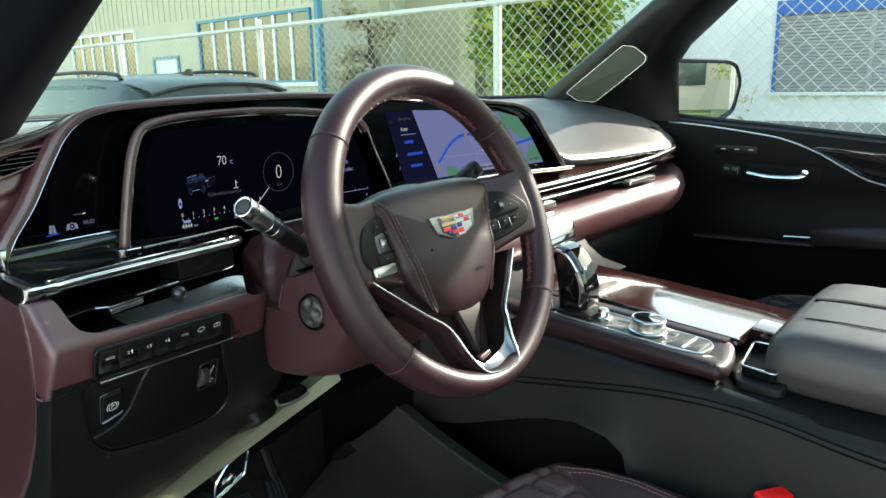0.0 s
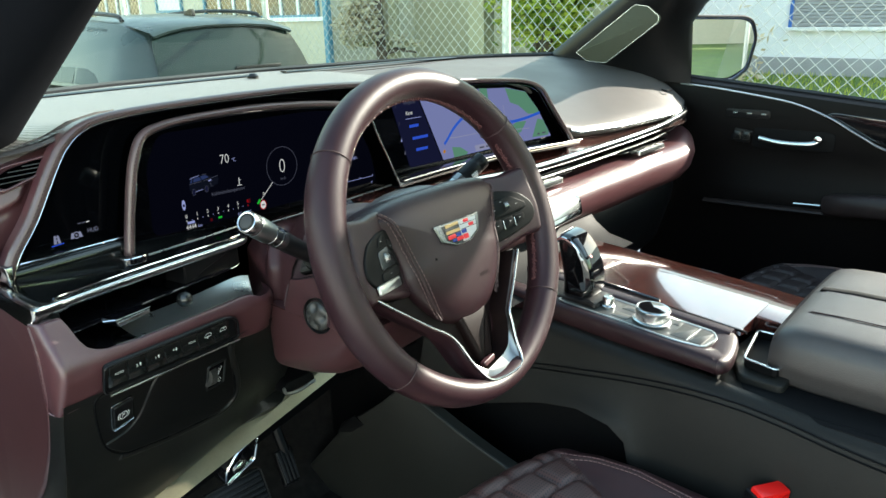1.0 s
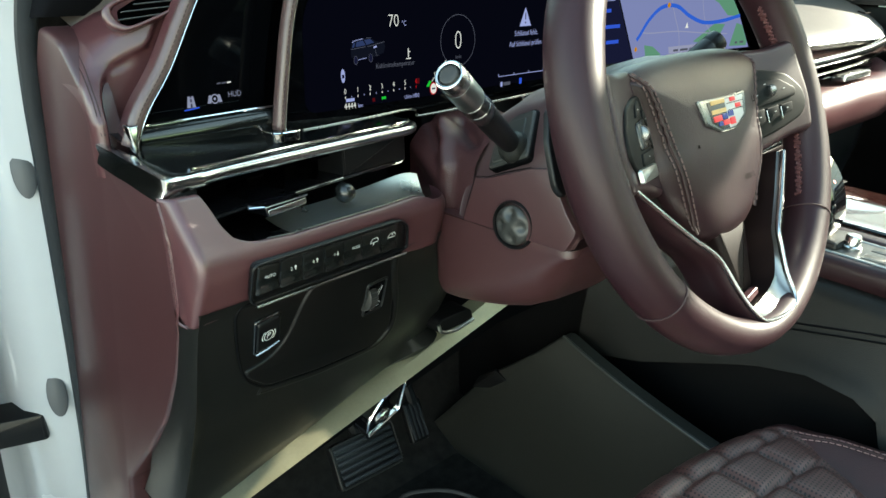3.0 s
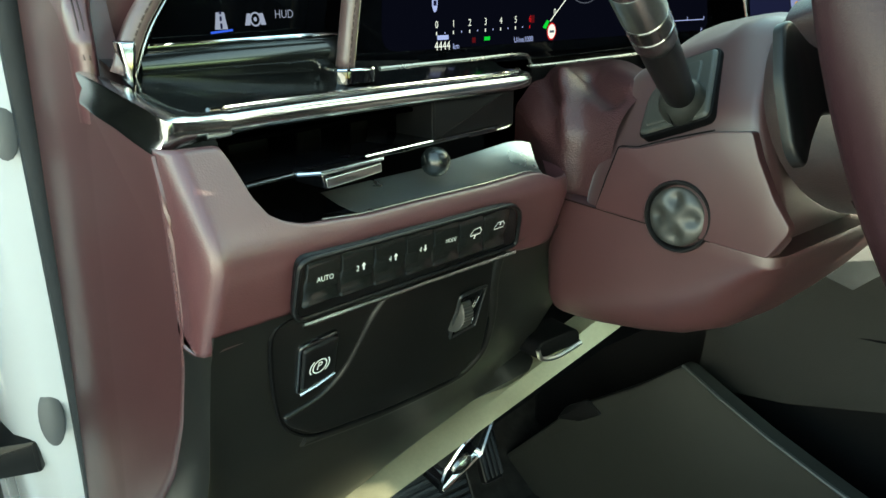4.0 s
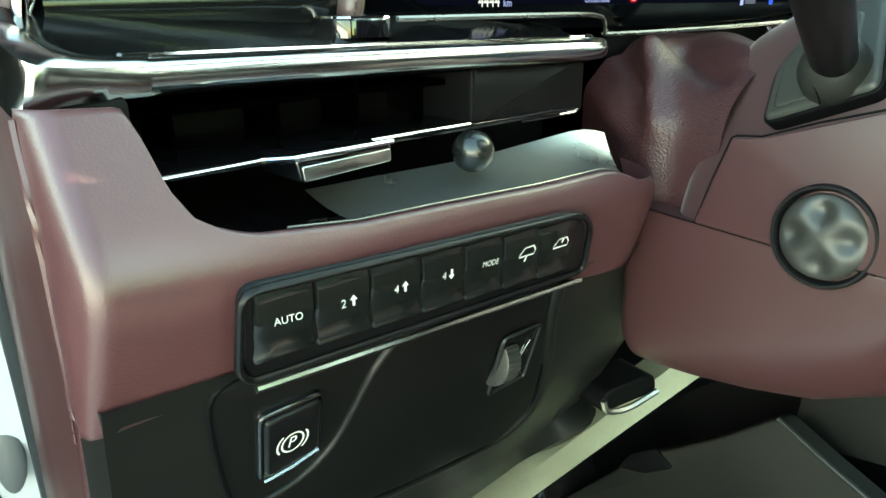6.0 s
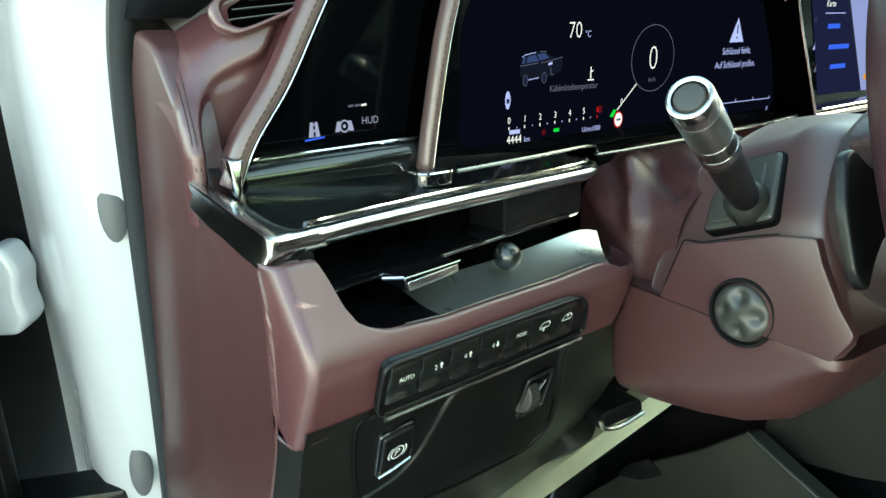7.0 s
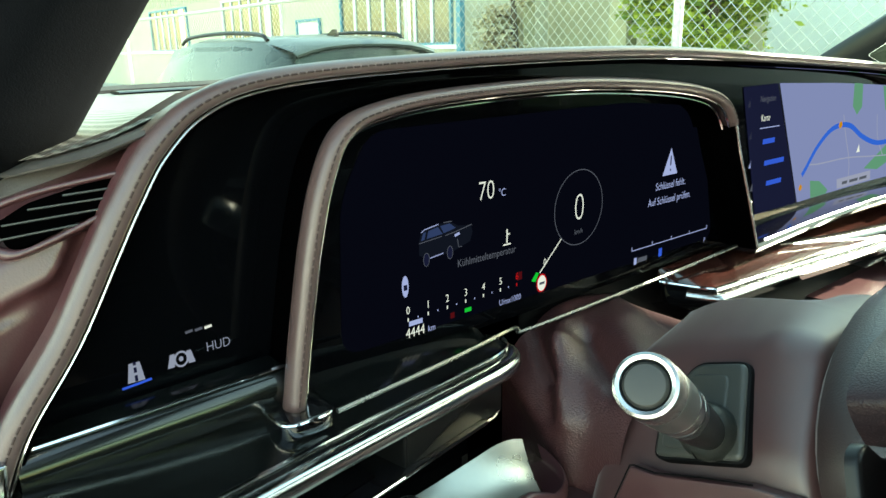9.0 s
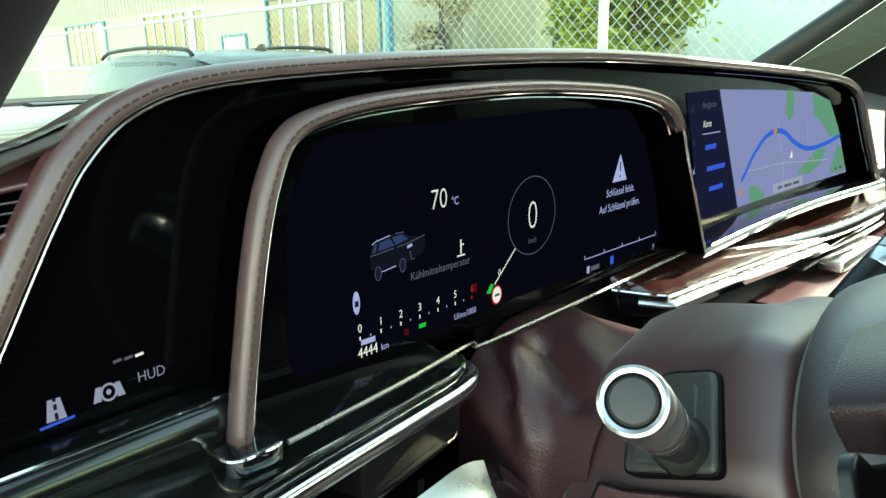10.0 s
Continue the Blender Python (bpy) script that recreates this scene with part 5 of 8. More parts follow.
raised = [(0.1410, -0.0235), (0.0560, -0.0235), (0.0460, -0.0400), (0.0415, -0.0600), (0.0370, -0.0760), (0.0260, -0.0880), (0.0100, -0.0920), (0.0015, -0.0935), (0.0080, -0.1035), (0.0290, -0.1205), (0.0900, -0.1300), (0.1570, -0.1335), (0.1765, -0.1185), (0.1655, -0.0800)]
part("lid_face", plate(fillet(raised, 0.008, 4), DB @ Matrix.Translation((0, 0, -0.0022)), 0.004, 0.0022, 4), LIDM, dash, "raised face of the lid")
part("lid_surround", sweep(curve([D3(0.1475, -0.024, -0.0035), D3(0.1560, -0.050, -0.0045), D3(0.1715, -0.080, -0.0055), D3(0.1840, -0.116, -0.0070), D3(0.1780, -0.1345, -0.0080), D3(0.158, -0.1415, -0.0085), D3(0.09, -0.1385, -0.0085), D3(0.026, -0.1285, -0.0085)], 6), oval(0.0042, 0.0036, 12), DB.to_3x3() @ Vector((0, 0, 1))), PLASTIC, dash, "rounded edge round the lid")
# parking brake switch
brake = part("parking_brake_switch", plate(fillet([(0.0000, -0.0445), (0.0245, -0.0415), (0.0305, -0.0720), (0.0065, -0.0800)], 0.004), DB @ Matrix.Translation((0, 0, -0.0022)), 0.006, 0.0012), PIANO, dash, "black parking brake switch")
part("switch_face", plate(fillet([(0.0022, -0.0462), (0.0232, -0.0437), (0.0282, -0.0705), (0.0078, -0.0762)], 0.003), DB @ Matrix.Translation((0, 0, -0.0006)), 0.004, 0.0015), BLACK, brake)
part("switch_line", tube([D3(0.0075, -0.0782, -0.0014), D3(0.0180, -0.0757, -0.0012), D3(0.0285, -0.0718, -0.0014)], 0.0009, 6), SATIN, brake)
text("P", DB @ Matrix.Translation((0.0145, -0.0600, -0.0003)), 0.0078, PRINT, brake, "lettering", 'CENTER')
c = ring2(0.0147, -0.0600, 0.0042, 0.0046, 20)
ribbon("symbol_ring", c + c[:1], 0.0007, PRINT, DB, brake, -0.0003)
for sgn in (-1, 1):
    ribbon("symbol_arc", [(0.0147 + sgn * 0.0060 * math.cos(a), -0.0600 + 0.0062 * math.sin(a)) for a in [lerp(-0.75, 0.75, i / 6) for i in range(7)]], 0.0007, PRINT, DB, brake, -0.0003)
# brightness wheel
dim = part("dimmer", plate(fillet([(0.1200, -0.0500), (0.1420, -0.0485), (0.1470, -0.0800), (0.1260, -0.0830)], 0.002), DB @ Matrix.Translation((0, 0, -0.0005)), 0.006, 0.001), PIANO, dash, "black dimmer wheel with printed scale")
wm_ = frame3(D3(0.1265, -0.066, -0.0070), DV, DB.to_3x3() @ Vector((0, 0, 1)))
part("dimmer_wheel", loft([[wm_ @ Vector(((r - (0.0006 if i % 2 else 0.0)) * math.cos(2 * math.pi * i / 80), (r - (0.0006 if i % 2 else 0.0)) * math.sin(2 * math.pi * i / 80), h)) for i in range(80)] for r, h in ((0.0120, -0.0048), (0.0134, -0.0042), (0.0136, 0.0), (0.0134, 0.0042), (0.0120, 0.0048))], True, True), KNOB, dim, "ribbed grey thumb wheel")
ribbon("scale_mark", [(0.1385, -0.054), (0.1355, -0.067)], 0.0008, PRINT, DB, dim, 0.0003)
ribbon("scale_mark", [(0.1355, -0.067), (0.1350, -0.056)], 0.0005, PRINT, DB, dim, 0.0003)
ribbon("scale_symbol", ring2(0.1395, -0.0740, 0.0022, 0.0026, 10), 0.0006, PRINT, DB, dim, 0.0003)
part("bezel", sweep([D3(p.x, p.y, -0.0006) for p in fillet([(0.1185, -0.0485), (0.1435, -0.0470), (0.1490, -0.0815), (0.1250, -0.0845)], 0.003)], oval(0.0012, 0.0012, 6), DB.to_3x3() @ Vector((0, 0, 1)), True), PLASTIC, dim)

# edge strip under the knee panel, courtesy lamp
sa, sb = [], []
for i in range(17):
    s = i / 16
    x = lerp(0.36, 0.742, s)
    zt = lerp(0.908, 1.016, s)
    w = lerp(0.012, 0.032, s)
    sa.append(Vector((x, 0.797, zt)))
    sb.append(Vector((x - 0.002, 0.787, zt - 0.78 * w + 0.008)))
part("edge_strip", loft([[p + Vector((0, 0.02, 0.002)) for p in sa], sa, sb, [p + Vector((0, 0.03, -0.006)) for p in sb]]), STRIP, dash, "pale olive-silver edge strip")
m = frame3((0.552, 0.798, 0.934), (1, 0.1, 0.30), (0.25, -0.25, 1))
lamp = thing("footwell_lamp", "chrome-edged black courtesy lamp under the dash", "lamp", (0.552, 0.80, 0.93))
out = fillet([(-0.030, -0.024), (0.022, -0.024), (0.034, 0.014), (0.030, 0.020), (-0.004, 0.020), (-0.024, 0.004)], 0.006)
part("housing", plate(out, m @ Matrix.Translation((0, 0, 0.004)), 0.02, 0.002), PIANO, lamp)
part("chrome_frame", sweep([m @ Vector((p.x, p.y, 0.004)) for p in out], oval(0.0014, 0.002, 6), m.to_3x3() @ Vector((0, 0, 1)), True), CHROME, lamp)
part("lens", turned([(0.0085, 0), (0.0085, 0.003), (0.005, 0.006), (0.0001, 0.007)], m @ Matrix.Translation((-0.004, -0.008, 0.003)) @ Matrix.Diagonal((1.3, 0.8, 1, 1)), 16), SATIN, lamp, "clear lamp lens")
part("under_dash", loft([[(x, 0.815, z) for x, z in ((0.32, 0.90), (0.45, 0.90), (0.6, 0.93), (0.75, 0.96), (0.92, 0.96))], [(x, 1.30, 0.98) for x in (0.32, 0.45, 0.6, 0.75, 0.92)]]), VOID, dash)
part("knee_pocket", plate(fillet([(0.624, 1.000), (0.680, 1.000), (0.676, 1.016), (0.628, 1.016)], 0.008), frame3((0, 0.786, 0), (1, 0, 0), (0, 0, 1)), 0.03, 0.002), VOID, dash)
part("knee_pocket_line", tube(curve([(0.624, 0.784, 1.012), (0.628, 0.783, 1.003), (0.648, 0.783, 0.999), (0.676, 0.783, 1.003)], 6), 0.0022, 6), BRUSHED, dash)

# leather gaiter round the column: a soft sleeve with drawn folds
FOLDS = [((1.60, 1.00), (2.15, 0.66), 0.13, 0.0075), ((2.15, 0.66), (2.90, 0.40), 0.12, 0.0085), ((1.35, 0.90), (1.95, 0.12), 0.12, 0.0070),
         ((2.05, 1.00), (2.60, 0.62), 0.085, -0.0075), ((2.75, 1.00), (3.20, 0.40), 0.12, 0.0070), ((1.90, 0.62), (2.30, 0.20), 0.10, -0.0070), ((3.45, 0.95), (3.60, 0.20), 0.14, 0.005)]


def fold_at(th, t):
    """Push of the gaiter's folds at an angle round the column and a way along it."""
    out = 0.0
    for (a0, t0), (a1, t1), wide, high in FOLDS:
        dx, dy = (a1 - a0) * 0.55, t1 - t0
        px, py = (th - a0) * 0.55, t - t0
        k = min(1.0, max(0.0, (px * dx + py * dy) / (dx * dx + dy * dy)))
        d = math.hypot(px - dx * k, py - dy * k)
        out += high * math.exp(-(d / (wide * 0.75)) ** 2)
    return out + 0.0005 * noise.noise((th * 3.1, t * 6.0, 1.7))


rows = []
for k in range(41):
    t = k / 40
    y = lerp(0.694, 0.792, t)
    a, zc, b = lerp(0.078, 0.068, t), lerp(1.182, 1.184, t), lerp(0.060, 0.060, t)
    row = []
    for i in range(220):
        th = 2 * math.pi * i / 220
        c, s_ = math.cos(th), math.sin(th)
        env = math.sin(math.pi * min(1.0, 0.12 + 0.80 * t)) ** 0.6
        f = (fold_at(th, t) - 0.004) * env
        row.append((0.664 + (a + f) * math.copysign(abs(c) ** 0.66, c), y, zc + (b + f) * math.copysign(abs(s_) ** 0.66, s_)))
    rows.append(row)
part("column_gaiter", loft(rows, True), GAITER, dash, "wrinkled burgundy leather gaiter", sharp=180)

# ---- steering column ----
column = thing("steering_column", "burgundy plastic steering column shroud", "steering column", (0.665, 0.68, 1.06))
COL_X = 0.665


def both_sides(half):
    """A closed section from its left half, given from the bottom middle round to the top middle."""
    return half + [(2 * COL_X - x, y, z) for x, y, z in half[::-1]]


def soft(pts, r, n=5):
    """An open 2D line with its inner corners rounded."""
    P = [Vector(p) for p in pts]
    out = [P[0]]
    for a, p, b in zip(P, P[1:], P[2:]):
        ri = min(r, (a - p).length * 0.48, (b - p).length * 0.48)
        s, e = p + (a - p).normalized() * ri, p + (b - p).normalized() * ri
        out += [(1 - j / n) ** 2 * s + 2 * (j / n) * (1 - j / n) * p + (j / n) ** 2 * e for j in range(n + 1)]
    return out + [P[-1]]


def chamfer_foot(y):
    return lerp(1.233, 1.203, (y - 0.612) / 0.073)


COL_FRONT = [(1.150, 0.588), (1.170, 0.577), (1.186, 0.569), (1.198, 0.580), (1.217, 0.592), (1.237, 0.600), (1.257, 0.607), (1.285, 0.614)]      # height, y of the front edge
# upper shell: upright sides, a slanted shoulder for the stalk plate, a level top
secs = []
for y, grow, drop in ((0.5820, -0.0080, 0.010), (0.5830, -0.0035, 0.005), (0.5860, -0.0008, 0.002), (0.592, 0, 0.0005), (0.610, 0, 0), (0.630, 0, 0.0), (0.645, 0, 0.001), (0.66, 0, 0.0035), (0.675, 0, 0.007), (0.688, -0.0005, 0.012), (0.698, -0.0015, 0.018), (0.705, -0.0035, 0.023), (0.7095, -0.007, 0.029), (0.7110, -0.0115, 0.034)):
    zc = chamfer_foot(min(max(y, 0.605), 0.70)) - 0.3 * max(0.0, drop - 0.012)
    top = 1.2835 - drop
    line = soft([(0.660, 1.150), (0.5785 - grow, 1.150), (0.5790 - grow, 1.168), (0.5872 - grow, zc), (0.6215 - grow * 0.4, min(zc + 0.053, top - 0.0015)), (0.664, top)], 0.011)
    lean = max(0.0, (0.65 - y) / 0.068)
    secs.append(both_sides([(p.x, y + lean * (at_x(COL_FRONT, p.y) - 0.582), p.y) for p in line]))
part("upper_shroud", loft(secs, True, True), SHROUD, column, "burgundy upper shroud", sharp=60)
# side cheek of the lower shell, standing a little proud up to the stepped joint
SIDE = frame3((0.5783, 0.650, 1.19), (0.0, -1, 0.0), (0.085, 0, 1))
for sgn in (-1, 1):
    m = SIDE if sgn < 0 else Matrix.Translation((2 * COL_X, 0, 0)) @ Matrix.Diagonal((-1, 1, 1, 1)) @ SIDE
    part("shroud_cheek", plate(fillet([(-0.0420, -0.0225), (0.0715, -0.0225), (0.0795, -0.0080), (0.0800, -0.0040), (0.0694, 0.0080), (0.0574, 0.0270), (0.0517, 0.0395), (0.0300, 0.0360), (-0.0170, 0.0195), (-0.0300, 0.0180)], 0.0022, 3), m @ Matrix.Translation((0, 0, 0.0026)), 0.006, 0.0009), PLASTIC_RED, column, "stepped cheek panel")
    part("cheek_joint", tube([m @ Vector((a, b, 0.0012)) for a, b in ((-0.0424, -0.0225), (-0.0372, -0.0020), (-0.0310, 0.0178), (-0.0285, 0.0190), (-0.0170, 0.0203), (0.0060, 0.0290), (0.0300, 0.0368))], 0.00045, 5), VOID, column)
secs = []
for y, x0, z0, r in ((0.5750, 0.588, 1.162, 0.001), (0.5765, 0.583, 1.157, 0.004), (0.579, 0.5798, 1.151, 0.008), (0.583, 0.5780, 1.144, 0.013), (0.590, 0.5772, 1.134, 0.019), (0.600, 0.5766, 1.120, 0.025), (0.614, 0.5762, 1.103, 0.030), (0.640, 0.5755, 1.089, 0.030), (0.670, 0.5755, 1.080, 0.028), (0.700, 0.5770, 1.073, 0.024), (0.722, 0.5790, 1.069, 0.020), (0.734, 0.5810, 1.068, 0.016), (0.7405, 0.5850, 1.071, 0.014), (0.7430, 0.5920, 1.077, 0.010)):
    line = soft([(0.660, z0 - 0.002), (x0 + 0.022, z0 + 0.002), (x0 + 0.002, z0 + r), (x0, min(1.160, z0 + r + 0.030)), (x0 + 0.0006, 1.1660), (x0 + 0.0010, 1.1668), (0.660, 1.1668)], 0.020, 6)
    secs.append(both_sides([(p.x, y, p.y) for p in line]))
part("lower_shroud", loft(secs, True, True), PLASTIC_RED, column, "burgundy lower shroud", sharp=50)
part("shroud_seam", tube([(0.5762, 0.735, 1.1672), (0.5758, 0.690, 1.1672), (0.5755, 0.655, 1.1672), (0.5758, 0.612, 1.1672)], 0.0004, 5), VOID, column)
part("shell_joint", tube([(0.5800, 0.6020, 1.2250), (0.5780, 0.5960, 1.205), (0.5768, 0.5900, 1.180)], 0.0008, 5), VOID, column)
m = frame3((0.5735, 0.6325, 1.177), (0.10, -0.99, 0.03), (0.05, 0.03, 0.99))
knob = part("adjuster_knob", turned([(0.0206, -0.006), (0.0206, 0.0002), (0.0200, 0.0010), (0.0190, 0.0010), (0.0180, -0.0004), (0.0176, -0.005)], m, 40), BLACK, column, "round grey column adjuster with four dimples")
rows = []
for r in (0.0001, 0.002, 0.004, 0.006, 0.008, 0.0095, 0.011, 0.0125, 0.014, 0.0152, 0.0162, 0.0168):
    rows.append([m @ Vector((r * math.cos(a), r * math.sin(a), 0.0048 - 0.0042 * (r / 0.0168) ** 5 - 0.0040 * sum(math.exp(-((r * math.cos(a) - 0.0106 * math.cos(q)) ** 2 + (r * math.sin(a) - 0.0106 * math.sin(q)) ** 2) / 0.0044 ** 2) for q in (0.05, 1.62, 3.19, 4.76)))) for a in [2 * math.pi * i / 48 for i in range(48)]])
rows.append([m @ Vector((0.0170 * math.cos(a), 0.0170 * math.sin(a), -0.005)) for a in [2 * math.pi * i / 48 for i in range(48)]])
part("knob_face", loft(rows, True), KNOB, knob, sharp=180)


def stalk(sgn):
    """Column lever; sgn -1 for the near side, +1 for the far one."""
    flip = Matrix.Identity(4) if sgn < 0 else Matrix.Translation((2 * COL_X, 0, 0)) @ Matrix.Diagonal((-1, 1, 1, 1))
    name = "indicator_stalk" if sgn < 0 else "wiper_stalk"
    st = thing(name, "black column stalk with bright metal end ring" if sgn < 0 else "black and satin column stalk behind the wheel", "stalk", flip @ Vector((0.590, 0.647, 1.235)))
    m = flip @ Matrix.Translation((-0.0022, 0.0, 0.0018)) @ frame3((0.5868, 0.6722, 1.2098), (-0.010, -0.926, 0.376), (0.60, 0.36, 0.72))
    face = [(0.0010, 0.0010), (0.0515, 0.0010), (0.0490, 0.0490), (0.0200, 0.0500), (0.0020, 0.0300)]
    part("plate_gap", plate(fillet(face, 0.006), m @ Matrix.Translation((0, 0, 0.0016)), 0.010, 0.0008), VOID, st)
    part("plate", plate(inset(fillet(face, 0.006), 0.0012), m @ Matrix.Translation((0, 0, 0.0036)), 0.010, 0.0026), PLATE_G, st, "grey base plate")
    part("plate_step", plate(fillet([(0.0070, 0.0060), (0.0400, 0.0060), (0.0400, 0.0420), (0.0200, 0.0430), (0.0080, 0.0290)], 0.004), m @ Matrix.Translation((0, 0, 0.0044)), 0.004, 0.0012), PLATE_G, st)
    base, end = flip @ Vector((0.590, 0.6470, 1.2365)), flip @ Vector((0.4870, 0.6135, 1.3075))
    ax = (end - base).normalized()
    f = frame3(base, ax.orthogonal(), ax.cross(ax.orthogonal()))
    L = (end - base).length
    ball = part("ball", turned([(0.004, -0.012), (0.0105, -0.008), (0.0132, -0.001), (0.0134, 0.004), (0.0115, 0.010), (0.0085, 0.0135), (0.005, 0.0150)], f, 28), PLASTIC_G, st)
    part("ball_split", tube(curve([f @ Vector((0.0134 * math.cos(a) * 0.72, -0.0134 * 0.72, 0.0134 * math.sin(a) * 0.72 + 0.002)) for a in (-0.6, 0.0, 0.6, 1.1)], 4), 0.0004, 4), VOID, ball)
    part("arm", turned([(0.0088, 0.004), (0.0094, 0.018), (0.0101, 0.036), (0.0106, 0.052), (0.0107, L - 0.060)], f @ Matrix.Diagonal((1.0, 0.90, 1, 1)), 24), BLACK, st)
    part("sleeve", turned([(0.0098, L - 0.060), (0.0105, L - 0.0590), (0.0107, L - 0.0490), (0.0101, L - 0.0484)], f, 32), STALK_METAL if sgn < 0 else SATIN, st)
    part("ring", turned([(0.0100, L - 0.0484), (0.0107, L - 0.0478), (0.0107, L - 0.0380), (0.0101, L - 0.0374)], f, 32), STALK_METAL, st, "satin ring")
    part("grip", turned([(0.0101, L - 0.0374), (0.0108, L - 0.0366), (0.0110, L - 0.0140), (0.0107, L - 0.0125)], f, 32), BRUSHED if sgn < 0 else BLACK, st)
    part("end_ring", turned([(0.0104, L - 0.0125), (0.0109, L - 0.0115), (0.0109, L - 0.0020), (0.0104, L + 0.0003), (0.0094, L + 0.0008), (0.0082, L + 0.0003), (0.0079, L - 0.0015)], f, 36), SATIN if sgn < 0 else BLACK, st, "bright metal end ring" if sgn < 0 else "")
    part("end_groove", turned([(0.0080, L - 0.0030), (0.0080, L - 0.0008), (0.0073, L - 0.0008)], f, 32), VOID, st)
    part("end_button", turned([(0.0075, L - 0.002), (0.0073, L - 0.0002), (0.0064, L + 0.0008), (0.0045, L + 0.0011), (0.0001, L + 0.0010)], f, 32), KNOB_DARK, st, "matt dark end button")
    for i in range(8):
        a = 2.2 + 0.13 * i
        part("index_mark", box((-0.0003, -0.0003, L - 0.029), (0.0003, 0.0003, L - 0.020), 0, m=f @ Matrix.Rotation(a, 4, 'Z') @ Matrix.Translation((0.01100, 0, 0))), PRINT, st)


stalk(-1)
stalk(1)

# ---- steering wheel ----
WT, WY = radians(20.9), radians(2.2)
WM = frame3((0.6675, 0.519, 1.268), (math.cos(WY), math.sin(WY), 0), (-math.sin(WY) * math.sin(WT), math.cos(WY) * math.sin(WT), math.cos(WT)))      # a right, b up, c towards the driver
W_OUT = WM.to_3x3() @ Vector((0, 0, 1))
wheel = thing("steering_wheel", "burgundy leather steering wheel with chrome lower spoke", "steering wheel", (0.667, 0.57, 1.25))


def W3(a, b, c=0.0):
    return WM @ Vector((a, b, c))


R0 = 0.1614
NS = 96


def rim_at(th):
    """Radius of the rim's core and half its width at an angle."""
    grip = 1 + 0.09 * math.exp(-((abs(math.cos(th)) - 0.92) / 0.12) ** 2)
    foot = math.exp(-(math.acos(max(-1.0, min(1.0, -math.sin(th)))) / radians(24)) ** 2)
    return R0 * (1 - 0.008 * max(0, -math.sin(th)) ** 4) + 0.0045 * foot, 0.0162 * grip * (1 - 0.24 * foot)


secs = []
for i in range(NS):
    th = 2 * math.pi * i / NS
    rr, wd = rim_at(th)
    secs.append([W3((rr + x) * math.cos(th), (rr + x) * math.sin(th), y) for x, y in oval(wd, 0.0185, 18, 2.2)])
bm = bmesh.new()
rs = [ring(bm, q) for q in secs]
for a, b in zip(rs, rs[1:] + rs[:1]):
    skin(bm, a, b)
rim = part("rim", bm, LEATHER_RIM, wheel, "burgundy leather rim", sharp=180)
for a in (141, 37.5, 220, 320):
    th = radians(a)
    rr, wd = rim_at(th)
    part("rim_seam", tube([W3((rr + x) * math.cos(th), (rr + x) * math.sin(th), y) for x, y in oval(wd + 0.0002, 0.0187, 24, 2.2)], 0.0007, 5, True), THREAD, rim)
for lo, hi in ((-36, 34), (146, 216), (44, 136)):
    inner = []
    n = int((hi - lo) * 1.25)
    for k in range(n):
        th = radians(lerp(lo, hi, k / n))
        rr, wd = rim_at(th)
        inner.append(W3((rr - wd - 0.0002) * math.cos(th), (rr - wd - 0.0002) * math.sin(th), 0.0030 * (1 if k % 2 else -1)))
    part("rim_stitching", stitches(inner, (0, 0.3, 1), 0.0048, 0.0006, 0.0016), THREAD_W, rim, "burgundy cross stitching inside the rim")

# hub cushion
SIGN = mat("dim_switch_print", (0.30, 0.30, 0.29), 0.6)
POD = mat("thumb_switch_black", (0.0045, 0.0047, 0.0047), 0.5, spec=0.10)
HA = 0.008      # the cushion's middle
PAD = [(0, 0.0540), (0.045, 0.0535), (0.078, 0.0500), (0.098, 0.0430), (0.1020, 0.0340), (0.0910, 0.0100), (0.0825, -0.0150), (0.0815, -0.0300), (0.0720, -0.0510), (0.0520, -0.0750), (0.0340, -0.0885), (0.016, -0.0935), (0, -0.0950)]
pad = curve([Vector(p) for p in PAD] + [Vector((-a, b)) for a, b in PAD[-2:0:-1]], 4, True)
HUB_IN = 0.005
rows = []
for d, k, c in ((0.0, 1, -0.055), (0.0, 1, -0.018), (0.0012, 1, -0.0105), (0.004, 1, -0.0045), (0.008, 1, -0.0010), (0.008, 0.90, 0.0032), (0.008, 0.72, 0.0066), (0.008, 0.5, 0.0088), (0.008, 0.25, 0.0098)):
    rows.append([W3(HA + p.x * k, (p.y + 0.012) * k - 0.012, c - HUB_IN - 0.03 * max(0, -p.y * k - 0.02)) for p in inset(pad, d)])
hub_edge = inset(pad, 0.008)


def HC(a, b):
    """Height of the airbag cover over the wheel's plane."""
    a -= HA
    ang = math.atan2(b + 0.012, a)
    q = min(hub_edge, key=lambda p: abs((math.atan2(p.y + 0.012, p.x) - ang + math.pi) % (2 * math.pi) - math.pi))
    k = math.hypot(a, b + 0.012) / math.hypot(q.x, q.y + 0.012)
    return at_x([(0.25, 0.0098), (0.5, 0.0088), (0.72, 0.0066), (0.9, 0.0032), (1.0, -0.0010), (1.08, -0.0045)], k) - HUB_IN - 0.03 * max(0, -b - 0.02)


def HP(a, b, lift=0.0003):
    return W3(a, b, HC(a, b) + lift)


part("airbag_cover", loft(rows, True, True), LEATHER_HUB, wheel, "burgundy airbag cover", sharp=60)
SEAM = curve([Vector(p) for p in ((0.0930, 0.0430), (0.0860, 0.0350), (0.0795, 0.0200), (0.0725, -0.004), (0.0625, -0.0430), (0.0490, -0.0800))], 10)
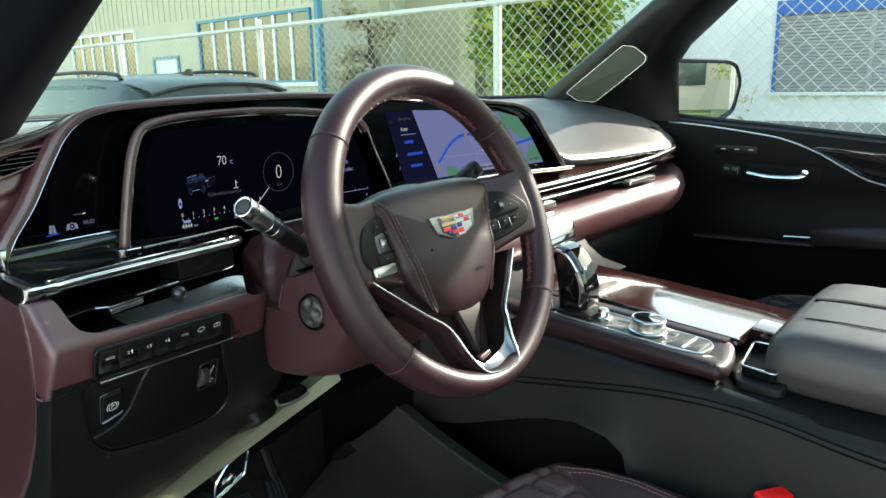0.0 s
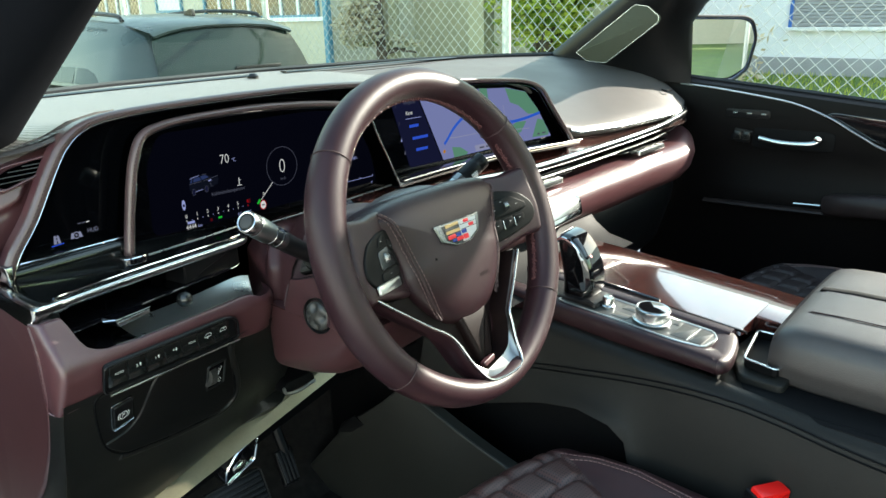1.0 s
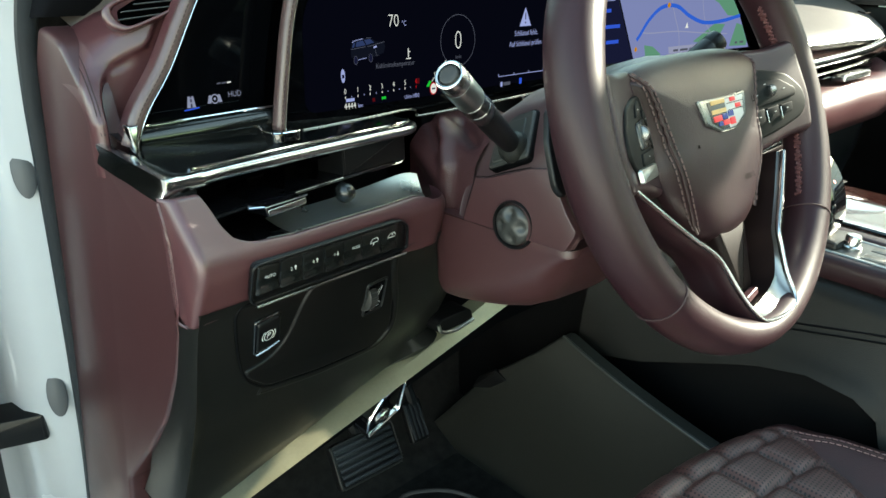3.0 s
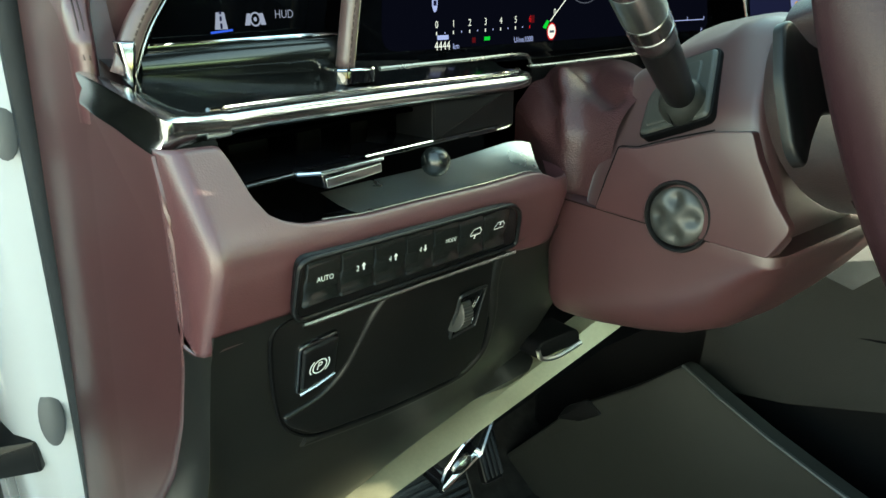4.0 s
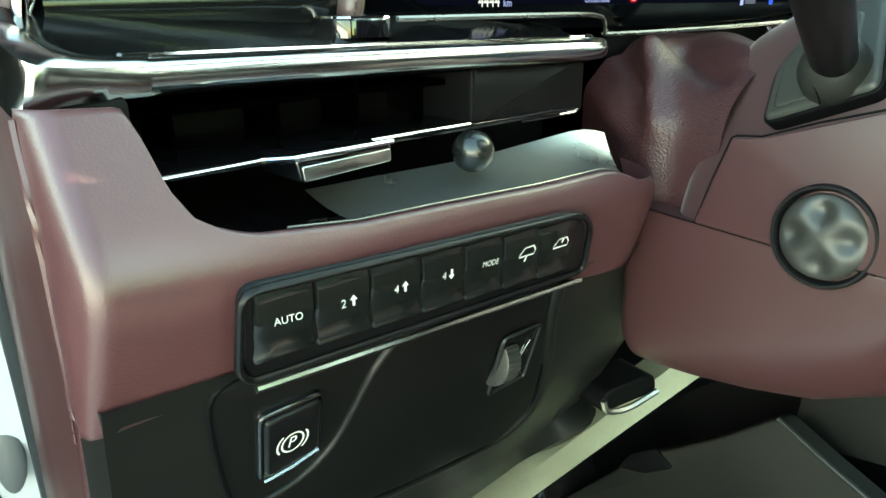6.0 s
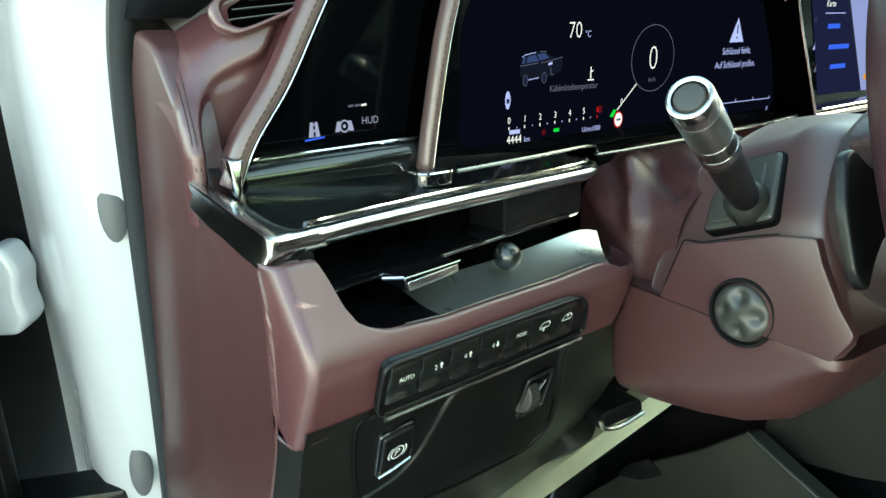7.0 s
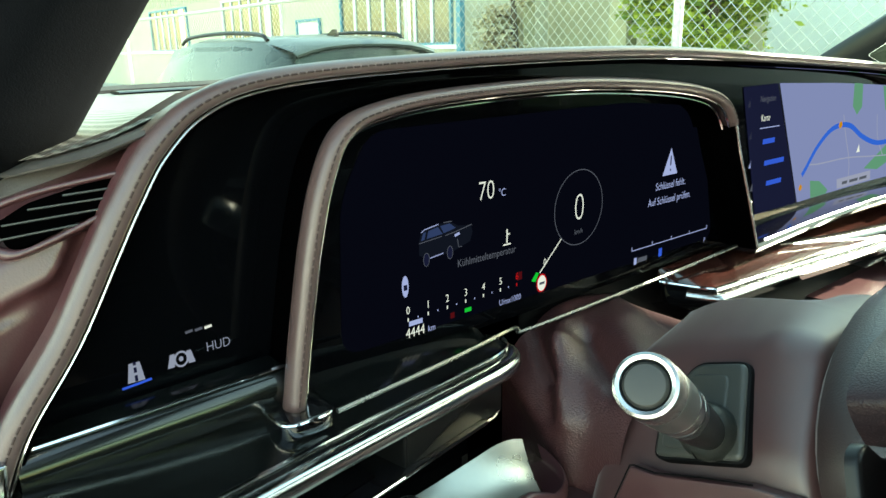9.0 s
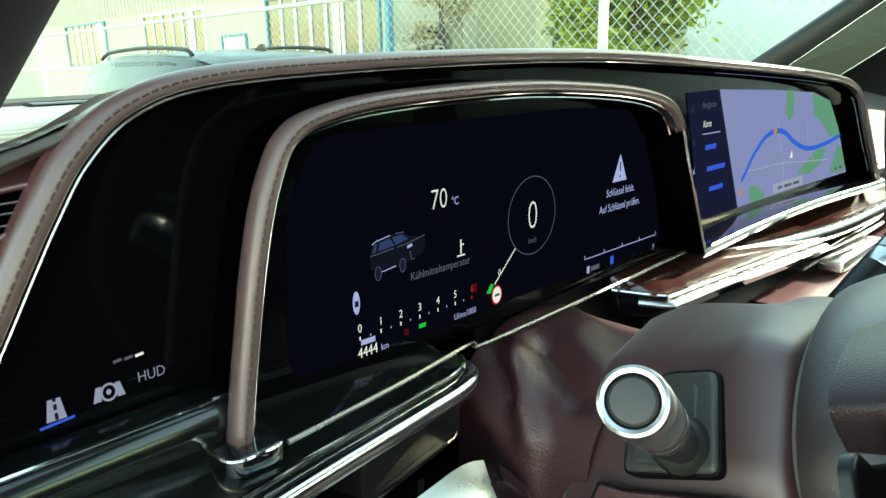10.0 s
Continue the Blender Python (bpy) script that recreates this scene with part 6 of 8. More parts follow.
for sgn in (-1, 1):
    for off in (0.0034, -0.0034):
        part("stitching", stitches([HP(HA + sgn * (p.x + off), p.y, 0.0006) for p in SEAM], W_OUT, 0.0036, 0.0016, 0.00065), THREAD_M, wheel)
    part("cover_groove", tube([HP(HA + sgn * p.x, p.y, 0.0003) for p in SEAM], 0.0012, 5), THREAD, wheel)
# badge: a chrome shield with plain coloured fields
sh = [(-0.038, 0.0138), (-0.012, 0.0128), (0.012, 0.0128), (0.038, 0.0138), (0.0315, -0.0050), (0.012, -0.0130), (-0.012, -0.0130), (-0.0315, -0.0050)]
m = WM @ Matrix.Translation((0.0085, -0.0002, HC(0.0085, 0) + 0.0020))
badge = part("badge", plate(fillet(sh, 0.003), m, 0.004, 0.0014), GUNMETAL, wheel, "dark chrome shield badge with coloured fields")
FIELD = {"black": mat("enamel_black", (0.01, 0.01, 0.01), 0.2), "gold": mat("enamel_gold", (0.52, 0.33, 0.13), 0.5), "red": mat("enamel_red", (0.62, 0.012, 0.02), 0.3), "blue": mat("enamel_blue", (0.01, 0.025, 0.17), 0.25), "silver": mat("enamel_silver", (0.44, 0.44, 0.43), 0.5)}
SHIELD = [("black", (-0.027, 0.0108), (-0.0005, 0.0104), (-0.0005, -0.0112), (-0.010, -0.0110), (-0.024, -0.0045)), ("silver", (0.0005, 0.0104), (0.030, 0.0110), (0.026, -0.0042), (0.010, -0.0110), (0.0005, -0.0112))]
for col, *q in SHIELD:
    part("badge_field", plate(fillet(list(q), 0.0006, 2), m @ Matrix.Translation((0, 0, 0.0005)), 0.0010, 0.0003), FIELD[col], badge)
for col, x0, x1, z0, z1 in (("gold", -0.022, -0.001, 0.0080, 0.0112), ("gold", -0.023, -0.001, 0.0012, 0.0044), ("red", -0.022, -0.010, -0.0045, -0.0002), ("blue", -0.009, -0.001, -0.0040, 0.0002), ("red", -0.009, 0.001, -0.0085, -0.0046), ("blue", -0.016, -0.010, -0.0080, -0.0050), ("blue", 0.001, 0.009, -0.0030, 0.0012), ("red", 0.002, 0.010, -0.0092, -0.0040), ("red", 0.008, 0.016, 0.0076, 0.0108), ("red", 0.015, 0.023, 0.0022, 0.0055), ("black", 0.002, 0.029, 0.0064, 0.0070), ("black", 0.002, 0.029, 0.0014, 0.0019)):
    part("badge_field", plate(fillet([(x0, z0), (x1, z0), (x1, z1), (x0, z1)], 0.0006, 2), m @ Matrix.Translation((0, 0, 0.0012)), 0.0010, 0.0002), FIELD[col], badge)
text("AIRBAG", WM @ Matrix.Translation((0.022, -0.052, HC(0.030, -0.052) + 0.0012)) @ pose(0, 0, 0, -8, 0, 0), 0.0062, PRINT_D, wheel, "embossed_lettering")
for pts, w in (([(0.064, 0.008), (0.064, 0.003), (0.068, 0.003), (0.068, 0.008)], 0.0008), ([(-0.037, -0.018), (-0.029, -0.019)], 0.0024)):
    ribbon("horn_mark", pts, w, PRINT_D, WM, wheel, HC(*pts[0]) + 0.0004)
# side spokes slope up to the rim and carry the switch pods
for sgn in (-1, 1):
    SPM = WM @ Matrix.Translation((sgn * 0.088, 0, -0.004)) @ Matrix.Rotation(-sgn * radians(20), 4, 'Y') @ Matrix.Translation((-sgn * 0.088, 0, 0))

    def side(pts):
        q = [(sgn * a, b) for a, b in pts]
        return q if sgn > 0 else q[::-1]

    part("spoke", plate(fillet(side([(0.060, 0.046), (0.088, 0.046), (0.112, 0.043), (0.146, 0.046), (0.152, -0.004), (0.148, -0.034), (0.122, -0.034), (0.100, -0.038), (0.060, -0.046)]), 0.008), SPM @ Matrix.Translation((0, 0, -0.002)), 0.018, 0.006, 4), LEATHER_RIM, wheel, "burgundy side spoke")
    pod = part("switch_pod", plate(fillet(side([(0.0770, 0.028), (0.098, 0.027), (0.126, 0.019), (0.141, 0.004), (0.143, -0.010), (0.134, -0.020), (0.110, -0.026), (0.076, -0.031)]), 0.007), SPM @ Matrix.Translation((0, 0, 0.0002)), 0.012, 0.0022), POD, wheel, "black thumb switch pod")

    def key(pts, name, label="", material=POD, up=0.0016, r=0.0025):
        return part(name, plate(fillet(side(pts), r), SPM @ Matrix.Translation((0, 0, up)), 0.0030, 0.0009), material, pod, label)

    def sign(a, b, w=0.0022, h=0.0007, up=0.0018):
        part("switch_sign", box((sgn * a - w / 2, b - h / 2, up - 0.0004), (sgn * a + w / 2, b + h / 2, up + 0.0001), 0, m=SPM), SIGN, pod)

    if sgn > 0:
        key([(0.080, 0.0260), (0.0900, 0.0255), (0.0900, 0.0195), (0.080, 0.0200)], "thumb_switch")
        key([(0.0800, 0.0180), (0.0930, 0.0175), (0.1130, 0.0165), (0.1310, 0.0050), (0.1300, -0.0015), (0.0800, -0.0040)], "thumb_pad", "rounded key panel round the roller", r=0.004)
        for x0, x1 in ((0.0790, 0.0925), (0.0945, 0.1085), (0.1105, 0.1245)):
            key([(x0, -0.0062), (x1, -0.0055), (x1 - 0.001, -0.0185 + 0.12 * (x1 - 0.08)), (x0, -0.0205 + 0.12 * (x0 - 0.08))], "thumb_switch", r=0.0015)
        for x in (0.0790, 0.0945, 0.1105):
            part("switch_edge", box((x - 0.0009, -0.0185, -0.001), (x + 0.0002, -0.0075, 0.0019), 0.0004, m=SPM), SATIN, pod, "bright key edge")
        for a, b in ((0.0870, 0.0060), (0.1180, 0.0065), (0.1035, -0.0105), (0.1175, -0.0100), (0.0860, -0.0120), (0.098, 0.0135)):
            sign(a, b)
        rol = (0.1030, 0.0075)
    else:
        key([(0.0835, -0.0070), (0.1135, -0.0085), (0.1130, 0.0090), (0.0915, 0.0125)], "thumb_pad", "raised four-way thumb pad", SWITCH_B, 0.0020, 0.003)
        key([(0.0960, 0.0145), (0.1100, 0.0125), (0.1040, 0.0210), (0.0930, 0.0245), (0.0895, 0.0200)], "thumb_switch")
        key([(0.0800, 0.0050), (0.0890, 0.0110), (0.0870, 0.0180), (0.0800, 0.0160)], "thumb_switch")
        key([(0.0780, -0.0110), (0.0812, -0.0080), (0.0870, 0.0070), (0.0790, 0.0030)], "thumb_switch")
        key([(0.0830, -0.0170), (0.1180, -0.0185), (0.1160, -0.0105), (0.0815, -0.0090)], "thumb_switch")
        for a, b in ((0.1090, 0.0010), (0.0895, 0.0030), (0.0990, -0.0135), (0.1010, 0.0180), (0.0840, 0.0110)):
            sign(a, b)
        part("pod_bar", box((-0.1310, -0.0285, -0.001), (-0.0850, -0.0190, 0.0022), 0.0016, m=SPM), BRUSHED, pod, "satin metal bar")
        rol = (0.1010, 0.0020)
    part("roller", turned([(0.0045, -0.003), (0.0052, -0.0025), (0.0052, 0.0025), (0.0045, 0.003)], frame3(SPM @ Vector((sgn * rol[0], rol[1], 0.0005)), SPM.to_3x3() @ Vector((0, 1, 0)), SPM.to_3x3() @ Vector((0, 0, 1))), 16), GUNMETAL, pod, "metal thumb roller")

WEB = mat("dark_brown_web", (0.011, 0.0060, 0.0056), 0.5, var=0.08, scale=8, bump=0.15, bscale=1800, spec=0.12)
# lower spoke: a chrome-edged V whose inner walls drop to a small shelf
CREST = curve([Vector(p) for p in ((0.098, -0.044, 0.003), (0.070, -0.074, 0.006), (0.0465, -0.098, 0.008), (0.0430, -0.112, 0.0085), (0.0385, -0.133, 0.010), (0.0350, -0.149, 0.0135), (0.0280, -0.1565, 0.0155), (0.011, -0.1585, 0.0160), (-0.010, -0.1565, 0.0155), (-0.0250, -0.1510, 0.0135), (-0.036, -0.131, 0.009), (-0.0490, -0.098, 0.005), (-0.075, -0.076, 0.004), (-0.105, -0.052, 0.005), (-0.132, -0.030, 0.006))], 6)
SHELF = curve([Vector(p) for p in ((0.098, -0.043, -0.002), (0.070, -0.073, 0.001), (0.0470, -0.0975, 0.003), (0.0430, -0.114, 0.003), (0.0345, -0.132, 0.003), (0.0270, -0.1390, 0.002), (0.0180, -0.1420, 0.002), (0.0100, -0.1435, 0.002), (-0.004, -0.1460, 0.002), (-0.012, -0.1450, 0.001), (-0.027, -0.128, -0.003), (-0.0460, -0.0965, -0.006), (-0.072, -0.074, -0.008), (-0.103, -0.050, -0.008), (-0.130, -0.028, -0.006))], 6)
rows = []
for t, drop in ((0.0, 0.0), (0.15, 0.0018), (0.55, 0.0022), (0.92, 0.0008), (1.0, 0.0)):
    rows.append([W3(*p.lerp(q, t)) - W_OUT * drop for p, q in zip(CREST, SHELF)])
part("lower_spoke_plate", loft(rows), SATIN_P, wheel, "satin metal lower spoke", sharp=50)
part("arm_lining", loft([[W3(*p) for p in SHELF], [W3(p.x, p.y, -0.012) for p in SHELF], [W3(p.x, p.y, -0.030) for p in SHELF]]), WEB, wheel, "dark brown inner wall")
part("chrome_arm", sweep([W3(*p) for p in CREST], oval(0.0013, 0.0022, 10, 3), W_OUT), SATIN, wheel, "chrome edge of the lower spoke")
rows = [[], [], [], []]
for k, p in enumerate(CREST):
    d = (CREST[min(k + 1, len(CREST) - 1)] - CREST[max(k - 1, 0)]).normalized()
    o = Vector((-d.y, d.x, 0))
    for r_, (off, drop) in zip(rows, ((0.0008, 0.0010), (0.0035, 0.0050), (0.0050, 0.0150), (-0.004, 0.0380))):
        r_.append(W3(p.x + o.x * off, p.y + o.y * off, p.z - drop))
part("arm_side", loft(rows), LEATHER_RIM, wheel, "burgundy moulding under the chrome edge")
part("spoke_web", plate(fillet([(-0.110, -0.040), (-0.046, -0.096), (-0.008, -0.150), (0.030, -0.144), (0.046, -0.110), (0.048, -0.096), (0.090, -0.046)], 0.006), WM @ Matrix.Translation((0, 0, -0.020)), 0.012, 0.003), WEB, wheel, "dark web between the arms")
part("web_rib", plate(fillet([(-0.016, -0.080), (0.000, -0.1430), (0.022, -0.1385), (0.036, -0.080)], 0.005), WM @ Matrix.Translation((0, 0, -0.010)), 0.014, 0.005), WEB, wheel, "dark brown rib")
part("rib_foot", plate(fillet([(-0.008, -0.1390), (-0.006, -0.1450), (0.012, -0.1420), (0.012, -0.1360)], 0.002), WM @ Matrix.Translation((0, 0, -0.002)), 0.006, 0.0015), LEATHER, wheel, "burgundy foot of the rib")
part("column_neck", turned([(0.062, -0.115), (0.062, -0.050)], WM @ Matrix.Translation((HA, -0.004, 0)) @ Matrix.Diagonal((1, 0.62, 1, 1)), 32), VOID, wheel)
part("hub_back", turned([(0.066, -0.086), (0.090, -0.0845), (0.101, -0.079), (0.1055, -0.067), (0.103, -0.047), (0.096, -0.034), (0.080, -0.026)], WM @ Matrix.Translation((HA, -0.004, 0)) @ Matrix.Diagonal((1, 0.62, 1, 1)), 40), HUB_SIDE, wheel)
for sgn in (-1, 1):
    part("shift_paddle", plate(fillet([(sgn * a, b) for a, b in ((0.075, 0.012), (0.112, 0.026), (0.122, 0.036), (0.130, 0.034), (0.139, 0.012), (0.143, -0.018), (0.136, -0.027), (0.126, -0.016), (0.112, -0.006), (0.080, -0.008))], 0.005), WM @ Matrix.Translation((0, 0, -0.044)), 0.005, 0.002), BLACK, wheel, "black shift paddle")


# ---- passenger's side of the dashboard ----
def across(rows_yz, xs, end=1.90, start=1.05):
    """A panel whose section (y, z) runs across the car and fades into the door."""
    out = []
    for x in xs:
        k = max(0.0, (x - (end - 0.16)) / 0.16)
        out.append([(x, y + 0.06 * k * k, z) for y, z in rows_yz])
    return out


PX = [lerp(0.90, 1.93, i / 40) for i in range(41)]
part("passenger_backing", loft(across([(0.82, 1.27), (0.815, 1.24), (0.80, 1.20), (0.80, 1.06)], PX)), VOID, dash)
ws = []
for x in [lerp(1.02, 1.90, i / 30) for i in range(31)]:
    h = at_x([(1.02, 0.004), (1.2, 0.020), (1.34, 0.030), (1.5, 0.024), (1.7, 0.014), (1.9, 0.006)], x)
    y = 0.06 * max(0, (x - 1.76) / 0.16) ** 2
    ws.append([(x, 0.805 + y, 1.222 + h + 0.002), (x, 0.790 + y, 1.222 + h), (x, 0.764 + y, 1.228), (x, 0.745 + y, 1.224)])
part("wood_strip", loft(ws), WOOD, dash, "polished dark red wood strip", sharp=180)
bar = curve([(0.90, 0.772, 1.236), (1.0, 0.757, 1.230), (1.15, 0.742, 1.226), (1.4, 0.737, 1.229), (1.65, 0.745, 1.232), (1.84, 0.772, 1.238), (1.905, 0.80, 1.243)], 6)
part("passenger_chrome_bar", sweep(bar, oval(0.0072, 0.0078, 12, 2.6), (0, 0, 1)), BAR_METAL, dash, "broad chrome bar across the passenger side")
part("passenger_chrome_line", sweep([p + Vector((0, 0.004, -0.022)) for p in bar], oval(0.002, 0.002, 8), (0, 0, 1)), SATIN, dash)
FR = curve([(0.7540, 0.7860, 1.2385), (0.7570, 0.7800, 1.2380), (0.7730, 0.7560, 1.2360), (0.7850, 0.7528, 1.2355), (0.850, 0.7490, 1.2345), (0.950, 0.7440, 1.2310), (1.06, 0.7400, 1.2260)], 6)
BK = curve([(0.7540, 0.7880, 1.2450), (0.7570, 0.7870, 1.2480), (0.7885, 0.7860, 1.2500), (0.820, 0.7850, 1.2500), (0.870, 0.7840, 1.2490), (0.960, 0.7830, 1.2460), (1.07, 0.7850, 1.2400)], 6)
part("ledge_wood", loft([[p.lerp(q, t) + Vector((0, 0, 0.001 * math.sin(math.pi * t))) for p, q in zip(FR, BK)] for t in (0, 0.25, 0.5, 0.75, 1)]), WOOD, dash, "polished dark wood ledge beside the cluster", sharp=180)
part("ledge_wood_line", sweep(FR, oval(0.0016, 0.0013, 8), (0, 0, 1)), CHROME, dash)
part("ledge_wood_bar", sweep([p + Vector((0.006, -0.001, -0.0085)) for p in FR[8:]], oval(0.0040, 0.0036, 10), (0, 0, 1)), SATIN, dash)
part("ledge_wood_foot", loft([[p + Vector((0.004, 0.0015, -0.0030)) for p in FR], [p + Vector((0.012, 0.004, -0.020)) for p in FR], [p + Vector((0.012, 0.030, -0.030)) for p in FR]]), PIANO, dash, sharp=180)
for x0, x1 in ((1.06, 1.24), (1.50, 1.66)):
    v = part("passenger_vent", loft(across([(0.785, 1.212), (0.785, 1.185)], [lerp(x0 - 0.03, x1 + 0.06, i / 8) for i in range(9)])), VOID, dash, "black horizontal vent")
    for z in (1.196, 1.206):
        part("vane", box((x0 - 0.02, 0.748, z), (x1 + 0.05, 0.775, z + 0.002), 0.0006), PIANO, v)
    part("vent_tab", box((x0 + 0.02, 0.724, 1.190), (x1 - 0.02, 0.748, 1.2005), 0.003), SATIN, v, "satin vent adjuster")
rows = []
for x in [lerp(0.96, 1.93, i / 36) for i in range(37)]:
    k = max(0.0, (x - 1.70) / 0.22)
    dy = 0.085 * k ** 1.6
    dz = 0.010 * k
    sec = [(0.800, 1.180), (0.752, 1.183), (0.718, 1.184), (0.700, 1.172), (0.694, 1.152), (0.700, 1.128), (0.716, 1.108), (0.740, 1.098), (0.80, 1.090)]
    rows.append([(x, y + dy, z + dz) for y, z in sec])
part("passenger_bolster", loft(rows), LEATHER, dash, "burgundy leather passenger bolster", sharp=180)
m = frame3((1.195, 0.690, 1.156), (1, 0, 0), (0, 0.38, 0.92))
part("centre_vent", plate(fillet([(-0.085, -0.026), (0.030, -0.020), (0.038, 0.012), (0.022, 0.022), (-0.085, 0.022)], 0.010), m, 0.05, 0.004), CHROME, dash, "chrome-framed centre vent")
part("centre_vent_face", plate(fillet([(-0.085, -0.014), (0.018, -0.010), (0.026, 0.008), (0.014, 0.014), (-0.085, 0.014)], 0.006), m @ Matrix.Translation((0, 0, 0.002)), 0.01, 0.001), SATIN, dash)
part("glovebox", loft([[(x, y + 0.05 * max(0, (x - 1.72) / 0.2) ** 2, z) for x in [lerp(0.96, 1.93, i / 14) for i in range(15)]] for y, z in ((0.79, 1.095), (0.765, 1.075), (0.770, 1.02), (0.80, 0.92), (0.86, 0.86), (1.1, 0.86))]), BLACK, dash, "black glovebox door", sharp=60)
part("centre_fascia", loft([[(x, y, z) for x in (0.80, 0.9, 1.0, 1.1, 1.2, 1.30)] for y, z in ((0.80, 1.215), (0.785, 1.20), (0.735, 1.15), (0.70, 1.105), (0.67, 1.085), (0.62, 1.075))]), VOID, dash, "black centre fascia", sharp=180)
part("climate_panel", plate(fillet([(0.845, -0.02), (1.02, -0.02), (1.02, 0.030), (0.845, 0.034)], 0.006), frame3((0, 0.715, 1.108), (1, 0, 0), (0, 0.62, 0.78)), 0.01, 0.002), SATIN, dash, "grey climate switch panel")
for i in range(4):
    for j in range(2):
        part("climate_switch", box((0.852 + 0.042 * i, -0.014 + 0.022 * j, 0.0), (0.890 + 0.042 * i, 0.004 + 0.022 * j, 0.0022), 0.001, m=frame3((0, 0.715, 1.108), (1, 0, 0), (0, 0.62, 0.78))), PLASTIC, dash)
part("stack_grille", box((1.25, 0.752, 1.060), (1.36, 0.762, 1.066), 0.001), SATIN, dash)

TUNNEL = mat('grey_tunnel_panel', (0.019, 0.0195, 0.0168), 0.50, var=0.1, scale=6, bump=0.2, bscale=1200, spec=0.3)

# ---- centre console ----
console = thing("centre_console", "charcoal centre console with wood lid, knob and leather edge", "console", (1.1, 0.3, 0.62))


def CZ(y):
    """Height of the console's top along the car."""
    return at_x([(-0.6, 1.032), (0.20, 1.040), (0.30, 1.050), (0.354, 1.0548), (0.52, 1.0662), (0.70, 1.076)], y)


ys = [lerp(-0.6, 0.72, i / 24) for i in range(25)]
def low(y):
    return at_x([(-0.6, 0.62), (0.36, 0.70), (0.42, 0.930), (0.45, 0.950), (0.50, 0.957), (0.56, 0.945), (0.62, 0.922), (0.70, 0.893), (0.80, 0.87)], y)


rows = []
for y in [lerp(-0.6, 0.80, i / 56) for i in range(57)]:
    z, q = CZ(y), low(y)
    rows.append([(0.945, y, q + 0.004), (lerp(0.865, 0.905, min(1, max(0, (q - 0.62) / 0.3))), y, q), (lerp(0.885, 0.912, min(1, max(0, (q - 0.62) / 0.3))), y, lerp(q, z - 0.085, 0.5)), (0.925, y, z - 0.085), (0.932, y, z - 0.030), (0.938, y, z - 0.016), (0.955, y, z - 0.012), (0.970, y, z - 0.020), (1.245, y, z - 0.034), (1.262, y, z - 0.040), (1.275, y, z - 0.085), (1.30, y, z - 0.20), (1.33, y, z - 0.44)])
# Flank colour is kept darker, holding shade that nothing here casts.
FLANK = mat("shade_darkened_flank", (0.0100, 0.0098, 0.0088), 0.48, var=0.12, scale=6, bump=0.25, bscale=1100, cells=True, spec=0.18)
part("console_body", loft(rows), FLANK, console, "padded console flank, shade in its dark tone", sharp=60)
part("console_core", box((0.945, -0.6, 0.60), (1.28, 1.1, 1.03), 0.01), VOID, console)
for drop, off in ((0.0, 0.0), (0.0075, 0.0010)):
    part("flank_seam", tube(curve([(0.9215 - off, 0.72, 0.968 - drop), (0.9245 - off, 0.60, 0.990 - drop), (0.9270 - off, 0.511, 1.006 - drop), (0.9290 - off, 0.434, 1.019 - drop), (0.9310 - off, 0.365, 1.027 - drop), (0.9330 - off, 0.303, 1.0285 - drop), (0.9330 - off, 0.246, 1.025 - drop), (0.9300 - off, 0.10, 1.010 - drop), (0.9270 - off, -0.3, 0.995 - drop)], 8), 0.0011, 5), VOID, console)
# leather edge, its shade put in by the darker LEATHER_HUB
rows = []
for y in [lerp(0.330, 0.70, i / 16) for i in range(17)]:
    z = CZ(y)
    low_edge = lerp(z - 0.008, z - 0.026, min(1.0, (y - 0.330) / 0.25))
    rows.append([(0.9580, y, low_edge), (0.9530, y, low_edge + 0.004), (0.9520, y, z + 0.002), (0.9535, y, z + 0.010), (0.9590, y, z + 0.0135), (0.970, y, z + 0.0140), (0.987, y, z + 0.011), (0.987, y, z - 0.01)])
part("leather_edge", loft(rows, caps=True), LEATHER_HUB, console, "burgundy leather console edge", sharp=60)
rows = []
ends = curve([Vector(p) for p in ((0.9520, 0.332), (0.9560, 0.324), (0.9680, 0.3195), (0.990, 0.3205), (1.020, 0.3270), (1.042, 0.3350), (1.056, 0.3480))], 5)
for p in ends:
    z = CZ(p.y)
    d = (Vector((1.01, 0.40)) - p).normalized()
    rows.append([(p.x + d.x * a, p.y + d.y * a, z + h) for a, h in ((0.006, -0.008), (0.001, -0.004), (0.0, 0.002), (0.0015, 0.0100), (0.007, 0.0135), (0.018, 0.0140), (0.040, 0.0110))])
part("leather_corner", loft(rows), LEATHER_HUB, console, "rounded end of the burgundy leather edge", sharp=60)
# switch plate with the rotary knob
CB = frame3((0.980, 0.452, CZ(0.452) + 0.0118), (0.0, 1, 0.067), (-1, 0, 0.03))


def C3(a, b, c=0):
    return CB @ Vector((a, b, c))


part("switch_plate", plate(fillet([(-0.096, 0.006), (-0.100, -0.030), (-0.088, -0.050), (0.16, -0.052), (0.16, 0.014), (-0.06, 0.014)], 0.008), CB @ Matrix.Translation((0, 0, 0.002)), 0.02, 0.002), SWITCHM, console, "grey switch plate")
frame_line = fillet([(-0.096, 0.006), (-0.100, -0.030), (-0.088, -0.050), (0.12, -0.052), (0.12, 0.014), (-0.06, 0.014)], 0.008)
part("plate_line", sweep([C3(p.x, p.y, 0.002) for p in frame_line], oval(0.0016, 0.0014, 6), CB.to_3x3() @ Vector((0, 0, 1)), True), BRUSHED, console)
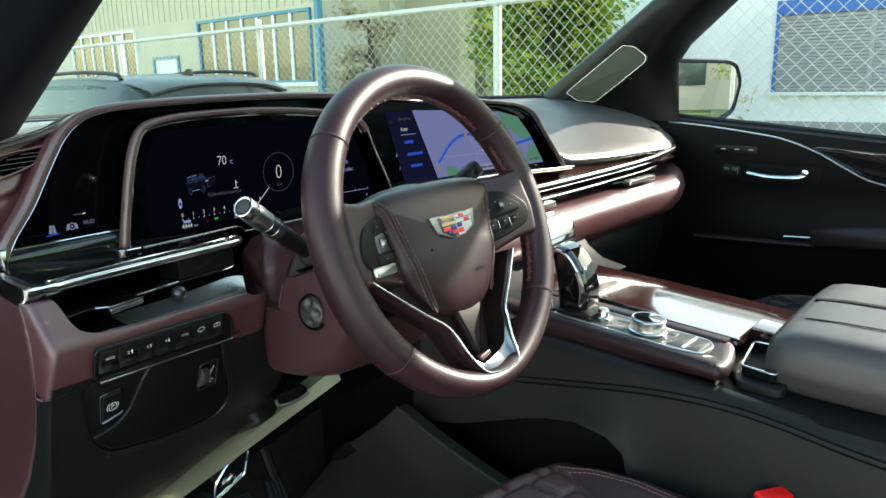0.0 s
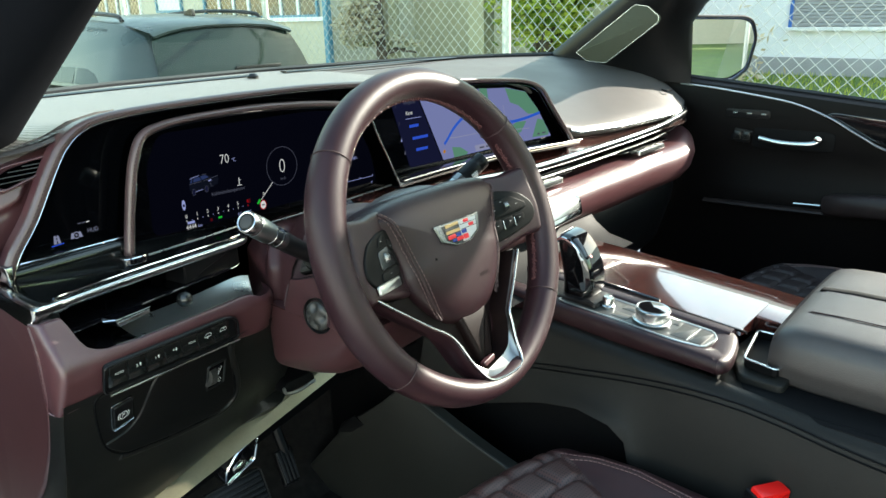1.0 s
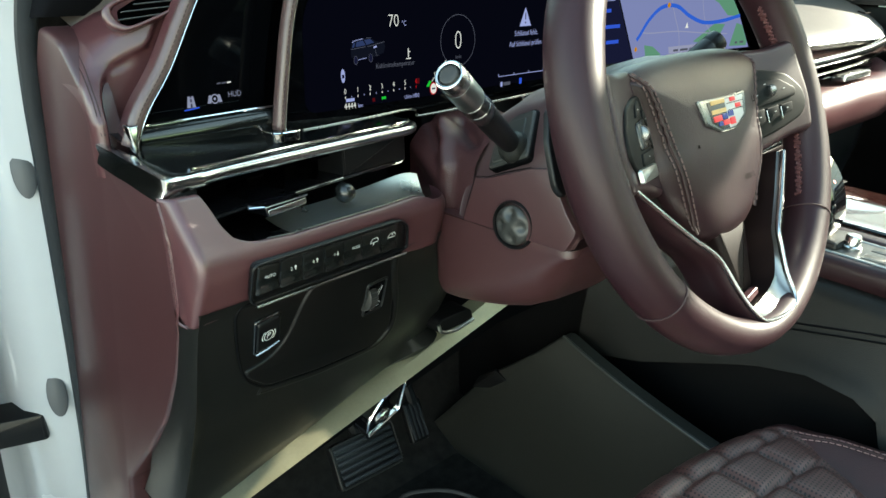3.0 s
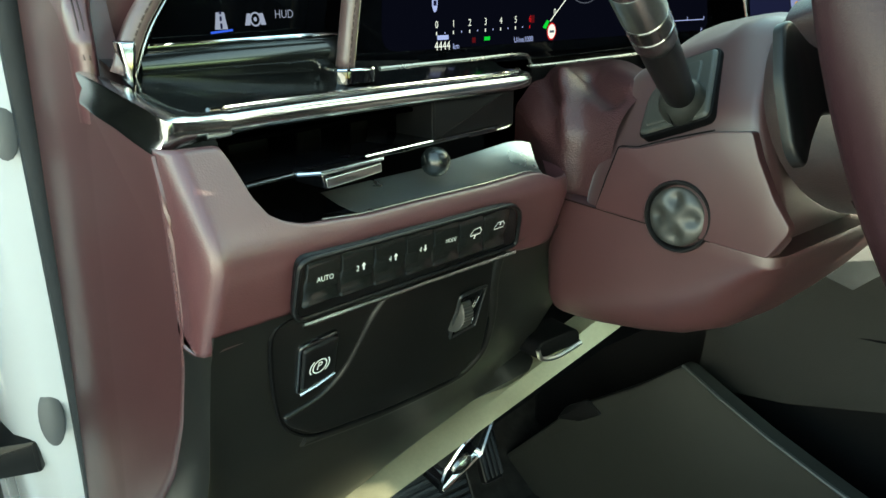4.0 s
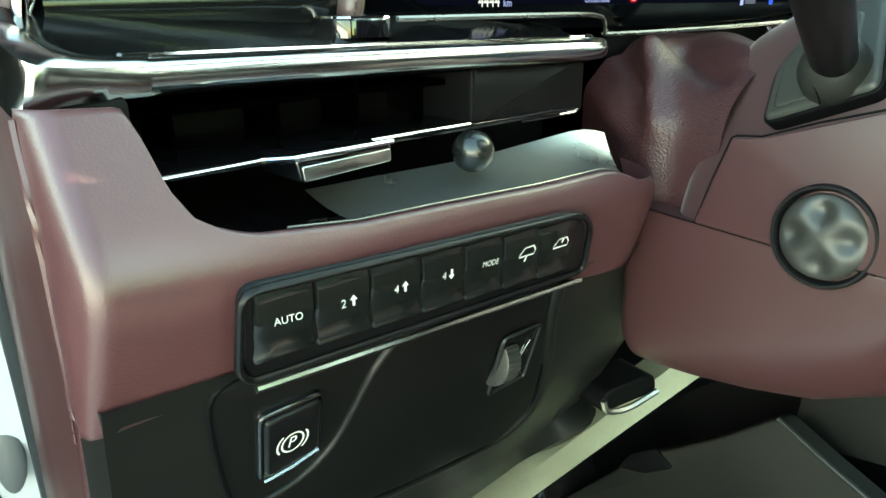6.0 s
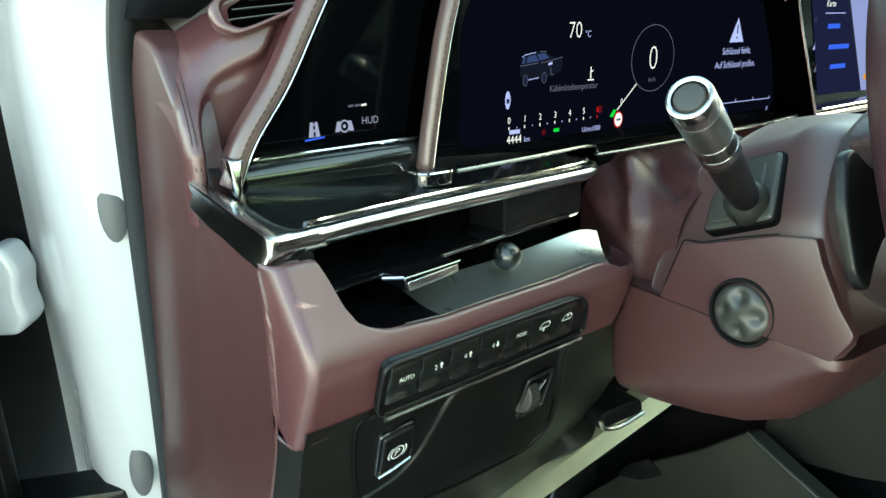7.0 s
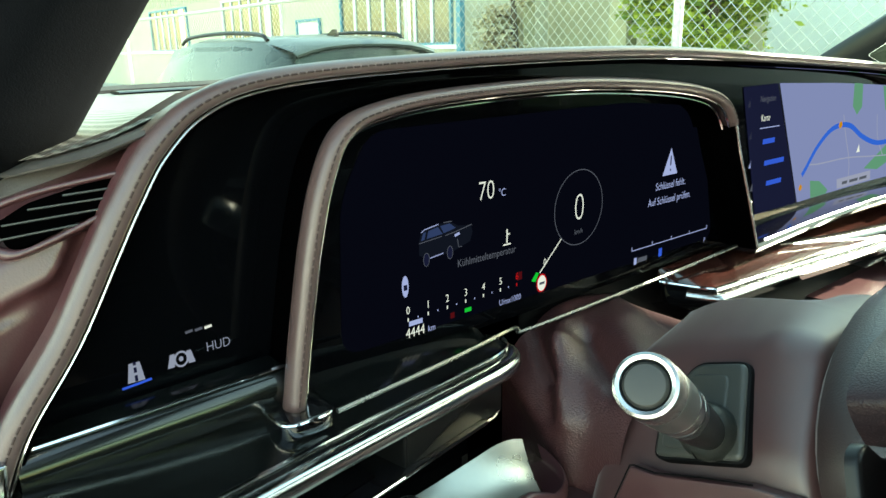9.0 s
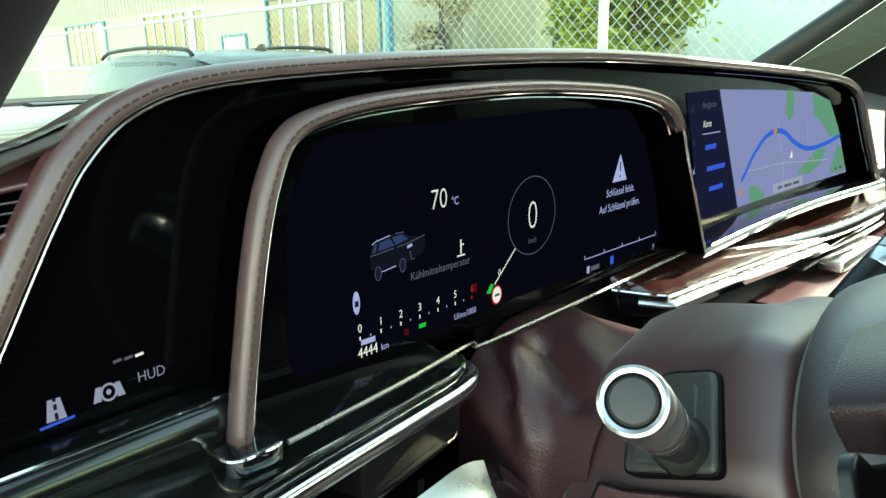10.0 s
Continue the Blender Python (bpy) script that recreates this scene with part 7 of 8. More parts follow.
for a, b, w, h in ((-0.083, -0.020, 0.018, 0.046), (-0.060, -0.020, 0.022, 0.046), (-0.042, -0.038, 0.010, 0.014), (0.026, -0.036, 0.024, 0.018), (0.026, -0.004, 0.024, 0.018), (0.090, -0.036, 0.024, 0.018), (0.090, -0.004, 0.024, 0.018)):
    part("console_switch", box((a - w / 2, b - h / 2, 0.001), (a + w / 2, b + h / 2, 0.0028), 0.0008, m=CB), SWITCHM, console)
part("switch_divider", tube([C3(-0.0715, 0.004, 0.0030), C3(-0.0715, -0.044, 0.0030)], 0.0012, 6), CHROME, console)
kn = part("rotary_knob", turned([(0.0255, 0.002), (0.0265, 0.0035), (0.0265, 0.006), (0.0235, 0.0075), (0.0228, 0.0150), (0.0240, 0.0185), (0.0238, 0.0215), (0.0222, 0.0230), (0.0205, 0.0225)], CB @ Matrix.Translation((-0.012, -0.018, 0)), 48), SATIN, console, "chrome rotary control knob")
part("knob_top", turned([(0.0208, 0.0215), (0.0200, 0.0232), (0.0001, 0.0238)], CB @ Matrix.Translation((-0.012, -0.018, 0)), 32), PIANO, kn, "glossy black knob top")
bm = bmesh.new()
for i in range(48):
    a = 2 * math.pi * i / 48
    tube([CB @ Vector((-0.012 + 0.0233 * math.cos(a), -0.018 + 0.0233 * math.sin(a), z)) for z in (0.0080, 0.0150)], 0.0006, 4, bm=bm)
part("knob_ribs", bm, SATIN, kn)
part("small_knob", turned([(0.0105, 0.002), (0.0105, 0.005), (0.0085, 0.0065), (0.0082, 0.016), (0.0070, 0.0178), (0.0001, 0.018)], CB @ Matrix.Translation((0.056, -0.018, 0)), 24), SATIN, console, "small satin volume knob")
# wood lid and its frame
lidw = []
for y in [lerp(0.338, 0.70, i / 14) for i in range(15)]:
    z = CZ(y)
    lidw.append([(1.058, y, z + 0.006), (1.062, y, z + 0.0140), (1.10, y, z + 0.0150), (1.17, y, z + 0.0150), (1.235, y, z + 0.0145), (1.248, y, z + 0.008), (1.250, y, z - 0.034)])
lidt = [[(1.116, y, CZ(y) - 0.02), (1.116, y, CZ(y) + 0.0130), (1.122, y, CZ(y) + 0.0148), (1.235, y, CZ(y) + 0.0145), (1.248, y, CZ(y) + 0.008), (1.250, y, CZ(y) - 0.034)] for y in (0.255, 0.28, 0.31, 0.3375)]
part("lid_tail", loft(lidt), WOOD, console, "polished wood beside the cup well", sharp=60)
part("wood_lid", loft(lidw, caps=True), WOOD, console, "polished wood sliding lid", sharp=60)
rows = []
for y in [lerp(0.345, 0.70, i / 12) for i in range(13)]:
    z = CZ(y)
    rows.append([(1.034, y, z + 0.004), (1.0355, y, z + 0.0135), (1.040, y, z + 0.0155), (1.054, y, z + 0.0150), (1.057, y, z + 0.004)])
# Strip takes the same darkened leather, its shade included.
part("leather_strip", loft(rows, caps=True), LEATHER_HUB, console, "burgundy leather strip beside the lid", sharp=60)
part("lid_line", tube([(1.0595, y, CZ(y) + 0.0125) for y in (0.33, 0.45, 0.58, 0.70)], 0.0016, 6), VOID, console)
part("lid_lip", tube([(1.068, y, CZ(y) + 0.0155) for y in (0.46, 0.52, 0.60)], 0.0022, 6), PIANO, console)
part("lid_edge_line", tube([(1.244, y, CZ(y) + 0.010) for y in (0.30, 0.45, 0.58, 0.70)], 0.0014, 6), CHROME, console)
# cup tray
part("tray_frame", plate(fillet([(0.985, 0.258), (1.24, 0.258), (1.24, 0.335), (1.04, 0.345), (1.005, 0.322), (0.985, 0.314)], 0.01), Matrix.Translation((0, 0, 1.040)), 0.03, 0.003), FLANK, console, "black tray surround")
WELL = [(1.0000, 0.2700), (1.1060, 0.2860), (1.1050, 0.3290), (1.0080, 0.3150)]
well = fillet(WELL, 0.008)
part("cup_well", loft([[(p.x, p.y, z) for p in well + well[:1]] for z in (1.053, 1.0415)] + [[(1.055 + 0.01 * (p.x - 1.055), 0.30, 1.0412) for p in well + well[:1]]]), VOID, console, "dark cup well")
part("cup_rim", sweep([(p.x, p.y, 1.0530) for p in well], oval(0.0020, 0.0016, 8), (0, 0, 1), True), SATIN, console, "satin rim of the cup well")
# armrest
rows = []
for y, g in ((0.288, 0.62), (0.278, 0.84), (0.262, 0.95), (0.23, 1.0), (0.10, 1.0), (-0.1, 1.0), (-0.6, 1.0)):
    zc, cx = 1.070, 1.170
    sec = [(-0.160, -0.030), (-0.160, 0.0), (-0.152, 0.022), (-0.130, 0.034), (-0.02, 0.040), (0.02, 0.040), (0.13, 0.034), (0.152, 0.022), (0.160, 0.0), (0.160, -0.030), (0.13, -0.044), (-0.13, -0.044)]
    rows.append([(cx + a * (0.90 + 0.10 * g), y, zc + b * g) for a, b in [(p.x, p.y) for p in curve([Vector(q) for q in sec], 3, True)]])
armrest = thing("armrest", "dark leather centre armrest with a stitched middle seam", "armrest", (1.135, 0.0, 1.03))
part("cushion", loft(rows, True, True), ARMREST, armrest, "dark leather armrest cushion", sharp=60)
part("centre_groove", sweep([(1.175, y, z) for y, z in ((0.286, 1.085), (0.27, 1.1085), (0.23, 1.1115), (-0.6, 1.1115))], oval(0.007, 0.0015, 8), (0, 0, 1)), VOID, armrest)
part("cushion_seam", tube([(1.085, y, z) for y, z in ((0.284, 1.094), (0.26, 1.1065), (0.22, 1.1085), (-0.6, 1.1085))], 0.0009, 5), THREAD, armrest)

# gear lever
lever = thing("gear_lever", "gloss black gear selector with chrome edge on console", "gear lever", (1.02, 0.575, 1.09))
blade = [(-0.588, 1.172), (-0.572, 1.180), (-0.555, 1.172), (-0.538, 1.148), (-0.529, 1.115), (-0.534, 1.085), (-0.548, 1.070), (-0.576, 1.070), (-0.580, 1.120)]
part("blade", plate([(p.x, p.y) for p in curve([Vector(p) for p in blade], 4, True)], frame3((1.052, 0, 0), (0, -1, 0), (-0.06, 0, 1)) , 0.040, 0.012, 5), PIANO, lever, "gloss black lever")
part("chrome_edge", sweep(curve([(0.978 + 0.0, 0.580, 1.080), (0.976, 0.583, 1.120), (0.972, 0.585, 1.160), (0.972, 0.572, 1.176), (0.973, 0.553, 1.168), (0.976, 0.540, 1.148)], 6), oval(0.0030, 0.0022, 8), (-1, 0, 0)), CHROME, lever, "chrome lever edge")
part("gaiter_slot", box((0.975, 0.515, 1.068), (1.030, 0.62, 1.0875), 0.004), BLACK, lever)
part("red_dot", turned([(0.0022, 0), (0.0022, 0.0006)], frame3((0.995, 0.5365, 1.150), (1, 0, 0), (0, 0.6, 0.8)), 10), RED, lever)

# ---- footwell ----
part("carpet", loft([[(x, y, 0.604 + 0.002 * noise.noise((x * 9, y * 9, 0))) for x in [lerp(0.32, 0.92, i / 12) for i in range(13)]] for y in [lerp(-0.6, 1.05, i / 24) for i in range(25)]]), CARPET, car, "dark carpet")
part("far_carpet", loft([[(x, y, 0.604) for x in (1.30, 1.6, 2.0)] for y in (-0.6, 0.2, 1.05)]), CARPET, car)
mat_out = fillet([(0.40, 0.30), (0.78, 0.30), (0.80, 0.80), (0.78, 0.93), (0.70, 0.985), (0.66, 0.90), (0.55, 0.90), (0.50, 0.99), (0.42, 0.95)], 0.05, 5)
floor_mat = thing("floor_mat", "dark carpet floor mat with bound edge", "floor mat", (0.6, 0.65, 0.607))
part("mat_surface", plate(mat_out, Matrix.Translation((0, 0, 0.620)), 0.012, 0.003), CARPET, floor_mat)
part("binding", sweep([(p.x, p.y, 0.618) for p in mat_out], oval(0.005, 0.005, 8), (0, 0, 1), True), mat("mat_binding", (0.060, 0.056, 0.054), 0.8, var=0.1), floor_mat, "grey bound edge")
part("heel_pad", plate(fillet([(0.62, 0.62), (0.76, 0.62), (0.76, 0.80), (0.62, 0.80)], 0.02), Matrix.Translation((0, 0, 0.624)), 0.006, 0.002), RUBBER, floor_mat)
# tunnel side panel
tp = [(0.545, 0.60), (0.560, 0.842), (0.60, 0.850), (0.63, 0.857), (0.69, 0.873), (0.747, 0.892), (0.795, 0.910), (0.85, 0.858), (0.90, 0.817), (0.94, 0.785), (1.10, 0.60)]
part("tunnel_panel", plate(fillet([(-y, z - 0.0) for y, z in tp], 0.01), frame3((0.855, 0, 0), (0, -1, 0), (0.006, 0, 1)), 0.02, 0.003), TUNNEL, console, "grey tunnel side panel")
part("panel_edge", tube([(0.858, 0.562, 0.842), (0.859, 0.63, 0.857), (0.859, 0.69, 0.873), (0.859, 0.747, 0.892), (0.859, 0.794, 0.910)], 0.0024, 8), SWITCHM, console)
# Dark pointed piece over the panel's front edge.
part("panel_dark_piece", plate(fillet([(-0.970, 0.752), (-0.930, 0.768), (-0.897, 0.795), (-0.920, 0.806), (-0.955, 0.778)], 0.004), frame3((0.8555, 0, 0), (0, -1, 0), (0.006, 0, 1)) @ Matrix.Translation((0, 0, 0.003)), 0.004, 0.001), BLACK, console, "dark pointed piece at the panel's edge")
# pedals
bp = thing("brake_pedal", "wide ribbed black rubber brake pedal", "pedal", (0.615, 0.95, 0.77))
m = frame3((0.617, 0.925, 0.770), (1, 0.0, -0.03), (0.02, 0.55, 0.84)) @ Matrix.Diagonal((0.86, 0.84, 1, 1))
part("plate", plate(fillet([(-0.062, -0.036), (0.058, -0.036), (0.062, 0.036), (-0.058, 0.036)], 0.008), m, 0.012, 0.003), BLACK, bp)
for i in range(6):
    part("rib", box((-0.054, -0.030 + 0.0105 * i, -0.001), (0.054, -0.024 + 0.0105 * i, 0.0028), 0.0012, m=m), RUBBER, bp)
part("bright_edge", sweep([m @ Vector((p.x, p.y, 0.0005)) for p in fillet([(-0.060, -0.034), (0.056, -0.034), (0.060, 0.034), (-0.056, 0.034)], 0.008)], oval(0.0012, 0.001, 6), m.to_3x3() @ Vector((0, 0, 1)), True), PLASTIC_G, bp)
part("pedal_arm", tube([(0.62, 0.945, 0.78), (0.625, 1.02, 0.86), (0.63, 1.08, 1.0)], 0.010, 8), BLACK, bp)
ap = thing("accelerator_pedal", "narrow ribbed black accelerator pedal", "pedal", (0.765, 1.0, 0.72))
m = frame3((0.760, 0.995, 0.722), (1, 0, -0.06), (0.03, 0.5, 0.86)) @ Matrix.Diagonal((0.8, 0.72, 1, 1))
part("plate", plate(fillet([(-0.022, -0.045), (0.018, -0.045), (0.024, 0.045), (-0.020, 0.045)], 0.006), m, 0.010, 0.003), BLACK, ap)
for i in range(4):
    part("rib", box((-0.017 + 0.0095 * i, -0.038, -0.001), (-0.012 + 0.0095 * i, 0.038, 0.003), 0.001, m=m), RUBBER, ap)
part("pedal_arm", tube([(0.766, 1.01, 0.74), (0.77, 1.08, 0.86), (0.77, 1.15, 0.98)], 0.009, 8), BLACK, ap)

# ---- seats ----
def seat(cx, leather, perf, label):
    st = thing("seat", label, "car seat", (cx, 0.10, 0.70), "front seats")
    EDGE = [(0.0, 0.108), (0.30, 0.115), (0.36, 0.128), (0.44, 0.166), (0.495, 0.190), (0.55, 0.205)]
    SEAM = [(-0.10, 0.165), (0.10, 0.172), (0.28, 0.1925), (0.385, 0.2110), (0.446, 0.2090), (0.474, 0.1980), (0.55, 0.192)]

    def front(dx):
        return 0.556 - 0.80 * dx * dx

    def top(dx, y):
        """Height of the cushion at a place, before its front edge rounds off."""
        a, e, s = abs(dx), at_x(EDGE, y), at_x(SEAM, y)
        z = 0.908 - 0.030 * (0.5 - y)
        rise = at_x([(-0.1, 0.040), (0.25, 0.030), (0.40, 0.018), (0.50, 0.006), (0.55, 0.0)], y)
        k = min(1.0, max(0.0, (a - e) / max(0.012, s - e)))
        z += rise * k * k * (3 - 2 * k)
        if a > s:
            q = min(1.0, (a - s) / (0.252 - s))
            z -= 0.075 * (1 - math.sqrt(max(0, 1 - q * q)))
        return z

    R_F = 0.034
    steps = [('f', 0.10), ('f', 0.05)] + [('a', radians(11.25 * k)) for k in range(9)] + [('t', 0.004 * k) for k in range(1, 147)]

    def place(dx, step, quilt=0.0):
        yf = front(dx)
        kind, v = step
        if kind == 'f':
            return (cx + dx, yf, top(dx, yf - R_F) - R_F - v)
        if kind == 'a':
            return (cx + dx, yf - R_F * (1 - math.cos(v)), top(dx, yf - R_F) - R_F * (1 - math.sin(v)) + quilt)
        y = yf - R_F - v
        return (cx + dx, y, top(dx, y) + quilt)

    grid = []
    for step in steps:
        row = []
        for i in range(97):
            s = lerp(-1, 1, i / 96)
            y0 = front(0) - R_F - (step[1] if step[0] == 't' else 0.0)
            dx = s * at_x(EDGE, y0)
            run = step[1] + 0.04 if step[0] == 't' else (step[1] * R_F * 0.75 if step[0] == 'a' else -step[1])
            qy, qx = (run + 0.30) / 0.049, dx / 0.056
            qx += 0.5 if int(math.floor(qy)) % 2 else 0.0
            fx, fy = abs(qx - math.floor(qx) - 0.5) * 2, abs(qy - math.floor(qy) - 0.5) * 2
            row.append(place(dx, step, 0.0085 * (1 - fx ** 8) * (1 - fy ** 8) * min(1.0, (1 - abs(s)) * 14)))
        grid.append(row)
    part("quilted_cushion", loft(grid), perf, st, "quilted perforated burgundy leather", sharp=180)
    for sgn in (-1, 1):
        grid = []
        for step in steps:
            y0 = front(0) - R_F - (step[1] if step[0] == 't' else 0.0)
            e = at_x(EDGE, y0)
            grid.append([place(sgn * lerp(e, 0.2515, i / 22), step) for i in range(23)] + [tuple(Vector(place(sgn * 0.2515, step)) - Vector((0, 0, 0.12)))])
        part("side_bolster", loft(grid), leather, st, "smooth burgundy side bolster", sharp=70)
        for off in (0.0, 0.007):
            line = [Vector((cx + sgn * (at_x(SEAM, y) - off), y, top(at_x(SEAM, y) - off, y) + 0.0005)) for y in [lerp(0.492, -0.05, i / 40) for i in range(41)]]
            part("double_stitching", stitches(line, (0, 0, 1), 0.0045, 0.0018, 0.0007), THREAD_L, st)
        part("bolster_seam", tube([Vector((cx + sgn * (at_x(SEAM, y) - 0.0035), y, top(at_x(SEAM, y) - 0.0035, y) + 0.0001)) for y in [lerp(0.492, -0.05, i / 40) for i in range(41)]], 0.0009, 5), THREAD, st)
    part("cushion_base", plate(fillet([(cx - 0.235, -0.12), (cx + 0.235, -0.12), (cx + 0.225, 0.47), (cx + 0.14, 0.50), (cx - 0.14, 0.50), (cx - 0.225, 0.47)], 0.03), Matrix.Translation((0, 0, 0.825)), 0.08, 0.02), leather, st)
    part("seat_valance", box((cx - 0.22, -0.12, 0.62), (cx + 0.22, 0.40, 0.76), 0.02), BLACK, st)
    return st


seat(0.66, SEAT, SEAT_PERF, "quilted burgundy leather driver seat with side bolsters")
seat(1.62, SEAT_DARK, SEAT_DARK, "dark quilted leather passenger seat")
buckle = thing("seat_belt_buckle", "black seat belt buckle with a bright red release", "buckle", (0.905, 0.24, 0.88))
m = frame3((0.905, 0.238, 0.945), (0.85, -0.5, -0.05), (0.1, -0.2, 1)) 
part("case", plate(fillet([(-0.022, -0.06), (0.022, -0.06), (0.024, 0.0), (-0.024, 0.0)], 0.004), m @ Matrix.Translation((0, 0, 0.010)), 0.022, 0.004), BLACK, buckle)
part("release_button", box((-0.021, -0.012, -0.007), (0.021, 0.006, 0.0115), 0.003, m=m), RED, buckle, "bright red release button")
part("stalk_strap", tube([(0.905, 0.24, 0.90), (0.91, 0.235, 0.80), (0.91, 0.23, 0.72)], 0.010, 8), BLACK, buckle)

# ---- far door ----
door = thing("passenger_door", "closed dark passenger door panel with chrome lever and wood insert", "car door", (2.0, 0.2, 0.6))
SILL = [(-0.70, 1.205), (-0.2, 1.225), (0.2, 1.252), (0.367, 1.266), (0.6, 1.288), (0.83, 1.308), (0.90, 1.312)]
rows = []
for y in [lerp(-0.62, 0.92, i / 34) for i in range(35)]:
    zs = at_x(SILL, y)
    k = max(0, (y - 0.70) / 0.22)
    rows.append([(2.03, y, zs + 0.004), (1.985, y, zs + 0.004), (1.968, y, zs - 0.004), (1.962, y, zs - 0.03), (1.966, y, 1.15), (1.975, y, 1.09), (1.955 + 0.02 * k, y, 1.055), (1.955 + 0.02 * k, y, 1.00), (1.97, y, 0.92), (1.965, y, 0.75), (1.97, y, 0.60)])
part("panel", loft(rows), DOORM, door, "black upper and lower door trim", sharp=50)
trim = curve([(1.962, 0.835, 1.298), (1.958, 0.74, 1.290), (1.956, 0.62, 1.275), (1.955, 0.545, 1.262), (1.954, 0.47, 1.235), (1.953, 0.40, 1.198), (1.952, 0.34, 1.172), (1.953, 0.2, 1.150), (1.955, -0.1, 1.135)], 6)
part("trim_line", sweep(trim, oval(0.0025, 0.0045, 10), (-1, 0, 0)), BRUSHED, door, "satin trim line sweeping down the door")
part("wood_insert", plate(fillet([(-0.49, 1.236), (-0.40, 1.195), (-0.30, 1.168), (0.1, 1.150), (0.1, 1.205), (-0.3, 1.235), (-0.47, 1.248)], 0.01), frame3((1.9595, 0, 0), (0, -1, 0), (0, 0, 1)), 0.01, 0.002), PIANO, door, "gloss dark insert")
mm = frame3((1.963, 0, 0), (0, -1, 0), (0, 0, 1))
part("handle_recess", plate(fillet([(-0.64, 1.150), (-0.455, 1.155), (-0.455, 1.200), (-0.64, 1.200)], 0.012), mm @ Matrix.Translation((0, 0, 0.001)), 0.012, 0.001), VOID, door)
part("door_lever", sweep(curve([(1.950, 0.622, 1.177), (1.942, 0.57, 1.171), (1.940, 0.51, 1.173), (1.946, 0.485, 1.181)], 6), oval(0.0062, 0.0034, 10), (-1, 0, 0.3)), SATIN, door, "satin door release lever")
part("lever_hub", turned([(0.009, 0), (0.010, 0.008), (0.008, 0.013), (0.0001, 0.015)], frame3((1.955, 0.488, 1.185), (0, -1, 0), (0, 0, 1)), 20), CHROME, door)
memo = part("memory_switches", plate(fillet([(-0.712, 1.222), (-0.605, 1.222), (-0.605, 1.242), (-0.712, 1.242)], 0.006), mm @ Matrix.Translation((0, 0, 0.002)), 0.01, 0.001), BLACK, door)
for i in range(3):
    part("switch_sign", box((-0.694 + 0.034 * i, 1.230, 0.002), (-0.682 + 0.034 * i, 1.2345, 0.0032), 0.0005, m=mm), GUNMETAL, memo)
lockp = part("lock_switch", plate(fillet([(-0.695, 1.165), (-0.648, 1.160), (-0.640, 1.190), (-0.685, 1.195)], 0.004), mm @ Matrix.Translation((0, 0, 0.003)), 0.01, 0.001), BLACK, door)
for i in range(2):
    part("lock_button", box((-0.686 + 0.022 * i, 1.168, 0.003), (-0.668 + 0.022 * i, 1.188, 0.0055), 0.002, m=mm), PLASTIC, lockp)
part("door_armrest", sweep(curve([(1.952, 0.44, 1.035), (1.925, 0.40, 1.045), (1.905, 0.33, 1.055), (1.90, 0.2, 1.06), (1.90, -0.3, 1.06)], 6), oval(0.030, 0.026, 14, 3), (0, 0, 1)), SEAT_DARK, door, "dark leather door armrest")
part("door_shelf", sweep(curve([(1.945, 0.74, 1.005), (1.942, 0.6, 1.010), (1.940, 0.45, 1.016)], 6), oval(0.016, 0.006, 10), (0, 0, 1)), SEAT_DARK, door)
part("door_pull_line", tube([(1.935, 0.52, 1.030), (1.932, 0.46, 1.034)], 0.003, 6), SATIN, door)
part("b_pillar", box((1.90, -0.70, 0.6), (2.02, -0.60, 1.85), 0.02), LINING, door)
gl = part("door_glass", loft([[(2.0 - 0.22 * t * 1.0, y, lerp(at_x(SILL, y), 1.82, t)) for y in [lerp(-0.6, 0.80 - 0.38 * t, i / 8) for i in range(9)]] for t in (0, 0.35, 0.7, 1.0)]), SIDEGLASS, door, "clear side window", sharp=180)
gl.visible_shadow = False
part("window_seal", tube([(1.992, y, at_x(SILL, y) + 0.006) for y in [lerp(-0.6, 0.83, i / 10) for i in range(11)]], 0.006, 6), RUBBER, door)

# ---- door mirror ----
mirror = thing("door_mirror", "white and dark blue door mirror with black frame", "wing mirror", (2.14, 0.96, 1.30))
m = frame3((2.170, 0.862, 1.376), (0.93, -0.36, 0.0), (0, 0, 1))
face = fillet([(-0.105, -0.090), (0.105, -0.096), (0.165, -0.066), (0.190, 0.020), (0.168, 0.068), (0.135, 0.080), (-0.098, 0.086)], 0.02, 5)
part("glass", plate(inset(face, 0.008), m @ Matrix.Translation((0, 0, -0.012)) @ Matrix.Rotation(radians(-8), 4, 'Y'), 0.004), MIRROR, mirror, "mirror glass", smooth=False)
rows = [[m @ Vector((p.x, p.y, 0.010)) for p in inset(face, 0.006)], [m @ Vector((p.x, p.y, 0.014)) for p in face], [m @ Vector((p.x * 1.06, p.y * 1.06, 0.0)) for p in face], [m @ Vector((p.x * 1.05, p.y * 1.05, -0.05)) for p in face], [m @ Vector((p.x * 0.8 - 0.01, p.y * 0.8, -0.10)) for p in face], [m @ Vector((p.x * 0.4 - 0.02, p.y * 0.4, -0.125)) for p in face]]
part("housing", loft(rows, True), BLUE_PAINT, mirror, "glossy dark mirror housing", sharp=60)
part("inner_edge", sweep([m @ Vector((p.x, p.y, 0.012)) for p in face], oval(0.004, 0.004, 8), m.to_3x3() @ Vector((0, 0, 1)), True), BLACK, mirror)
part("arm", box((2.00, 0.90, 1.275), (2.16, 0.97, 1.31), 0.01), BLACK, mirror)


# ---- outside ----
ASPHALT = mat("pale_paving", (0.34, 0.33, 0.30), 0.9, var=0.25, scale=0.8, bump=0.5, bscale=120)
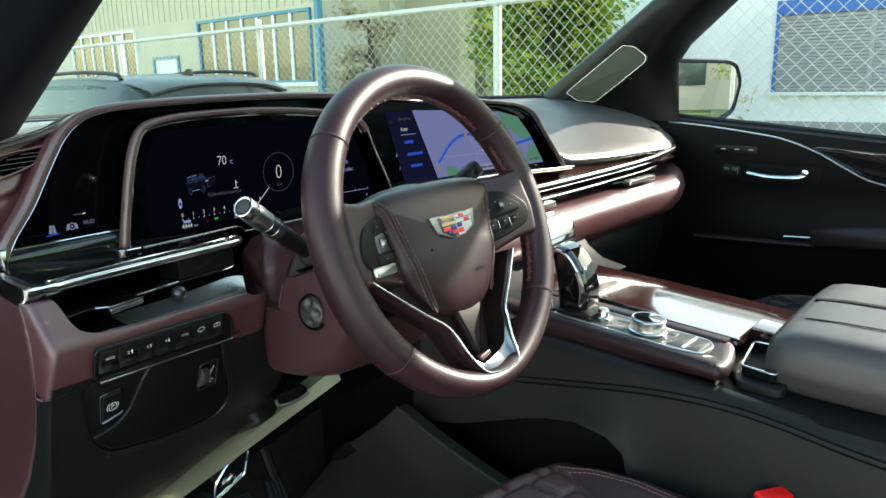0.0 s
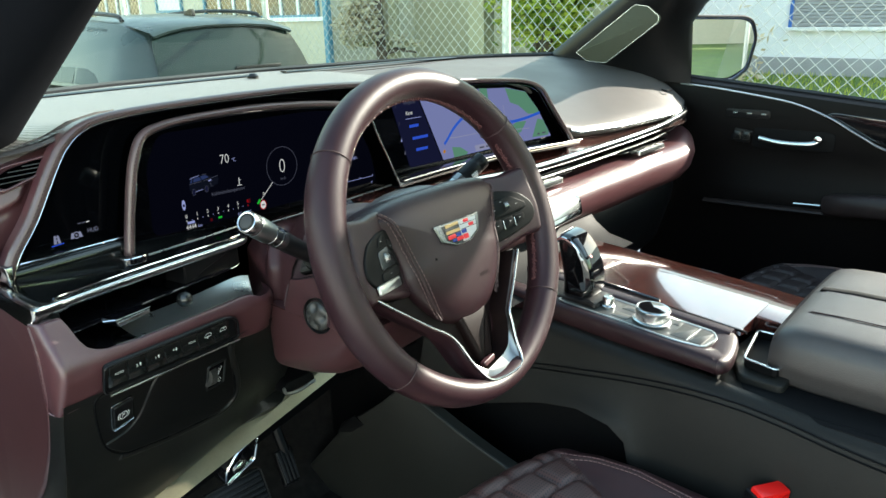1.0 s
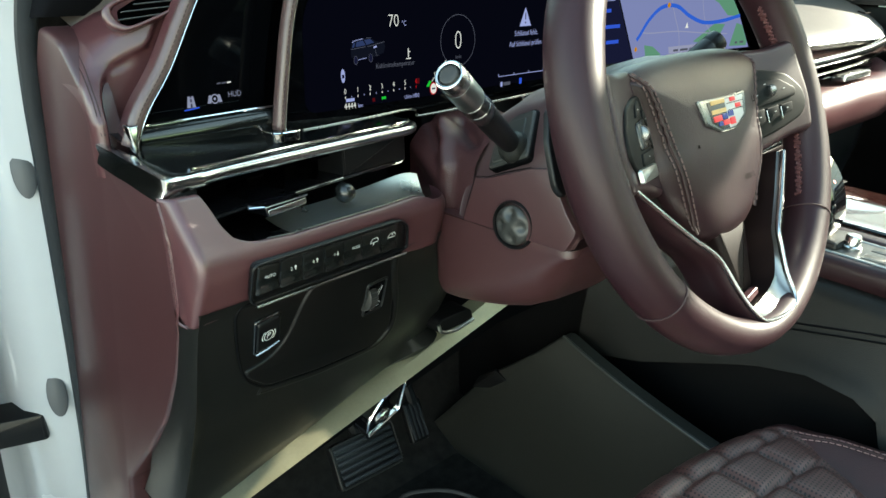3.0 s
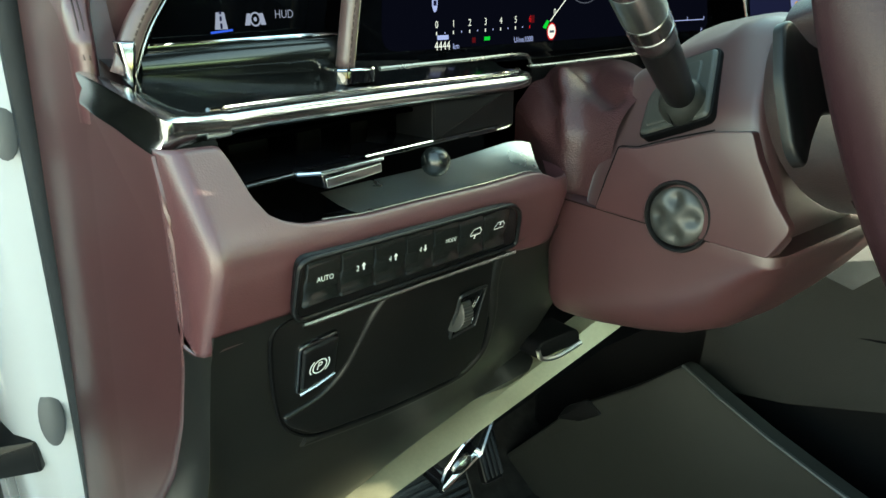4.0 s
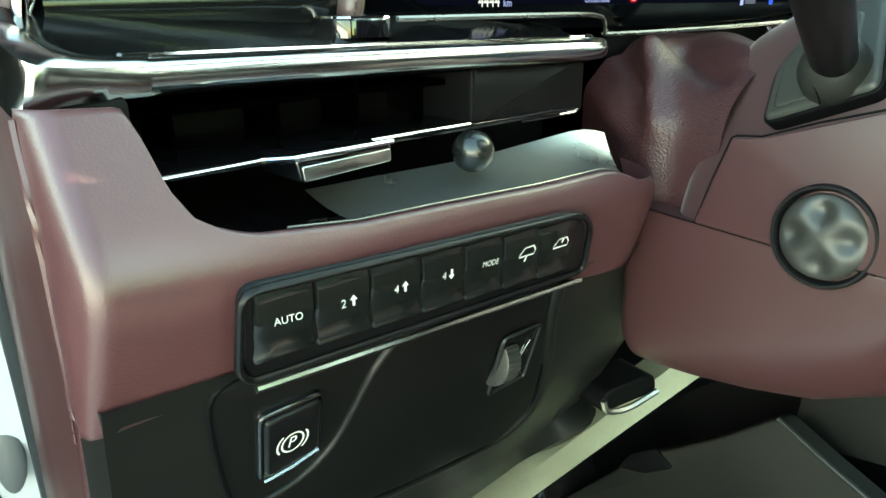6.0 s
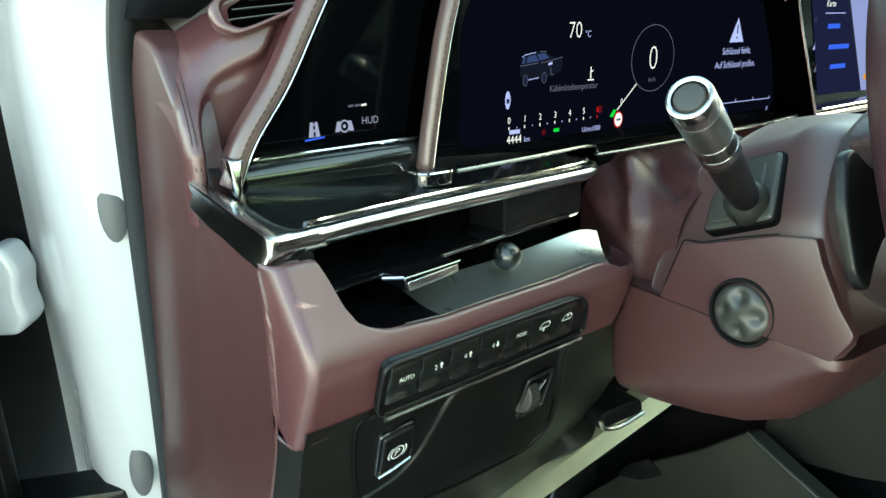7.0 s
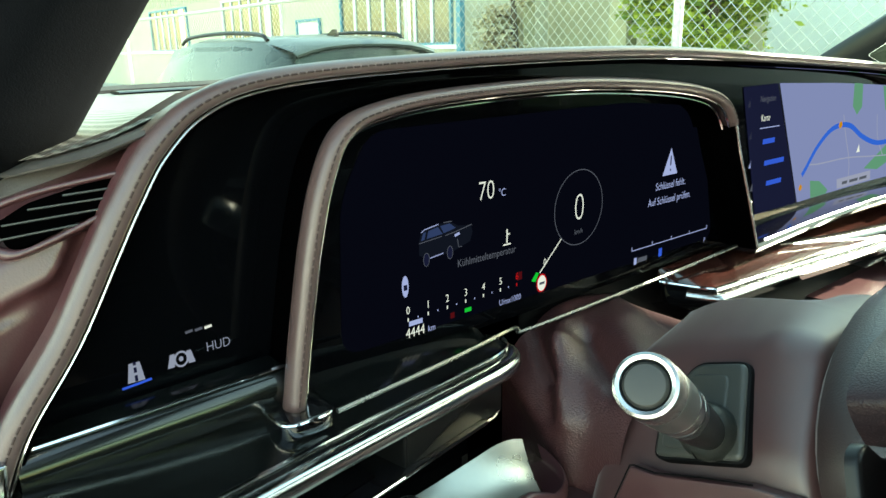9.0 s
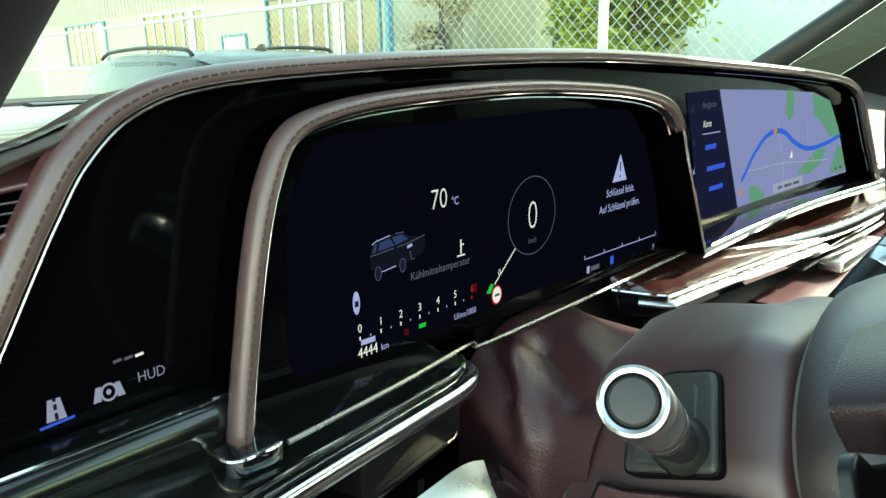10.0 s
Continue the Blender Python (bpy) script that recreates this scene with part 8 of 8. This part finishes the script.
GRASSM = mat("grass", (0.10, 0.15, 0.030), 0.9, var=0.35, scale=2.5, bump=0.8, bscale=60)
GALV = mat("galvanised_wire", (0.52, 0.52, 0.48), 0.45, metal=0.3, var=0.08, scale=4)
CREAM = mat("cream_cladding", (0.50, 0.46, 0.36), 0.7, var=0.08, scale=1.2, bump=0.1, bscale=60)
WALL_W = mat("white_render", (0.78, 0.79, 0.80), 0.85, var=0.05, scale=0.9, bump=0.3, bscale=90)
PLINTH = mat("grey_plinth", (0.30, 0.30, 0.30), 0.9, var=0.12, scale=2)
BLUE = mat("blue_paint", (0.020, 0.12, 0.42), 0.45, var=0.06, scale=4)
BLUE_T = mat("teal_blue_frame", (0.05, 0.20, 0.30), 0.45, var=0.06, scale=4)
FRAME_W = mat("white_window_frame", (0.75, 0.76, 0.74), 0.5, var=0.03, scale=4)
PANE = mat("dim_window_pane", (0.05, 0.07, 0.065), 0.08, spec=0.8, var=0.3, scale=0.9)
SHUTTER = mat("grey_shutter", (0.30, 0.31, 0.32), 0.55, var=0.10, scale=3)
BARK = mat("bark", (0.07, 0.05, 0.035), 0.9, var=0.3, scale=8, bump=0.8, bscale=40)
CONCRETE = mat("concrete", (0.36, 0.33, 0.22), 0.9, var=0.12, scale=1.5, bump=0.3, bscale=40)


def leafmat(name, a, b):
    m = bpy.data.materials.new(name)
    m.use_nodes = True
    nt = m.node_tree
    p = nt.nodes["Principled BSDF"]
    g = nt.nodes.new("ShaderNodeNewGeometry")
    r = nt.nodes.new("ShaderNodeValToRGB")
    r.color_ramp.elements[0].color, r.color_ramp.elements[1].color = (*a, 1), (*b, 1)
    nt.links.new(g.outputs["Random Per Island"], r.inputs[0])
    nt.links.new(r.outputs[0], p.inputs["Base Color"])
    p.inputs["Roughness"].default_value = 0.6
    tr = nt.nodes.new("ShaderNodeBsdfTranslucent")
    nt.links.new(r.outputs[0], tr.inputs[0])
    mx = nt.nodes.new("ShaderNodeMixShader")
    mx.inputs[0].default_value = 0.6
    nt.links.new(p.outputs[0], mx.inputs[1])
    nt.links.new(tr.outputs[0], mx.inputs[2])
    nt.links.new(mx.outputs[0], nt.nodes["Material Output"].inputs[0])
    return m


LEAF = leafmat("leaves", (0.10, 0.20, 0.02), (0.60, 0.62, 0.08))
LEAF_DRY = leafmat("dry_leaves", (0.36, 0.30, 0.18), (0.75, 0.66, 0.48))
LEAF_DARK = leafmat("dark_leaves", (0.02, 0.05, 0.012), (0.09, 0.13, 0.03))

ground = part("ground", loft([[(x, y, 0.0) for x in (-250, -20, 0, 5, 12, 30, 250)] for y in (-250, -20, 0, 10, 30, 250)]), ASPHALT, None, smooth=False)
tagged(ground, "pale concrete yard around the parked car", "ground", kind="structure")
grass = part("grass_strip", loft([[(x, y, 0.02 + 0.03 * noise.noise((x, y, 0))) for x in [lerp(4.6, 17.2, i / 14) for i in range(15)]] for y in [lerp(-30, 11, i / 40) for i in range(41)]]), GRASSM, None)
tagged(grass, "sunlit green lawn in front of the white wall", "grass", kind="stuff")
rng = random.Random(3)
bm = bmesh.new()
for i in range(5000):
    x, y = rng.uniform(11.5, 16.8), rng.uniform(-6, 9)
    a, h = rng.uniform(0, 6.28), rng.uniform(0.06, 0.16)
    w = 0.012
    p = Vector((x, y, 0.02))
    d = Vector((math.cos(a), math.sin(a), 0)) * w
    bm.faces.new(ring(bm, [p - d, p + d, p + Vector((rng.uniform(-.04, .04), rng.uniform(-.04, .04), h))]))
tagged(part("grass_blades", bm, LEAF, None, smooth=False), "short green grass blades in the lawn", "grass", kind="stuff")

# chain-link fence beside the car
fence = thing("fence", "galvanised chain-link fence with round posts and top rail", "fence", (4.25, 5.0, 0.0))
Y0, Y1, TOP = -7.9, 22.4, 1.93
for k in range(12):
    y = 3.10 - 2.75 * 4 + 2.75 * k
    part("post", turned([(0.030, 0), (0.030, TOP + 0.05), (0.024, TOP + 0.075), (0.0001, TOP + 0.085)], Matrix.Translation((4.29, y, 0)), 12), GALV, fence)
part("top_rail", tube([(4.27, Y0, TOP), (4.27, Y1, TOP)], 0.021, 10), GALV, fence)
bm = bmesh.new()
pitch = 0.080
n = int((Y1 - Y0 + TOP) / pitch)
for sgn in (1, -1):
    for i in range(n):
        y = Y0 + i * pitch - (TOP if sgn > 0 else 0)
        a, b = Vector((4.25 + 0.002 * sgn, y, 0.03)), Vector((4.25 + 0.002 * sgn, y + TOP, TOP))
        if sgn < 0:
            a, b = Vector((4.248, y + TOP, 0.03)), Vector((4.248, y, TOP))
        tube([a, b], 0.0019, 4, bm=bm, up=(1, 0, 0))
wire = part("wire_mesh", bm, GALV, fence, "diamond wire mesh", smooth=False)
tagged(wire, kind="stuff")


def window(parent, x, y0, y1, z0, z1, frame_mat, pane_mat, bars, face=-1, transom=0.0):
    """A framed window in a wall that faces -x."""
    w = part("window", box((x - 0.02, y0, z0), (x + 0.08, y1, z1)), pane_mat, parent, "framed window")
    t = 0.07
    for a, b, c, d in ((y0 - t, y1 + t, z1, z1 + t), (y0 - t, y1 + t, z0 - t, z0), (y0 - t, y0, z0, z1), (y1, y1 + t, z0, z1)):
        part("window_frame", box((x - 0.07, a, c), (x + 0.06, b, d), 0.008), frame_mat, w)
    for k in range(1, bars):
        y = lerp(y0, y1, k / bars)
        part("mullion", box((x - 0.055, y - 0.045, z0), (x, y + 0.045, z1), 0.006), FRAME_W, w)
    if transom:
        part("transom", box((x - 0.055, y0, transom - 0.03), (x, y1, transom + 0.03), 0.006), FRAME_W, w)
    return w


# cream clad building beyond the fence
bld = thing("cream_building", "cream metal-clad hall with blue-framed window bands", "building", (13.0, 24.0, 0.0))
CX = 10.6
part("wall", box((CX, 12.35, 0.0), (CX + 8, 45.0, 6.5)), CREAM, bld, "ribbed cream cladding")
for k in range(110):
    y = 12.4 + 0.29 * k
    part("cladding_rib", box((CX - 0.02, y, 3.10), (CX + 0.01, y + 0.05, 6.5)), CREAM, bld)
part("lower_band", box((CX - 0.03, 12.35, 0.0), (CX + 0.02, 45, 1.35)), CREAM, bld)
part("sill", box((CX - 0.10, 12.4, 1.36), (CX + 0.02, 45, 1.45), 0.01), FRAME_W, bld)
window(bld, CX, 12.75, 17.1, 1.50, 2.95, BLUE_T, PANE, 7)
window(bld, CX, 20.5, 24.6, 1.50, 2.95, FRAME_W, PANE, 6)
window(bld, CX, 28.0, 32.0, 1.50, 2.95, BLUE_T, PANE, 6)
window(bld, CX, 18.3, 19.5, 1.70, 2.15, BLUE_T, FRAME_W, 1)
part("downpipe", box((CX - 0.16, 12.28, 0), (CX - 0.02, 12.42, 6.5), 0.02), BLUE_T, bld, "teal downpipe")
part("roof_edge", box((CX - 0.15, 12.2, 6.5), (CX + 8.2, 45.2, 6.7), 0.03), BLUE, bld)

# white rendered building
wb = thing("white_building", "white rendered building with shuttered blue-headed windows", "building", (20.0, 0.0, 0.0))
WX = 17.2
part("wall", box((WX, -26.0, 0.0), (WX + 9, 10.9, 7.0)), WALL_W, wb, "white rendered wall")
part("plinth", box((WX - 0.06, -26.0, 0.0), (WX + 0.01, 10.9, 0.38), 0.01), PLINTH, wb, "grey plinth")
for y1, w in ((4.95, 3.6), (10.3, 1.1), (-1.6, 3.4), (-8.5, 3.4)):
    win = part("window", box((WX - 0.01, y1 - w, 1.00), (WX + 0.08, y1, 2.86)), SHUTTER, wb, "grey louvred shutter")
    for k in range(22):
        z = 1.03 + 0.071 * k
        part("louvre", box((WX - 0.05, y1 - w, z), (WX - 0.005, y1, z + 0.055), 0.008), SHUTTER, win)
    part("window_head", box((WX - 0.09, y1 - w - 0.05, 2.62), (WX + 0.02, y1 + 0.05, 2.92), 0.02), BLUE, win, "bright blue head panel")
    part("window_frame", box((WX - 0.07, y1, 0.95), (WX + 0.02, y1 + 0.07, 2.92), 0.01), BLUE, win)
    part("sill", box((WX - 0.12, y1 - w - 0.1, 0.93), (WX + 0.02, y1 + 0.1, 1.0), 0.01), FRAME_W, win)
    part("mullion", box((WX - 0.065, y1 - w / 2 - 0.05, 1.0), (WX, y1 - w / 2 + 0.05, 2.62), 0.01), SHUTTER, win)
part("roof_edge", box((WX - 0.2, -26.2, 7.0), (WX + 9, 11.1, 7.2), 0.03), FRAME_W, wb)


def tree(x, y, h, r, leaf, n, label, seed, low=1.2):
    rg = random.Random(seed)
    t = thing("tree", label, "tree", (x, y, 0), "trees behind the fence")
    tr = curve([(x, y, 0), (x + rg.uniform(-.1, .1), y + rg.uniform(-.1, .1), h * 0.3), (x + rg.uniform(-.2, .2), y + rg.uniform(-.2, .2), h * 0.62), (x + rg.uniform(-.3, .3), y + rg.uniform(-.3, .3), h * 0.9)], 5)
    bm = bmesh.new()
    rs = [ring(bm, [p + Vector((math.cos(a), math.sin(a), 0)) * (0.13 * (1 - 0.85 * k / len(tr))) for a in [6.283 * i / 9 for i in range(9)]]) for k, p in enumerate(tr)]
    for a, b in zip(rs, rs[1:]):
        skin(bm, a, b)
    tips = []
    for k in range(16):
        s = tr[rg.randrange(4, len(tr) - 2)]
        a = rg.uniform(0, 6.283)
        L = r * rg.uniform(0.45, 0.95)
        e = s + Vector((math.cos(a) * L, math.sin(a) * L, rg.uniform(-0.1, 0.7) * L))
        tube([s, s.lerp(e, 0.5) + Vector((0, 0, 0.08)), e], 0.022, 5, bm=bm)
        tips += [s.lerp(e, 0.55), s.lerp(e, 0.8), e]
    part("trunk", bm, BARK, t)
    bm = bmesh.new()
    for i in range(n):
        c = rg.choice(tips)
        p = c + Vector((rg.gauss(0, 0.26), rg.gauss(0, 0.26), rg.gauss(0, 0.24))) * (r / 1.6)
        if p.z < low:
            continue
        u = Vector((rg.uniform(-1, 1), rg.uniform(-1, 1), rg.uniform(-0.6, 0.6))).normalized()
        v = u.orthogonal().normalized()
        s = rg.uniform(0.05, 0.10)
        bm.faces.new(ring(bm, [p - u * s, p + v * s * 0.5, p + u * s, p - v * s * 0.5]))
    part("crown", bm, leaf, t, "loose crown of small leaves", smooth=False)


tree(9.6, 6.1, 3.6, 1.15, LEAF, 9000, "bright green leafy tree behind the fence", 1, 0.7)
tree(10.4, 6.9, 4.0, 1.2, LEAF, 7000, "yellow-green leafy tree behind the fence", 2, 0.5)
tree(9.8, 10.0, 3.0, 0.8, LEAF_DRY, 3500, "pale dry shrubby tree behind the fence", 5, 0.9)
for y in (7.9, 10.2):
    col = part("concrete_pillar", box((10.2, y, 0), (10.5, y + 0.35, 4.0), 0.02), CONCRETE, None)
    tagged(col, "plain grey concrete pillar among the trees", "pillar")
back = part("garden_wall", box((13.2, 7.2, 0), (13.4, 13.0, 3.6), 0.02), CONCRETE, None)
tagged(back, "weathered concrete garden wall behind trees", "wall")
bm = bmesh.new()
rg = random.Random(9)
for i in range(500):
    a = rg.uniform(0, 6.28)
    p = Vector((8.5 + rg.gauss(0, 0.25), 3.15 + rg.gauss(0, 0.25), 0.25 + abs(rg.gauss(0, 0.42))))
    u = Vector((rg.uniform(-1, 1), rg.uniform(-1, 1), rg.uniform(-0.2, 1))).normalized()
    v = u.orthogonal().normalized()
    bm.faces.new(ring(bm, [p - u * 0.06, p + v * 0.022, p + u * 0.06, p - v * 0.022]))
for i in range(16):
    a = rg.uniform(0, 6.28)
    tube([(8.5, 3.15, 0), (8.5 + 0.4 * math.cos(a), 3.15 + 0.4 * math.sin(a), rg.uniform(0.5, 1.1))], 0.008, 4, bm=bm)
tagged(part("shrub", bm, LEAF_DRY, None, smooth=False), "small pale shrub by the white wall", "shrub")

# what the door mirror shows behind the car
rear = thing("rear_building", "low beige building across the yard behind", "building", (12.0, -30.0, 0))
part("wall", box((4.0, -34.0, 0), (30.0, -28.0, 3.6)), CREAM, rear)
for k in range(5):
    part("window", box((6.0 + 4 * k, -28.05, 1.0), (7.8 + 4 * k, -27.96, 2.4), 0.01), PANE, rear)
part("roof", box((3.7, -34.2, 3.6), (30.3, -27.6, 3.9), 0.03), PLINTH, rear)
tree(9.0, -24.5, 5.0, 2.0, LEAF, 3000, "leafy tree across the yard", 11)
tree(13.5, -25.0, 4.4, 1.8, LEAF_DARK, 3000, "dark leafy tree across the yard", 12)


def vehicle(name, label, ox, oy, paint, glass_m, full=True):
    """An estate car, nose towards +y; ox, oy is the middle of its tail."""
    v = thing(name, label, "car", (ox, oy + 2.2, 0))
    st = [(0.00, 0.76, 0.55, 0.86), (0.06, 0.84, 0.42, 0.98), (0.25, 0.90, 0.34, 1.02), (0.9, 0.92, 0.30, 1.02), (2.2, 0.92, 0.30, 1.00), (3.3, 0.91, 0.30, 0.97), (4.0, 0.86, 0.34, 0.90), (4.35, 0.74, 0.42, 0.76)]
    rows = []
    for y, hw, z0, z1 in st:
        sec = [(-hw * 0.92, z0), (-hw, z0 + 0.15), (-hw * 1.01, (z0 + z1) / 2 + 0.05), (-hw * 0.96, z1 - 0.04), (-hw * 0.86, z1 + 0.01), (0, z1 + 0.035), (hw * 0.86, z1 + 0.01), (hw * 0.96, z1 - 0.04), (hw * 1.01, (z0 + z1) / 2 + 0.05), (hw, z0 + 0.15), (hw * 0.92, z0)]
        rows.append([(ox + a, oy + y, b) for a, b in sec])
    part("body", loft(rows, True, True), paint, v, sharp=40)
    cab = [(0.10, 0.80, 0.98, 0.60, 1.10), (0.30, 0.84, 1.00, 0.64, 1.40), (0.52, 0.86, 1.01, 0.66, 1.485), (1.0, 0.87, 1.01, 0.67, 1.515), (1.8, 0.87, 1.01, 0.67, 1.515), (2.4, 0.86, 1.0, 0.65, 1.455), (3.0, 0.82, 0.99, 0.58, 1.20), (3.35, 0.78, 0.98, 0.55, 1.02)]
    rows = []
    for y, hb, zb, ht, zt in cab:
        rows.append([(ox - hb, oy + y, zb), (ox - lerp(hb, ht, 0.6), oy + y, lerp(zb, zt, 0.62)), (ox - ht, oy + y, zt - 0.035), (ox - ht * 0.82, oy + y, zt - 0.006), (ox, oy + y, zt + 0.012), (ox + ht * 0.82, oy + y, zt - 0.006), (ox + ht, oy + y, zt - 0.035), (ox + lerp(hb, ht, 0.6), oy + y, lerp(zb, zt, 0.62)), (ox + hb, oy + y, zb)])
    part("cabin", loft(rows), paint, v, sharp=40)
    arch = [(1.085, 0.66, 0.085, 0.0), (1.20, 0.64, 0.140, 0.0), (1.30, 0.62, 0.195, 0.010), (1.38, 0.60, 0.225, 0.035), (1.435, 0.585, 0.240, 0.070)]
    part("tailgate_glass", loft([[(ox + q * w, oy + back - 0.03 * (1 - q * q), z - fall * abs(q) ** 3) for q in (-1, -0.8, -0.6, -0.3, 0, 0.3, 0.6, 0.8, 1)] for z, w, back, fall in arch]), glass_m, v, "dark tailgate window", sharp=180)
    part("spoiler", loft([[(ox + q * w, oy + back - 0.03 * (1 - q * q), z - fall * abs(q) ** 3) for q in (-1, -0.8, -0.6, -0.3, 0, 0.3, 0.6, 0.8, 1)] for z, w, back, fall in ((1.425, 0.59, 0.210, 0.070), (1.440, 0.60, 0.200, 0.070), (1.462, 0.61, 0.230, 0.070), (1.495, 0.64, 0.50, 0.045))]), paint, v, "roof spoiler over the tailgate window", sharp=60)
    part("brake_lamp", box((ox - 0.17, oy + 0.195, 1.436), (ox + 0.17, oy + 0.23, 1.452), 0.003), mat("brake_lamp_red", (0.045, 0.008, 0.008), 0.5), v)
    for sgn in (-1, 1):
        for y0, y1 in ((0.40, 1.00), (1.04, 1.78), (1.84, 2.5)):
            q = []
            for t in (0.06, 0.55, 0.92):
                row = []
                for y in (y0, (y0 + y1) / 2, y1):
                    hb, zb, ht, zt = [at_x([(c[0], c[i]) for c in cab], y) for i in (1, 2, 3, 4)]
                    yy = y + (0.18 * t if y == y0 and y0 < 0.6 else 0) 
                    row.append((ox + sgn * (lerp(hb, ht, t) + 0.006), oy + yy, lerp(zb, zt - 0.035, t)))
                q.append(row)
            part("side_window", loft(q), glass_m, v, "dark side window", sharp=180)
        part("roof_rail", tube(curve([(ox + sgn * 0.60, oy + 0.62, 1.475), (ox + sgn * 0.60, oy + 0.75, 1.520), (ox + sgn * 0.60, oy + 1.4, 1.545), (ox + sgn * 0.60, oy + 2.1, 1.525), (ox + sgn * 0.60, oy + 2.3, 1.475)], 5), 0.016, 8), BLACK, v, "black roof rail")
        part("tail_lamp", box((ox + sgn * 0.72 - 0.16, oy + 0.02, 0.80), (ox + sgn * 0.72 + 0.10, oy + 0.16, 0.96), 0.02), mat("tail_lamp_red", (0.30, 0.01, 0.01), 0.15, coat=1), v)
        for y in (0.85, 3.45):
            wh = part("wheel", turned([(0.30, -0.10), (0.335, -0.08), (0.34, 0.0), (0.335, 0.08), (0.30, 0.10), (0.22, 0.105)], frame3((ox + sgn * 0.82, oy + y, 0.34), (0, 1, 0), (0, 0, 1)), 28), RUBBER, v, "black tyre")
            part("rim", turned([(0.21, 0.0), (0.21, 0.108 ), (0.05, 0.10), (0.0001, 0.11)], frame3((ox + sgn * 0.82, oy + y, 0.34), (0, sgn, 0), (0, 0, 1)), 20), SATIN, wh)
    part("aerial", plate(fillet([(0, 0), (0.16, 0), (0.05, 0.055), (0.01, 0.055)], 0.01), frame3((ox, oy + 0.62, 1.500), (0, 1, 0), (0, 0, 1)), 0.03, 0.006), BLACK, v, "shark fin aerial")
    wp = part("rear_wiper", box((ox - 0.05, oy + 0.055, 1.115), (ox + 0.36, oy + 0.075, 1.135), 0.004), BLACK, v, "rear wiper")
    part("wiper_boss", turned([(0.03, 0), (0.03, 0.02), (0.015, 0.03)], frame3((ox, oy + 0.06, 1.075), (1, 0, 0), (0, 0.4, 0.9)), 14), BLACK, wp)
    part("bumper", box((ox - 0.86, oy - 0.05, 0.38), (ox + 0.86, oy + 0.18, 0.66), 0.05), BLACK, v)
    part("plate_panel", box((ox - 0.26, oy - 0.012, 0.70), (ox + 0.26, oy + 0.012, 0.81), 0.004), FRAME_W, v)
    return v


GREY_PAINT = mat("dark_grey_car_paint", (0.030, 0.042, 0.040), 0.30, coat=0.08, var=0.05, scale=3)
TINT = mat("tinted_car_glass", (0.010, 0.018, 0.015), 0.06, spec=0.25)
vehicle("parked_car", "dark grey estate car parked by the fence", 3.32, 4.80, GREY_PAINT, TINT)
SILVER_PAINT = mat("silver_car_paint", (0.35, 0.37, 0.38), 0.25, metal=0.5, coat=1.0, var=0.05, scale=3)
vehicle("distant_car", "silver estate car parked across the yard", 9.0, -22.0, SILVER_PAINT, TINT)

# unseen white hall added on the driver's side to bounce sunlight into the car
hall = thing("bounce_hall", "unseen white hall added to bounce sunlight at the car", "building", (-12.0, 0.0, 0.0), kind="structure")
part("wall", box((-15.0, -24.0, 0.0), (-8.5, 14.0, 2.6)), WALL_W, hall)
part("roof", box((-15.2, -24.2, 2.6), (-8.3, 14.2, 2.8), 0.03), PLINTH, hall)
